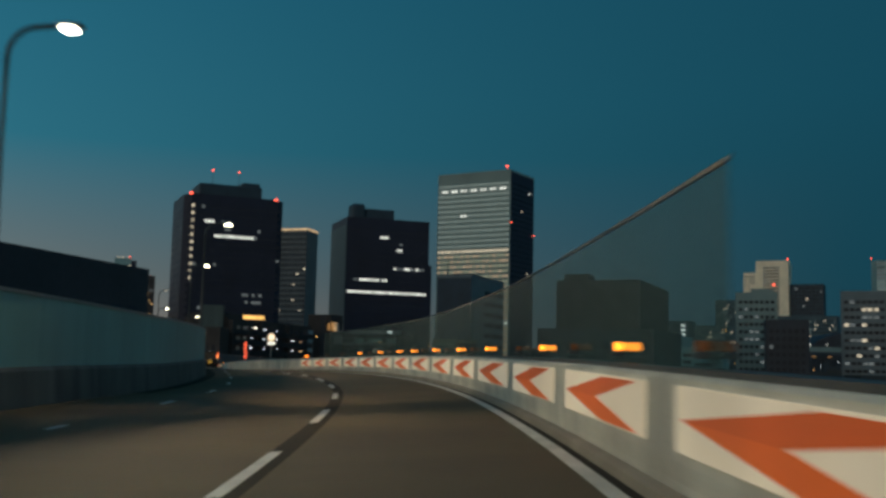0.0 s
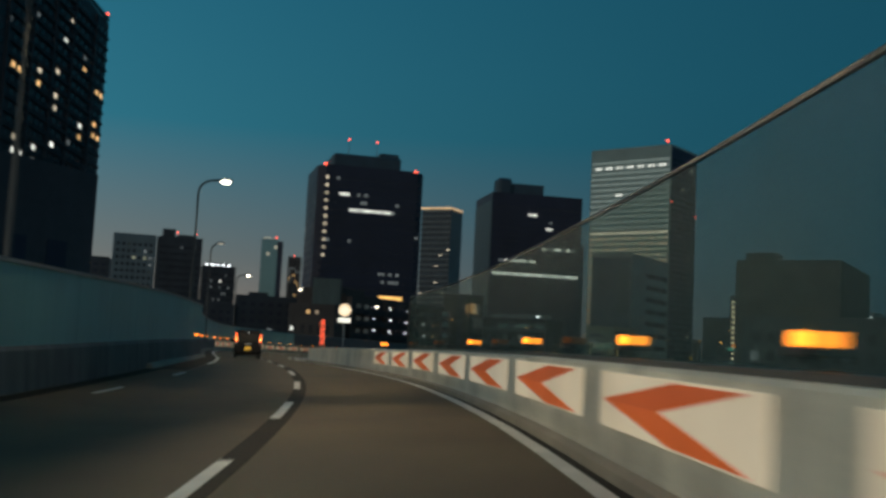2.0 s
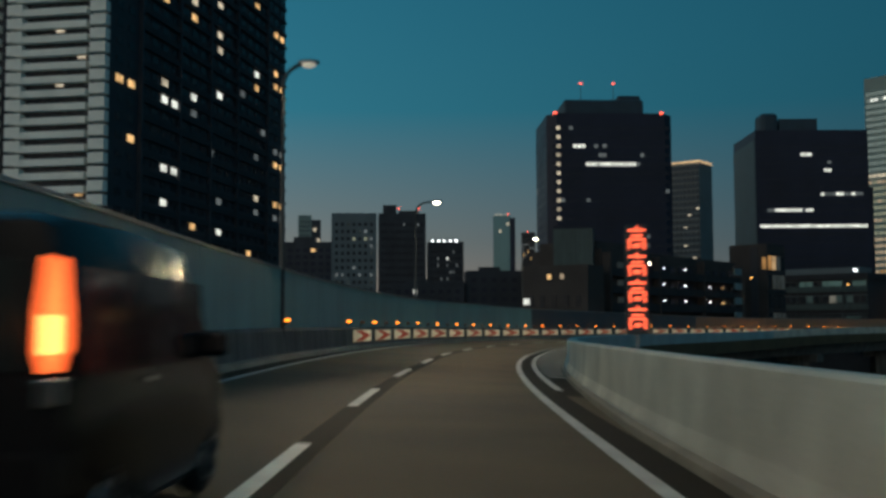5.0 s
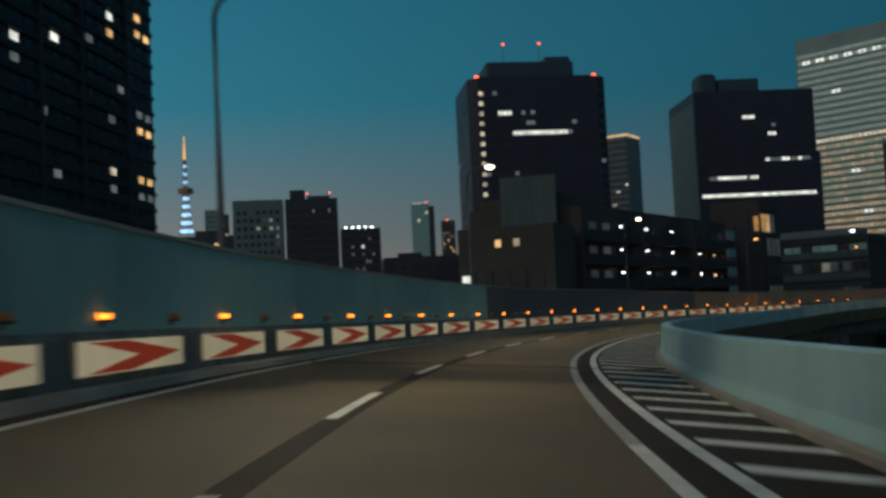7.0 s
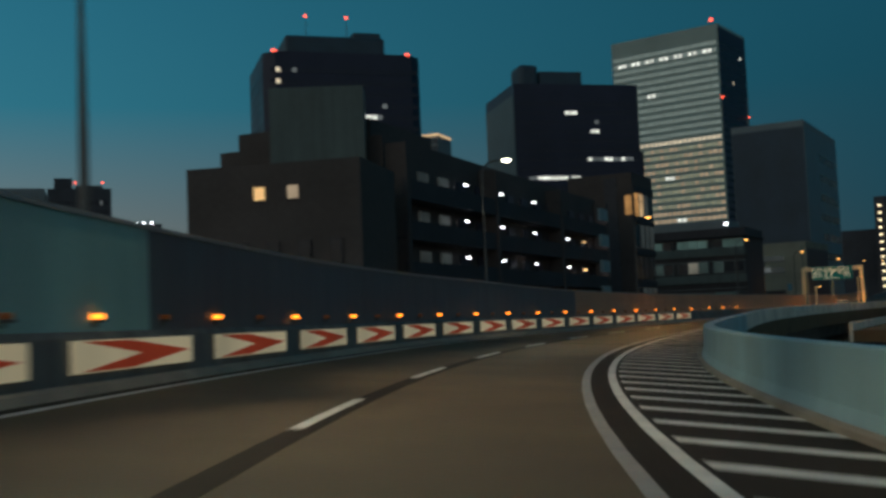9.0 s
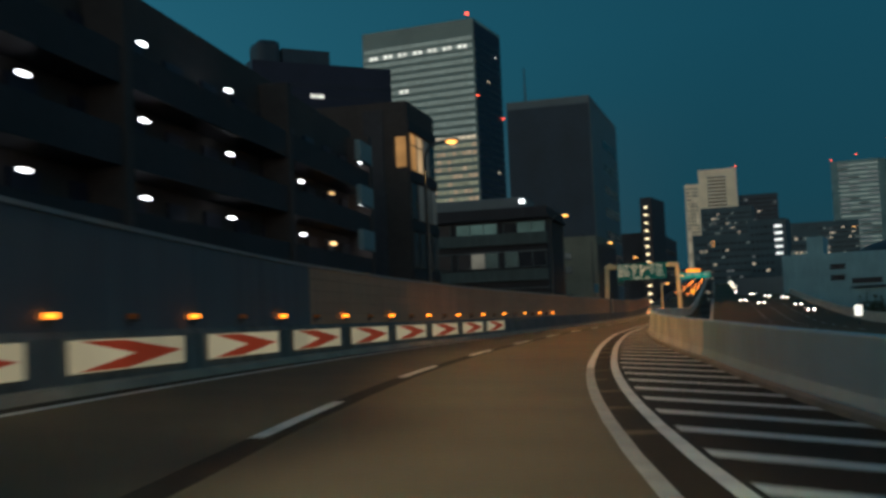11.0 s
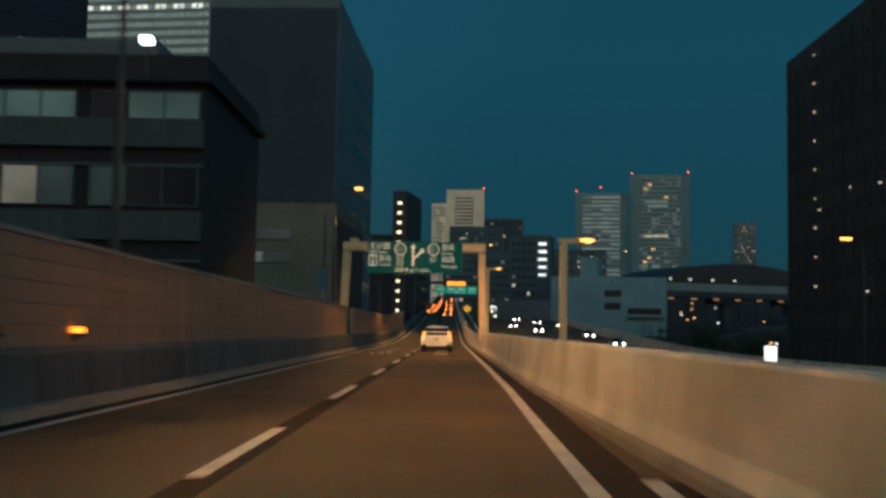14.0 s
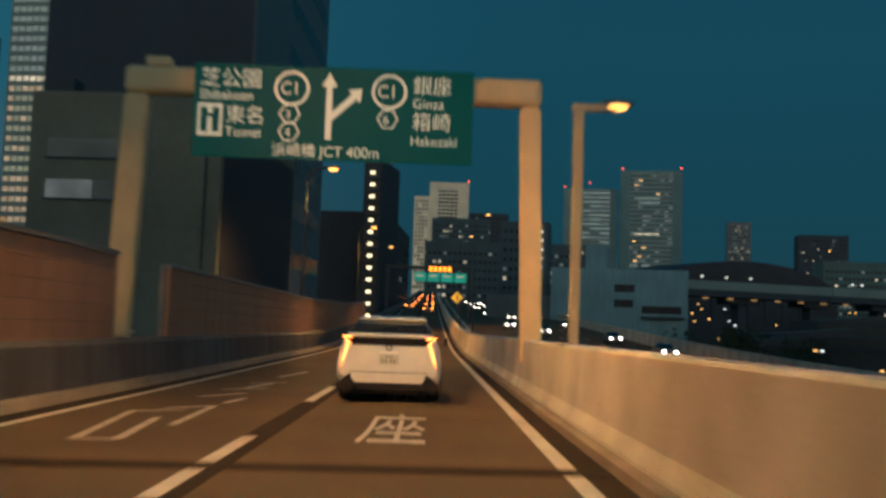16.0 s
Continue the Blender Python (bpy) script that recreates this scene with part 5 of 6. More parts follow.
part("post", leg([(-6.64, 0.0), (-6.14, 0.0), (-5.92, 5.84), (-6.40, 5.84)], 0.22), CREAM, g)
part("post", leg([(1.82, 0.6), (2.26, 0.6), (2.10, 5.84), (1.68, 5.84)], 0.2), CREAM, g)
part("beam", boxes(((-6.42, -0.24, 5.85), (2.12, 0.24, 6.42)), bevel=0.12), CREAM, g)
part("flange", boxes(((-6.66, -0.26, 0.95), (-6.06, 0.26, 1.01))), CREAM, g)
part("beam_cap", boxes(((-6.0, -0.2, 6.42), (-5.5, 0.2, 6.62)), bevel=0.03), CREAM, g)
# sign face and letters are given a glow in place of headlights thrown back
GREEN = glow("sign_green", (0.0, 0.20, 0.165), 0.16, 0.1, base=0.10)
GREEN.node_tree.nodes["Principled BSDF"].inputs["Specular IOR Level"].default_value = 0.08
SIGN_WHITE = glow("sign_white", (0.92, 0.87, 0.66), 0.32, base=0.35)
sg = thing("direction_sign", "large green expressway direction sign with white lettering and arrows", "sign", on(GS, -4.95, 4.62) @ pose(0, -0.36, 0))
SW, SH = 5.65, 1.9
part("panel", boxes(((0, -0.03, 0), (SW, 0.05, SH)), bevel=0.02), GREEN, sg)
part("back_frame", boxes(((0.3, 0.05, 0.3), (0.4, 0.12, 1.7)), ((2.8, 0.05, 0.3), (2.9, 0.12, 1.7)), ((5.2, 0.05, 0.3), (5.3, 0.12, 1.7))), STEEL, sg)


def text(parent, body, x, z, size, material, y=-0.036, name="lettering", squeeze=1.0, m=None, bold=0.0):
    cu = bpy.data.curves.new(name, "FONT")
    cu.body, cu.size, cu.extrude, cu.offset = body, size, 0.002, bold
    ob = bpy.data.objects.new(name, cu)
    scene.collection.objects.link(ob)
    bpy.context.view_layer.update()
    me = bpy.data.meshes.new_from_object(ob.evaluated_get(bpy.context.evaluated_depsgraph_get()))
    bpy.data.objects.remove(ob)
    me.materials.clear()
    me.materials.append(material)
    o = new(name, me)
    o.parent = parent
    o.matrix_local = (m if m is not None else pose(x, y, z, 90)) @ Matrix.Diagonal((squeeze, 1, 1, 1))
    return o


for body, x, z, size, k in (("芝公園", 0.12, 1.46, 0.42, 1.0), ("Shibakoen", 0.12, 1.17, 0.28, 0.95), ("東名", 0.66, 0.72, 0.40, 1.0), ("Tomei", 0.66, 0.42, 0.28, 1.0),
                            ("C1", 1.74, 1.32, 0.36, 0.95), ("3", 1.86, 0.83, 0.24, 1.0), ("4", 1.86, 0.46, 0.24, 1.0), ("C1", 3.70, 1.32, 0.36, 0.95), ("6", 3.83, 0.78, 0.26, 1.0),
                            ("銀座", 4.42, 1.44, 0.40, 1.0), ("Ginza", 4.42, 1.12, 0.28, 1.0), ("箱崎", 4.42, 0.70, 0.40, 1.0), ("Hakozaki", 4.40, 0.36, 0.27, 0.95),
                            ("浜崎橋 JCT 400m", 1.62, 0.07, 0.30, 0.98)):
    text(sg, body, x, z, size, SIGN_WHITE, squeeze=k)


def ring(cx, cz, r, w, n=28, y=-0.034):
    bm = bmesh.new()
    a = [bm.verts.new((cx + (r - w) * math.cos(2 * math.pi * k / n), y, cz + (r - w) * math.sin(2 * math.pi * k / n))) for k in range(n)]
    b = [bm.verts.new((cx + r * math.cos(2 * math.pi * k / n), y, cz + r * math.sin(2 * math.pi * k / n))) for k in range(n)]
    for k in range(n):
        bm.faces.new((a[k], a[(k + 1) % n], b[(k + 1) % n], b[k]))
    return bm


part("route_ring", ring(1.98, 1.44, 0.36, 0.06), SIGN_WHITE, sg, "white route ring")
part("route_ring", ring(3.95, 1.44, 0.36, 0.06), SIGN_WHITE, sg, "white route ring")
for x, z in ((1.95, 0.92), (1.95, 0.55), (3.93, 0.88)):
    part("route_shield", ring(x, z, 0.22, 0.035, 6), SIGN_WHITE, sg, "white route shield outline")
bm = bmesh.new()
box(bm, (2.68, -0.042, 0.42), (2.80, -0.031, 1.55))
bm2 = [(2.58, 1.50), (2.74, 1.78), (2.90, 1.50)]
f = [bm.verts.new((x, -0.040, z)) for x, z in bm2]
bm.faces.new(f)
part("arrow", bm, SIGN_WHITE, sg, "white straight arrow")
bm = bmesh.new()
for q in ([(2.80, 0.80), (2.80, 0.98), (3.20, 1.36), (3.29, 1.26)], [(3.12, 1.44), (3.40, 1.48), (3.36, 1.18)]):
    bm.faces.new([bm.verts.new((x, -0.040, z)) for x, z in q])
part("arrow", bm, SIGN_WHITE, sg, "white branching arrow")
part("pictogram", boxes(((0.10, -0.037, 0.42), (0.60, -0.031, 1.08))), SIGN_WHITE, sg, "white expressway pictogram plate")
part("pictogram_mark", boxes(((0.16, -0.043, 0.50), (0.30, -0.034, 1.0)), ((0.40, -0.043, 0.50), (0.54, -0.034, 1.0)), ((0.16, -0.043, 0.80), (0.54, -0.034, 0.88))), GREEN, sg)

# ---- vehicles ----
WHITE_PAINT = mat("white_car_paint", (0.80, 0.80, 0.79), 0.28, spread=0.05, scale=2, bump=0.0)
BLACK_PAINT = mat("black_car_paint", (0.006, 0.006, 0.008), 0.18, spread=0.2, scale=2, bump=0.0, spec=0.3)
GREY_PAINT = mat("grey_car_paint", (0.16, 0.16, 0.17), 0.35, 0.3, spread=0.1, scale=2, bump=0.0)
CAR_GLASS = mat("tinted_car_glass", (0.010, 0.012, 0.014), 0.08, spread=0.2, bump=0.0)
TRIM = mat("black_plastic", (0.015, 0.015, 0.015), 0.6, spread=0.2, fine=60)
TYRE = mat("tyre_rubber", (0.02, 0.02, 0.02), 0.85, spread=0.2, fine=60)
RIM = mat("alloy_rim", (0.35, 0.35, 0.36), 0.35, 0.8, spread=0.1)
TAIL = glow("tail_lamp_glow", (1.0, 0.22, 0.03), 3.2)
TAIL_CORE = glow("tail_lamp_core", (1.0, 0.50, 0.12), 4.5)
RED_TAIL = glow("red_lamp_glow", (1.0, 0.14, 0.03), 2.6)
HEAD = glow("head_lamp_glow", (1.0, 0.92, 0.76), 16.0)
QUEUE_TAIL = glow("queue_lamp_glow", (1.0, 0.22, 0.03), 9.0)
PLATE = mat("plate_white", (0.60, 0.61, 0.56), 0.5, spread=0.05)
# plain plate given a glow of its own to brighten it
PLATE_Y = glow("plate_yellow", (0.95, 0.50, 0.05), 0.55)
PLATE_INK = mat("plate_ink", (0.30, 0.33, 0.30), 0.6, spread=0.1)
CHROME = mat("chrome", (0.6, 0.6, 0.6), 0.15, 1.0, spread=0.05, bump=0.0)


def loft(sections, cap=True):
    """A hull through mirrored half-sections: (y, [(half width, z), ...]) from the bottom up."""
    bm = bmesh.new()
    rings = []
    for y, half_ in sections:
        rings.append([bm.verts.new((x, y, z)) for x, z in half_] + [bm.verts.new((-x, y, z)) for x, z in reversed(half_)])
    n = len(rings[0])
    for a, b in zip(rings, rings[1:]):
        for k in range(n):
            bm.faces.new((a[k], a[(k + 1) % n], b[(k + 1) % n], b[k]))
    if cap:
        bm.faces.new(rings[0][::-1])
        bm.faces.new(rings[-1])
    bmesh.ops.recalc_face_normals(bm, faces=bm.faces)
    return bm


def wheel(t, x, y, r=0.31, w=0.20):
    bm = bmesh.new()
    bmesh.ops.create_cone(bm, cap_ends=True, segments=24, radius1=r, radius2=r, depth=w, matrix=pose(x, y, r, 0, 90, 0))
    bmesh.ops.bevel(bm, geom=[e for e in bm.edges if len(e.link_faces) == 2 and any(len(f.verts) > 4 for f in e.link_faces)], offset=0.03, segments=2, affect="EDGES")
    ty = smooth(part("tyre", bm, TYRE, t))
    sg = 1 if x > 0 else -1
    bm = bmesh.new()
    bmesh.ops.create_cone(bm, cap_ends=True, segments=20, radius1=r * 0.66, radius2=r * 0.62, depth=0.03, matrix=pose(x + sg * w * 0.5, y, r, 0, 90 * sg, 0))
    part("rim", bm, RIM, ty, "alloy rim")
    bm = bmesh.new()
    for k in range(5):
        box(bm, (-0.03, -0.012, 0), (0.03, 0.012, r * 0.6), m=pose(x + sg * (w * 0.5 + 0.02), y, r, 72 * k, 0, 0) @ pose(0, 0, 0, 0, 0, 90))
    part("spokes", bm, TRIM, ty)
    return ty


def hatchback(m):
    t = thing("hatchback_car", "white hatchback with glowing zigzag tail lamps on the lane", "car", m)
    body = loft([(0.0, [(0.66, 0.38), (0.80, 0.47), (0.79, 0.62), (0.74, 0.80), (0.70, 0.955)]),
                 (0.08, [(0.78, 0.34), (0.86, 0.46), (0.855, 0.62), (0.81, 0.85), (0.75, 1.03)]),
                 (0.28, [(0.82, 0.30), (0.88, 0.46), (0.88, 0.66), (0.84, 0.90), (0.76, 1.07)]),
                 (0.75, [(0.84, 0.24), (0.88, 0.44), (0.88, 0.68), (0.85, 0.92), (0.77, 1.06)]),
                 (1.5, [(0.85, 0.20), (0.87, 0.40), (0.88, 0.66), (0.85, 0.88), (0.80, 1.00)]),
                 (2.8, [(0.85, 0.20), (0.87, 0.40), (0.88, 0.64), (0.85, 0.86), (0.79, 0.96)]),
                 (3.5, [(0.84, 0.20), (0.87, 0.40), (0.87, 0.62), (0.82, 0.80), (0.70, 0.90)]),
                 (4.1, [(0.80, 0.22), (0.83, 0.38), (0.82, 0.54), (0.75, 0.70), (0.60, 0.79)]),
                 (4.54, [(0.55, 0.26), (0.60, 0.36), (0.60, 0.46), (0.52, 0.56), (0.40, 0.62)])])
    b = smooth(part("body", body, WHITE_PAINT, t), 35)
    part("cabin_glass", loft([(0.12, [(0.73, 1.04), (0.70, 1.10), (0.66, 1.13)]), (0.42, [(0.755, 1.05), (0.70, 1.20), (0.60, 1.31)]),
                              (0.80, [(0.765, 1.04), (0.68, 1.25), (0.56, 1.395)]), (1.6, [(0.785, 0.99), (0.69, 1.25), (0.55, 1.435)]),
                              (2.3, [(0.78, 0.96), (0.69, 1.22), (0.56, 1.42)]), (3.25, [(0.74, 0.90), (0.70, 0.94), (0.62, 0.97)])]), CAR_GLASS, t, "dark tinted cabin glass")
    smooth(part("roof", loft([(0.66, [(0.56, 1.385), (0.54, 1.40), (0.30, 1.412)]), (0.80, [(0.59, 1.39), (0.56, 1.415), (0.30, 1.435)]), (1.6, [(0.60, 1.42), (0.57, 1.45), (0.30, 1.465)]),
                              (2.3, [(0.61, 1.39), (0.58, 1.425), (0.30, 1.44)])]), WHITE_PAINT, t), 50)
    part("spoiler", loft([(0.02, [(0.66, 1.095), (0.68, 1.115), (0.60, 1.125)]), (0.20, [(0.72, 1.12), (0.73, 1.15), (0.62, 1.165)])]), WHITE_PAINT, t, "thin white spoiler bar")
    part("rear_window", loft([(-0.012, [(0.60, 0.965), (0.64, 0.99), (0.665, 1.085)]), (0.05, [(0.62, 0.965), (0.66, 0.99), (0.69, 1.095)])]), CAR_GLASS, t, "lower dark rear window")
    part("tailgate_seam", boxes(((-0.66, -0.010, 0.50), (0.66, 0.02, 0.515))), TRIM, t)
    part("bumper", loft([(-0.05, [(0.54, 0.335), (0.58, 0.38), (0.62, 0.50)]), (0.06, [(0.70, 0.36), (0.84, 0.42), (0.84, 0.52)])]), WHITE_PAINT, t)
    part("diffuser", loft([(-0.02, [(0.50, 0.22), (0.56, 0.27), (0.55, 0.33)]), (0.20, [(0.56, 0.20), (0.60, 0.24), (0.60, 0.345)])]), TRIM, t, "black lower bumper insert")
    for sx in (1, -1):
        bm = bmesh.new()
        vs = [(sx * 0.56, -0.045, 0.33), (sx * 0.60, -0.045, 0.48), (sx * 0.66, -0.04, 0.47), (sx * 0.86, -0.005, 0.30), (sx * 0.86, -0.005, 0.22), (sx * 0.58, -0.04, 0.22)]
        f = bm.faces.new([bm.verts.new(v) for v in vs])
        r = bmesh.ops.extrude_face_region(bm, geom=[f])
        bmesh.ops.translate(bm, vec=(0, 0.12, 0), verts=[v for v in r["geom"] if isinstance(v, bmesh.types.BMVert)])
        bmesh.ops.recalc_face_normals(bm, faces=bm.faces)
        part("corner_vent", bm, TRIM, t, "black corner vent")
        lamp = smooth(part("tail_lamp", tube(bmesh.new(), [(sx * 0.62, -0.015, 1.075), (sx * 0.78, 0.02, 1.10), (sx * 0.66, -0.005, 0.98), (sx * 0.70, 0.0, 0.93), (sx * 0.79, 0.01, 0.60)], [0.022, 0.026, 0.028, 0.028, 0.014], 8), TAIL, t, "glowing orange-red tail lamp"))
        part("lamp_core", tube(bmesh.new(), [(sx * 0.65, -0.04, 1.078), (sx * 0.775, -0.008, 1.098), (sx * 0.665, -0.034, 0.98), (sx * 0.70, -0.028, 0.93), (sx * 0.775, -0.012, 0.68)], 0.010, 6), TAIL_CORE, lamp)
        smooth(part("mirror", loft([(2.55, [(0.03, 0.0), (0.05, 0.08), (0.03, 0.15)]), (2.72, [(0.02, 0.02), (0.03, 0.08), (0.02, 0.13)])]), TRIM, t)).matrix_local = pose(sx * 0.97, 0, 0.94)
        part("reflector", boxes(((sx * 0.70 - 0.04, -0.02, 0.40), (sx * 0.70 + 0.04, 0.02, 0.43))), mat("red_reflector", (0.3, 0.02, 0.01), 0.3) if sx > 0 else bpy.data.materials["red_reflector"], t)
        part("exhaust", rod(bmesh.new(), (sx * 0.34 - 0.12, 0.02, 0.27), (sx * 0.34 + 0.14, 0.02, 0.26), 0.03), CHROME, t, "dull silver under-bumper pipe")
    part("badge", ring(0, 0.925, 0.055, 0.022, 18, -0.02), TRIM, t)
    p = part("number_plate", boxes(((-0.165, -0.018, 0.64), (0.165, 0.01, 0.805)), bevel=0.006), PLATE, t, "white plate with illegible characters")
    for k, x in enumerate((-0.12, -0.06, 0.02, 0.08)):
        part("character_bar", boxes(((x, -0.023, 0.665), (x + 0.035, -0.015, 0.735))), PLATE_INK, p)
    part("character_bar", boxes(((-0.07, -0.023, 0.76), (0.07, -0.015, 0.785))), PLATE_INK, p)
    part("plate_lamp", boxes(((-0.15, -0.02, 0.835), (0.15, 0.0, 0.85))), glow("plate_light", (1, 0.95, 0.85), 0.35), t, "small plate lamp")
    part("high_brake_lamp", boxes(((-0.12, 0.30, 1.29), (0.12, 0.33, 1.30))), TRIM, t)
    part("underbody", boxes(((-0.78, 0.2, 0.14), (0.78, 4.3, 0.24))), TRIM, t)
    for x in (0.76, -0.76):
        for y in (0.92, 3.62):
            wheel(t, x, y)
    return t


def kei_van(m):
    t = thing("black_van", "tall black box van with red tail lamps and a yellow plate", "van", m)
    hull = [(0.0, [(0.72, 0.32), (0.78, 0.45), (0.78, 0.90), (0.74, 1.45), (0.68, 1.66), (0.60, 1.69)]),
            (0.10, [(0.76, 0.28), (0.81, 0.45), (0.81, 0.92), (0.77, 1.48), (0.70, 1.70), (0.60, 1.735)]),
            (1.2, [(0.78, 0.22), (0.81, 0.45), (0.81, 0.92), (0.77, 1.50), (0.70, 1.73), (0.60, 1.76)]),
            (2.4, [(0.78, 0.22), (0.81, 0.45), (0.81, 0.92), (0.77, 1.48), (0.70, 1.70), (0.60, 1.73)]),
            (2.85, [(0.78, 0.22), (0.81, 0.45), (0.81, 0.90), (0.76, 1.20), (0.70, 1.32), (0.60, 1.36)]),
            (3.25, [(0.77, 0.24), (0.80, 0.45), (0.79, 0.80), (0.74, 0.96), (0.68, 1.00), (0.55, 1.02)]),
            (3.42, [(0.66, 0.28), (0.70, 0.42), (0.69, 0.70), (0.62, 0.82), (0.56, 0.86), (0.45, 0.88)])]
    smooth(part("body", loft(hull), BLACK_PAINT, t), 35)
    part("rear_window", loft([(-0.02, [(0.60, 0.98), (0.62, 1.02), (0.58, 1.50)]), (0.05, [(0.62, 0.98), (0.64, 1.02), (0.60, 1.52)])]), CAR_GLASS, t, "dark rear window")
    for sx in (1, -1):
        for y0, y1 in ((0.25, 1.05), (1.12, 1.98), (2.05, 2.6)):
            bm = bmesh.new()
            vs = [bm.verts.new((sx * a, y, z)) for a, y, z in ((0.822, y0, 0.96), (0.822, y1, 0.96), (0.782, y1, 1.48), (0.782, y0, 1.48))]
            f = bm.faces.new(vs)
            r = bmesh.ops.extrude_face_region(bm, geom=[f])
            bmesh.ops.translate(bm, vec=(-sx * 0.03, 0, 0), verts=[v for v in r["geom"] if isinstance(v, bmesh.types.BMVert)])
            bmesh.ops.recalc_face_normals(bm, faces=bm.faces)
            part("side_window", bm, CAR_GLASS, t)
        lamp = smooth(part("tail_lamp", loft([(-0.025, [(0.03, 0.98), (0.055, 1.08), (0.05, 1.25), (0.02, 1.50)]), (0.05, [(0.03, 0.97), (0.06, 1.08), (0.055, 1.25), (0.03, 1.52)])]), RED_TAIL, t, "glowing red tail lamp"))
        lamp.matrix_local = pose(sx * 0.72, 0, 0)
        part("lamp_core", boxes(((sx * 0.72 - 0.025, -0.035, 1.06), (sx * 0.72 + 0.025, -0.01, 1.24)), bevel=0.008), TAIL_CORE, lamp, "bright lamp core").matrix_local = pose(-sx * 0.72, 0, 0)
        part("reverse_lamp", boxes(((sx * 0.72 - 0.05, -0.03, 0.82), (sx * 0.72 + 0.05, 0.03, 0.95)), bevel=0.01), CHROME, t)
        part("door_handle", boxes(((sx * 0.82 - 0.02, 1.15, 0.88), (sx * 0.82 + 0.02, 1.30, 0.91))), CHROME, t)
        part("mirror", boxes(((sx * 0.90 - 0.09, 2.50, 0.98), (sx * 0.90 + 0.09, 2.64, 1.16)), bevel=0.04), BLACK_PAINT, t)
    part("bumper", loft([(-0.05, [(0.66, 0.34), (0.74, 0.42), (0.72, 0.60)]), (0.08, [(0.74, 0.32), (0.825, 0.42), (0.82, 0.62)])]), BLACK_PAINT, t)
    p = part("number_plate", boxes(((-0.18, -0.075, 0.50), (0.16, -0.04, 0.70)), bevel=0.006), PLATE_Y, t, "yellow plate with illegible characters")
    for x in (-0.13, -0.06, 0.02, 0.09):
        part("character_bar", boxes(((x, -0.08, 0.53), (x + 0.04, -0.072, 0.61))), TRIM, p)
    part("garnish", boxes(((-0.22, -0.03, 0.84), (0.24, 0.0, 0.90)), bevel=0.01), CHROME, t, "chrome tailgate garnish")
    part("wiper", rod(bmesh.new(), (0.0, -0.035, 1.02), (0.30, -0.03, 1.06), 0.01), TRIM, t)
    part("high_brake_lamp", boxes(((-0.07, -0.02, 1.57), (0.07, 0.01, 1.60))), LIT_COOL, t, "small high lamp")
    part("underbody", boxes(((-0.7, 0.2, 0.14), (0.7, 3.2, 0.24))), TRIM, t)
    for x in (0.70, -0.70):
        for y in (0.62, 2.85):
            wheel(t, x, y, 0.29, 0.17)
    return t


hatchback(on(353.9, -0.68, 0.0))
kei_van(on(109.9, -2.55, 0.0))

car0 = None


def small_car(m, group):
    """A plain saloon of the far traffic."""
    global car0
    if car0 is None:
        t = thing("saloon_car", "far grey saloon car with lit lamps in traffic", "car", m, group)
        smooth(part("body", loft([(0.0, [(0.70, 0.3), (0.82, 0.5), (0.78, 0.85), (0.70, 0.95)]), (0.2, [(0.80, 0.25), (0.87, 0.5), (0.84, 0.88), (0.74, 0.98)]),
                                  (4.1, [(0.80, 0.22), (0.87, 0.5), (0.82, 0.78), (0.70, 0.88)]), (4.45, [(0.60, 0.3), (0.70, 0.45), (0.66, 0.62), (0.5, 0.70)])]), GREY_PAINT, t), 35)
        smooth(part("cabin_glass", loft([(0.5, [(0.70, 0.95), (0.66, 1.0), (0.60, 1.02)]), (1.1, [(0.72, 0.94), (0.66, 1.25), (0.55, 1.40)]), (2.3, [(0.72, 0.94), (0.66, 1.25), (0.55, 1.42)]), (3.2, [(0.68, 0.88), (0.62, 0.93), (0.5, 0.95)])]), CAR_GLASS, t), 35)
        for sx in (1, -1):
            part("tail_lamp", boxes(((sx * 0.66 - 0.16, -0.04, 0.68), (sx * 0.66 + 0.16, 0.05, 0.88)), bevel=0.02), QUEUE_TAIL, t, "red tail lamp")
            part("head_lamp", boxes(((sx * 0.58 - 0.15, 4.36, 0.54), (sx * 0.58 + 0.15, 4.50, 0.74)), bevel=0.03), HEAD, t, "white head lamp")
            for y in (0.8, 3.5):
                wheel(t, sx * 0.76, y)
        car0 = t
        return t
    return tagged(copy_thing(car0, m), group=group)


for s, d in ((508, -0.5), (531, -4.1), (548, -0.4), (560, -4.0), (575, -0.3), (596, -3.8), (606, -0.4), (622, -4.1), (634, -0.5), (645, -4.0), (655, -0.4), (668, -3.9), (676, -0.4),
             (690, -4.0), (699, -0.5), (712, -4.1), (722, -0.3), (735, -3.9), (747, -0.4), (760, -4.0), (772, -0.4), (790, -3.9)):
    small_car(on(s, d, 0.0), "traffic ahead")


# ---- opposite carriageway ----
def at2(s, d, z=0.0):
    p = at(s, d, 0)
    p.z = rise(s) - 2.0 + z
    return p


def sweep2(bm, s0, s1, prof, step=6.0):
    n = int((s1 - s0) / step)
    rings = [[bm.verts.new(at2(s0 + (s1 - s0) * i / n, d, z)) for d, z in prof] for i in range(n + 1)]
    k = len(prof)
    for a, b in zip(rings, rings[1:]):
        for j in range(k):
            bm.faces.new((a[j], a[(j + 1) % k], b[(j + 1) % k], b[j]))
    bm.faces.new(rings[0])
    bm.faces.new(rings[-1][::-1])
    bmesh.ops.recalc_face_normals(bm, faces=bm.faces)
    return bm


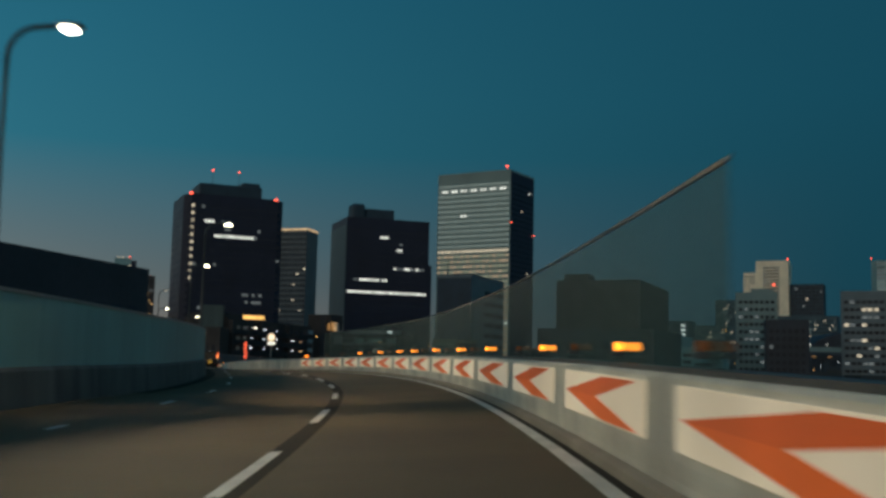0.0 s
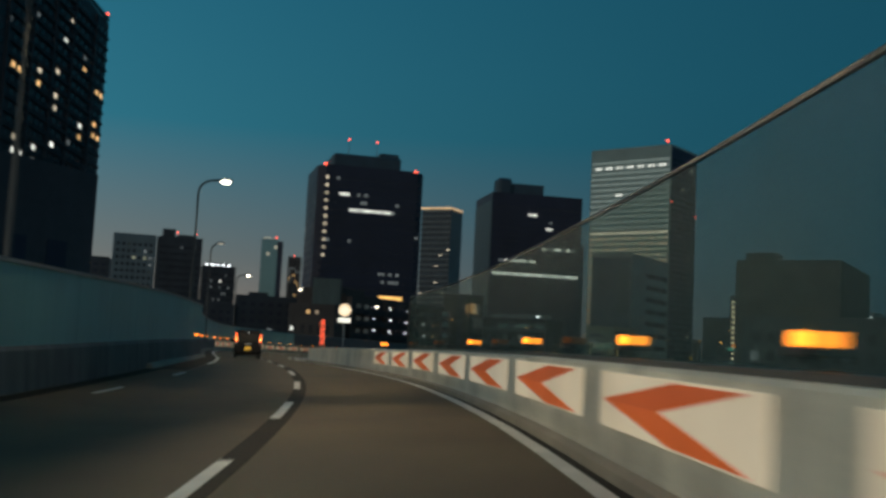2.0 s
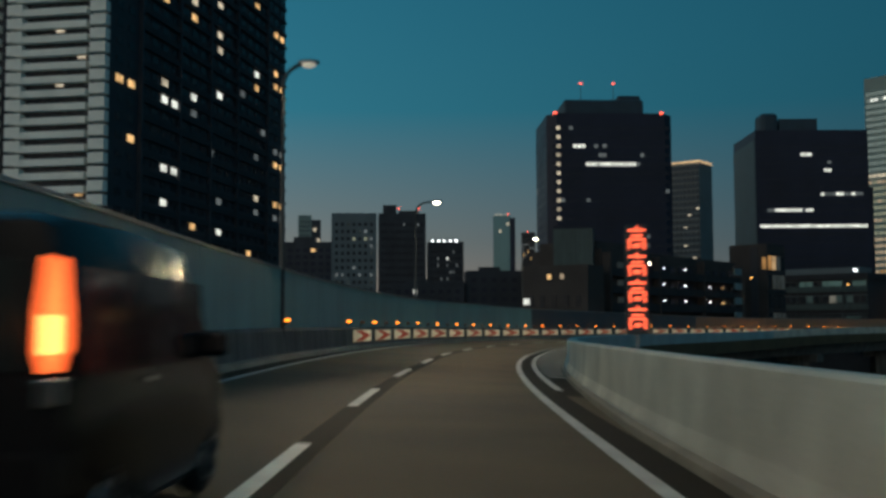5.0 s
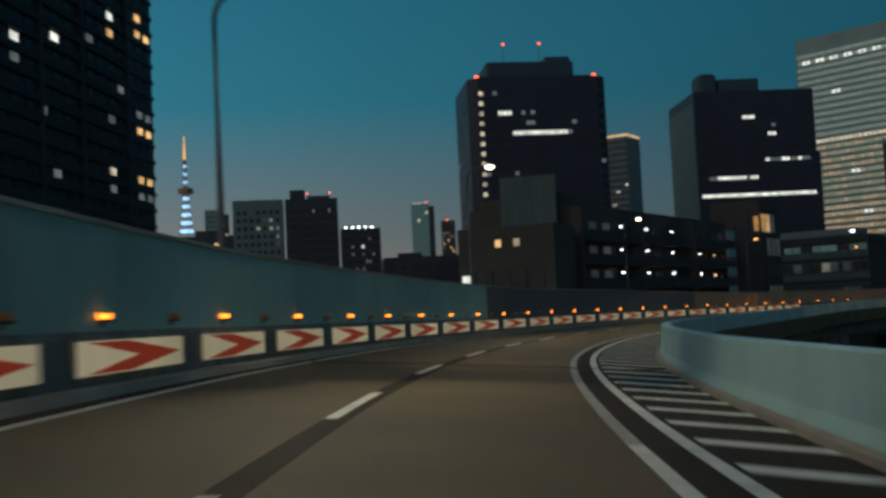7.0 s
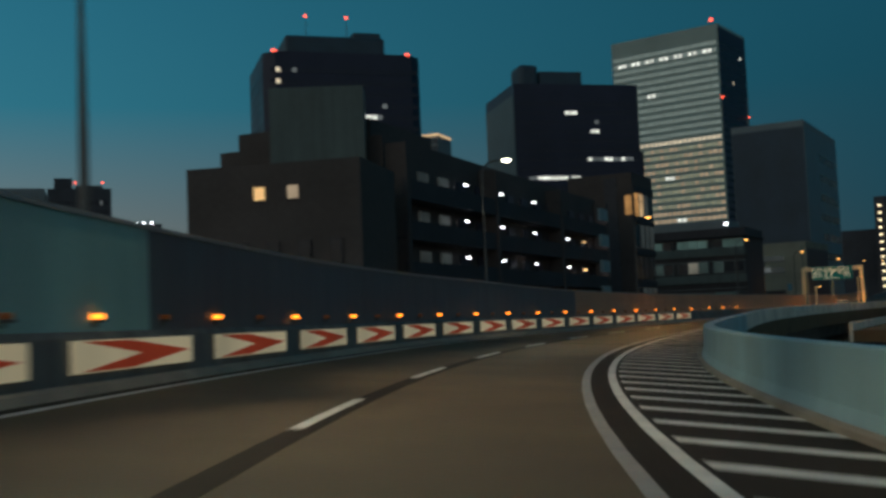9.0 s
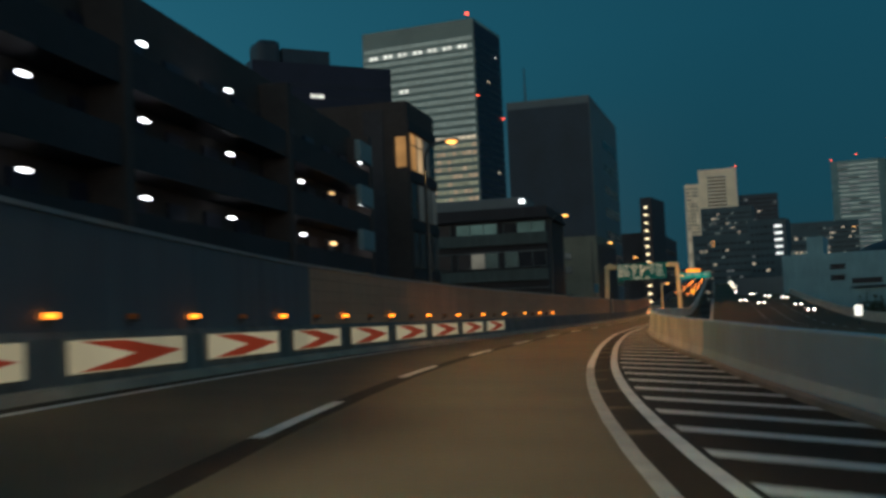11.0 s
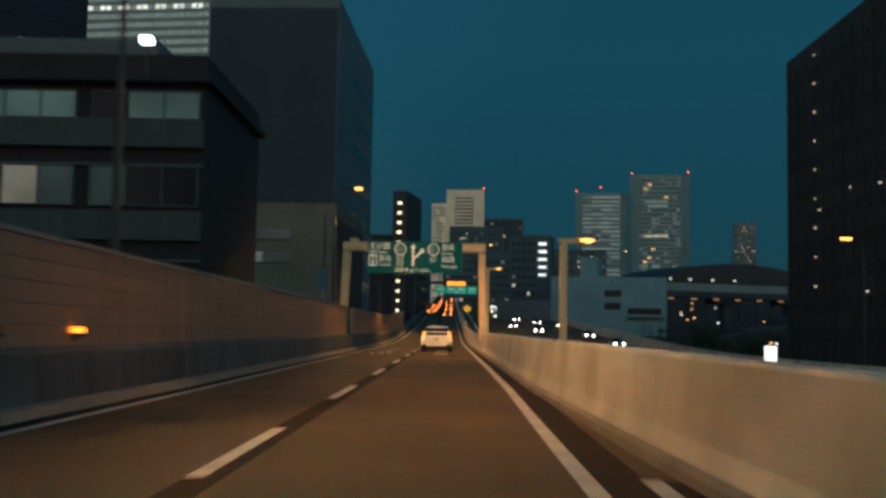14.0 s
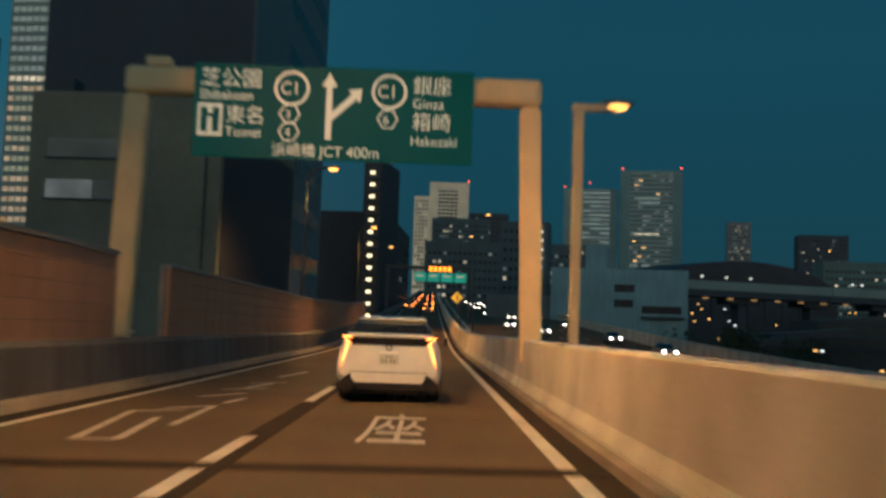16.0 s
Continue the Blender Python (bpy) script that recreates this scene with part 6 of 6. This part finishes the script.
opp = tagged(part("road_opposite", sweep2(bmesh.new(), 318, 880, [(5.2, 0), (27, 0), (27, -1.3), (5.2, -1.3)]), ASPHALT), "dark asphalt carriageway of oncoming traffic", "road", kind="structure")
part("parapet", sweep2(bmesh.new(), 318, 880, [(27, -1.3), (27.1, 1.4), (27.4, 1.4), (27.5, -1.3)]), CONCRETE, opp)
part("parapet", sweep2(bmesh.new(), 318, 880, [(4.8, -1.3), (4.8, 0.9), (5.2, 0.9), (5.2, -1.3)]), CONCRETE, opp)
for d in (14.1, 17.5, 20.9):
    for k in range(16):
        part("lane_dash", sweep2(bmesh.new(), 350 + 14 * k, 356 + 14 * k, [(d - 0.08, 0.008), (d + 0.08, 0.008), (d + 0.08, 0.004), (d - 0.08, 0.004)], 5.9), PAINT, opp)
for s, d in ((441, 22.6), (470, 22.5), (487, 15.7), (507, 12.4), (516, 22.6), (533, 19.1), (552, 15.9), (575, 12.3), (590, 15.8), 
             (618, 15.7), (633, 12.4), (650, 15.8), (668, 12.4), (690, 15.8), (712, 12.4), (740, 15.8), (770, 12.4)):
    small_car(Matrix.Translation(at2(s, d)) @ Matrix.Rotation(heading(s) + math.pi, 4, "Z"), "oncoming traffic")

street_lamp(455.0, 4.6, -2.0, 12.6, 1.4, SODIUM_LENS, SODIUM, 5000, "orange street lamps", "tall steel street lamp over the oncoming lanes", aim_across=8.0, aim_ahead=9.0, narrow=40.0, wide=46.0)
street_lamp(505.0, 4.6, -2.0, 12.6, 1.4, SODIUM_LENS, SODIUM, 5000, "orange street lamps", "tall steel street lamp over the oncoming lanes", aim_across=8.0, aim_ahead=9.0, narrow=40.0, wide=46.0)

# ---- signs beside the road ----
t = thing("lit_round_sign", "round white lit sign over a white plate on a post", "sign", on(105.7, foot_right(105.7) + 0.32, 1.05))
part("post", rod(bmesh.new(), (0, 0.05, 0), (0, 0.05, 2.5), 0.04), STEEL, t)
bm = bmesh.new()
bmesh.ops.create_cone(bm, cap_ends=True, segments=32, radius1=0.36, radius2=0.36, depth=0.06, matrix=pose(0, 0, 2.15, 90))
part("disc", bm, glow("disc_light", (1.0, 0.86, 0.60), 0.95, 0.2), t, "glowing cream disc")
part("rim_ring", ring(0, 2.15, 0.30, 0.05, 32, -0.035), glow("disc_ring", (0.90, 0.42, 0.20), 0.75), t, "thin reddish ring")
part("plate", boxes(((-0.36, -0.03, 1.44), (0.36, 0.03, 1.70)), bevel=0.01), glow("plate_lit", (1.0, 0.95, 0.80), 1.1), t, "glowing white plate")

t = thing("red_light_sign", "tall narrow sign of glowing red illegible characters", "sign", on(124, foot_right(124) + 0.60, 1.0))
part("panel", boxes(((-0.20, 0, 0.25), (0.20, 0.08, 2.2)), bevel=0.01), DARK_STEEL, t)
part("post", rod(bmesh.new(), (0, 0.06, 0), (0, 0.06, 0.3), 0.04), STEEL, t)
REDLED = glow("red_led", (1.0, 0.12, 0.05), 2.2)
for k in range(4):
    z = 0.35 + 0.47 * k
    for lo, hi in (((-0.15, z + 0.32), (0.15, z + 0.36)), ((-0.02, z + 0.36), (0.02, z + 0.41)), ((-0.10, z + 0.22), (0.10, z + 0.26)), ((-0.15, z), (-0.11, z + 0.16)),
                   ((0.11, z), (0.15, z + 0.16)), ((-0.15, z + 0.161), (0.15, z + 0.195)), ((-0.06, z + 0.03), (0.06, z + 0.10))):
        part("character_bar", boxes(((lo[0], -0.012, lo[1]), (hi[0], 0.0, hi[1]))), REDLED, t)

t = thing("blue_sign", "small blue sign plate on a slim post by the sound wall", "sign", on(346.0, foot_left(346) - 0.42, 0.95))
part("post", rod(bmesh.new(), (0, 0.05, 0), (0, 0.05, 3.2), 0.04), STEEL, t)
part("plate", boxes(((-0.30, -0.02, 2.2), (0.22, 0.02, 3.15)), bevel=0.01), mat("blue_plate", (0.03, 0.16, 0.24), 0.4, spread=0.1), t, "blue plate")
t = thing("lit_sign_box", "white lit sign box on a tall pole below the road", "sign", pose(29.5, 347.2, -13))
part("pole", rod(bmesh.new(), (0, 0, 0), (0, 0, 12.4), 0.09), DARK_STEEL, t)
part("box", boxes(((-0.45, -0.15, 12.4), (0.45, 0.15, 13.7)), bevel=0.05), glow("sign_box_light", (1.0, 0.97, 0.85), 1.3), t, "glowing white box")
for x, y, z in ((35.0, 344.0, 8.3), (150.0, 560.0, 26.0), (238.0, 585.0, 30.0)):
    t = thing("street_lamp", "tall street lamp with an orange light below the road", "street lamp", pose(x, y, -13), "street lamps of the lower streets")
    part("pole", tube(bmesh.new(), [(0, 0, 0), (0, 0, z + 12.0), (-0.3, 0, z + 12.8), (-1.4, 0, z + 13)], 0.09), DARK_STEEL, t)
    part("lens", boxes(((-2.0, -0.18, z + 12.86), (-1.2, 0.18, z + 13.02)), bevel=0.05), SODIUM_LENS, t, "glowing orange lens")

t = thing("diamond_sign", "yellow diamond warning sign on a slim post by the parapet", "sign", on(425.0, foot_right(425) + 0.25, 1.0))
part("post", rod(bmesh.new(), (0, 0.05, 0), (0, 0.05, 1.9), 0.035), STEEL, t)
bm = bmesh.new()
bmesh.ops.create_cone(bm, cap_ends=True, segments=4, radius1=0.5, radius2=0.5, depth=0.03, matrix=pose(0, 0, 2.2, 90))
# the plate is no lamp; a glow is put in to brighten it
p = part("plate", bm, glow("diamond_yellow", (1.0, 0.56, 0.06), 0.5), t, "yellow diamond plate")
part("mark", boxes(((-0.05, -0.024, 2.0), (0.05, -0.016, 2.42)), bevel=0.002), TRIM, p, "black mark")

# second gantry down the road
t = thing("sign_gantry", "far gantry with green signs and an amber message board", "gantry", on(487, 0, 0))
part("post", boxes(((-6.6, -0.2, 0), (-6.2, 0.2, 7.2)), bevel=0.04), POLE_PAINT, t)
part("post", boxes(((5.0, -0.2, 0), (5.4, 0.2, 7.2)), bevel=0.04), POLE_PAINT, t)
part("beam", boxes(((-6.6, -0.2, 6.7), (5.4, 0.2, 7.2)), bevel=0.04), POLE_PAINT, t)
# green panels are made to glow like those of the nearer sign
FAR_GREEN = glow("far_sign_green", (0.02, 0.42, 0.30), 0.45, 0.3)
for x in (-2.6, -0.7, 1.2, 3.1):
    p = part("sign_panel", boxes(((x, -0.32, 5.0), (x + 1.7, -0.24, 6.3)), bevel=0.02), FAR_GREEN, t, "green sign panel")
    part("character_bar", boxes(((x + 0.3, -0.34, 5.7), (x + 1.3, -0.32, 5.95))), SIGN_WHITE, p)
p = part("message_board", boxes(((-0.7, -0.36, 6.36), (2.9, -0.21, 7.3)), bevel=0.03), DARK_STEEL, t, "dark message board")
for k in range(5):
    part("character_bar", boxes(((-0.5 + 0.66 * k, -0.39, 6.5), (-0.05 + 0.66 * k, -0.36, 7.15))), AMBER, p)

# painted lane words
text(road, "座", 0, 0, 1.0, PAINT, name="lane_word", m=on(348.0, -0.82, 0.011) @ Matrix.Diagonal((0.84, 4.2, 1, 1)))
text(road, "銀", 0, 0, 1.0, PAINT, name="lane_word", m=on(354.5, -0.80, 0.011) @ Matrix.Diagonal((0.80, 4.6, 1, 1)))


def stroke(s0, d0, s1, d1, w=0.11):
    """A painted bar from one place of the road to another."""
    a, b = at(s0, d0, 0.011), at(s1, d1, 0.011)
    u = (b - a).normalized()
    v = Vector((-u.y, u.x, 0)) * w / 2
    bm = bmesh.new()
    top = [bm.verts.new(p) for p in (a + v, b + v, b - v, a - v)]
    low = [bm.verts.new(q.co - Vector((0, 0, 0.004))) for q in top]
    bm.faces.new(top)
    for k in range(4):
        bm.faces.new((top[k], low[k], low[(k + 1) % 4], top[(k + 1) % 4]))
    part("painted_stroke", bm, PAINT_FADED, road)


for q in ((347.5, -3.75, 347.5, -3.29), (347.5, -3.75, 351.2, -4.15), (351.2, -4.15, 351.5, -3.49), (347.5, -3.29, 350.2, -3.55), (349.2, -3.12, 352.4, -3.25), (351.8, -3.85, 352.4, -3.25),
          (353.0, -3.22, 354.2, -3.10), (354.4, -3.9, 355.6, -3.3), (356.6, -3.95, 357.2, -3.2), (357.2, -3.6, 359.0, -3.35), (359.0, -3.8, 359.4, -3.1), (361.8, -3.6, 365.0, -3.30)):
    stroke(*q)

# low city between the towers
rnd2 = random.Random(11)
CITY = mat("far_city_wall", (0.055, 0.058, 0.060), 0.8, spread=0.5, scale=25, fine=0.8)


def clear_of_road(x, y, r):
    d = np.hypot(_px - x, _py - y)
    return float(d.min()) > r


bm = bmesh.new()
spots = []
for k in range(900):
    x, y = rnd2.uniform(-900, 1100), rnd2.uniform(150, 1900)
    w, dp, h = rnd2.uniform(10, 30), rnd2.uniform(10, 26), rnd2.uniform(7, 24) + (10 if y > 700 else 0)
    if not clear_of_road(x, y, 62 + max(w, dp)):
        continue
    if any(abs(x - a) < (w + c) / 2 and abs(y - b) < (dp + e) / 2 for a, b, c, e in spots):
        continue
    if y < 560 and h > 16:
        h = 16
    spots.append((x, y, w, dp))
    box(bm, (-w / 2, -dp / 2, -13), (w / 2, dp / 2, -13 + h), m=pose(x, y, 0, 0, 0, rnd2.uniform(-25, 25)))
tagged(part("low_city", bm, CITY), "dark low city blocks spread between the towers", "city blocks", kind="stuff")
bm = bmesh.new()
for a, b, c, e in spots:
    for k in range(2):
        if rnd2.random() < 0.5:
            box(bm, (-0.6, -0.1, -0.5), (0.6, 0.1, 0.5), m=pose(a + rnd2.uniform(-c, c) * 0.4, b - e * 0.55 - 4.0, rnd2.uniform(-8, 2)))
tagged(part("city_lights", bm, LIT_PALE), "scattered small lights of the low city", "lights", kind="stuff")

# dark skyline on the right of the far road
# the slate and hazed tones here imitate haze over dark blocks
for name, label, p0, p1, dp, top, m_, p in (
        ("apartment_tower", "far pale tower with glowing lower floors", (604, 1110), (621, 1099), 18, 106, GREY, 0.22),
        ("office_block", "far dark tower block among low roofs", (575, 985), (607, 965), 20, 84, SLATE, 0.12),
        ("apartment_tower", "far slim tower with a red lit top", (640, 915), (650, 907), 12, 96, GREY, 0.25),
        ("office_block", "low teal-grey block beyond the raised road", (330, 690), (372, 668), 20, 36, TEAL_GLASS, 0.14),
        ("office_block", "dark mid-rise block beside the far road", (142, 690), (190, 665), 24, 33, FAR_HAZED, 0.3),
        ("office_block", "dark mid-rise block over the far traffic", (232, 905), (262, 890), 24, 66, FAR_HAZED, 0.2),
        ("office_block", "grey low block at the end of the road", (262, 885), (318, 858), 24, 52, FAR_HAZED, 0.25),
        ("office_block", "dark block behind the slim stair tower", (63, 512), (86, 560), 18, 22, CHARCOAL, 0.04)):
    t = building(name, label, p0, p1, dp, top, m_)
    windows(t, "front", 1, t["w"] - 1, -6, top - 2, max(6, int(t["w"] / 1.9)), max(5, int((top + 6) / 3.2)), 0.55, 0.32, some(p, LIT_DIM, LIT_OFFICE, LIT_PALE))
    if "red" in label:
        beacon(t, 2, 1, top + 2, 0.9)
        beacon(t, t["w"] - 2, 1, top + 2, 0.9)


# raised road, arched hall, dark yards and trees across the lower town
t = thing("arched_hall", "long dark hall with a low curved roof beyond the raised road", "hall", pose(232, 672, -13, 0, 0, 2))
bm = bmesh.new()
prism(bm, [(0, 0)] + [(46 - 46 * math.cos(math.pi * k / 14), 33 + 13 * math.sin(math.pi * k / 14)) for k in range(15)] + [(92, 0)], 0, 40)
part("shell", bm, CHARCOAL, t)
for k in range(9):
    part("roof_rib", boxes(((8 + 9 * k, -0.6, 20), (8.8 + 9 * k, -0.02, 34))), MIDGREY, t)
part("eave_light", boxes(((10, -0.9, 31.2), (84, -0.65, 31.7))), LIT_DIM, t, "dim line of light under the eave")

t = thing("raised_road", "far raised road on piers with pale parapets", "road bridge", pose(150, 598, -13, 0, 0, -2))
part("deck", boxes(((0, 0, 27.5), (190, 14, 29.5))), MIDGREY, t)
part("parapet", boxes(((0, -0.4, 29.5), (190, -0.02, 32.2))), PALE, t, "pale parapet")
# glow boxes added under the deck to imitate its lit pier zone
for k in range(12):
    part("deck_lamp", boxes(((2 + 9 * k, -0.3, 26.6), (4.2 + 9 * k, -0.05, 27.1)), bevel=0.05), LIT_LOW_WARM, t, "dim warm glow added under the deck")
for k in range(7):
    part("pier", boxes(((8 + 28 * k, 5, 0), (11 + 28 * k, 9, 27.5)), ((4 + 28 * k, 3, 25.5), (15 + 28 * k, 11, 27.49))), MIDGREY, t)
for x in (38, 46, 55, 64, 104, 108, 120, 124, 131, 160, 163):
    part("road_lamp", boxes(((x, -0.7, 33.2), (x + 0.9, -0.45, 33.8)), bevel=0.1), LIT_COOL, t, "tiny white light")

for x, y, w, dp, h, turn in ((132, 500, 30, 18, 15.5, -28), (160, 520, 44, 20, 18, -25), (196, 545, 40, 22, 22, -22), (205, 500, 46, 24, 14, -30), (250, 560, 50, 30, 24, -25)):
    t = thing("yard_shed", "dark low shed roof in the yards below the road", "shed", pose(x, y, -13, 0, 0, turn), "sheds of the lower town")
    bm = bmesh.new()
    prism(bm, [(0, 0), (0, h - 2), (w * 0.5, h), (w, h - 2), (w, 0)], 0, dp)
    part("wall", bm, CITY, t)
    part("roof_edge", boxes(((-0.3, -0.5, h - 2.5), (w + 0.3, -0.02, h - 2.0))), MIDGREY, t)
    for k in range(2):
        x1 = rnd2.uniform(2, w - 2)
        part("yard_lamp", boxes(((x1, -0.4, h * 0.62), (x1 + 0.5, -0.1, h * 0.62 + 0.4)), bevel=0.08), LIT_COOL, t, "tiny white light")

LEAF = mat("dark_foliage", (0.035, 0.055, 0.030), 0.7, spread=0.4, scale=2, fine=3)
BARK = mat("bark", (0.06, 0.05, 0.04), 0.9, spread=0.3, scale=1, fine=8)


def tree(m, h, seed):
    r = random.Random(seed)
    t = thing("tree", "dark leafy street tree below the road", "tree", m, "trees of the lower town")
    bm = rod(bmesh.new(), (0, 0, 0), (0, 0, h * 0.55), h * 0.03, h * 0.018, 8)
    for k in range(6):
        a = k * 1.1
        rod(bm, (0, 0, h * (0.32 + 0.04 * k)), (h * 0.2 * math.cos(a), h * 0.2 * math.sin(a), h * (0.55 + 0.05 * k)), h * 0.012, h * 0.004, 6)
    part("trunk", bm, BARK, t)
    vs, fs = [], []
    for k in range(900):
        u, a, w = r.uniform(-1, 1), r.uniform(0, 6.283), r.random() ** 0.4
        rad = h * 0.30 * (0.75 + 0.35 * math.sin(3 * a + seed) * math.sin(2.3 * u + seed))
        c = Vector((rad * w * math.sqrt(1 - u * u) * math.cos(a), rad * w * math.sqrt(1 - u * u) * math.sin(a), h * 0.68 + rad * w * u * 1.15))
        q = Euler((r.uniform(0, 6), r.uniform(0, 6), r.uniform(0, 6))).to_matrix()
        e = r.uniform(0.22, 0.5) * h / 14
        n = len(vs)
        vs += [c + q @ Vector(p) for p in ((-e, 0, 0), (0, -e * 0.6, 0.1 * e), (e, 0, 0), (0, e * 0.6, 0.1 * e))]
        fs.append((n, n + 1, n + 2, n + 3))
    me = bpy.data.meshes.new("crown")
    me.from_pydata(vs, [], fs)
    me.materials.append(LEAF)
    o = new("crown", me)
    o.parent = t
    return t


for k, (x, y, h) in enumerate(((110, 484, 16), (117, 478, 18), (124, 486, 17), (131, 480, 15), (146, 492, 16))):
    tree(pose(x, y, -13, 0, 0, 50 * k), h, k + 3)


# small lamps on thin posts along the lower streets
bm, bm2, bm3 = bmesh.new(), bmesh.new(), bmesh.new()
for k in range(150):
    x, y = rnd2.uniform(95, 360), rnd2.uniform(470, 660)
    if not clear_of_road(x, y, 30):
        continue
    z = rnd2.uniform(4, 12) + (y - 470) * 0.09
    target = bm if rnd2.random() < 0.6 else bm2
    box(target, (x - 0.25, y - 0.25, -13 + z), (x + 0.25, y + 0.25, -12.6 + z))
    box(bm3, (x - 0.06, y + 0.26, -13), (x + 0.06, y + 0.38, -12.6 + z))
tagged(part("street_lights", bm, glow("street_amber", (1.0, 0.50, 0.14), 1.6), kind="stuff"), "small amber lamps along the lower streets", "street lights")
tagged(part("street_lights", bm2, glow("street_white", (0.85, 0.95, 1.0), 1.4), kind="stuff"), "small white lamps along the lower streets", "street lights")
tagged(part("lamp_posts", bm3, DARK_STEEL, kind="stuff"), "thin dark posts of the street lamps below", "lamp posts")
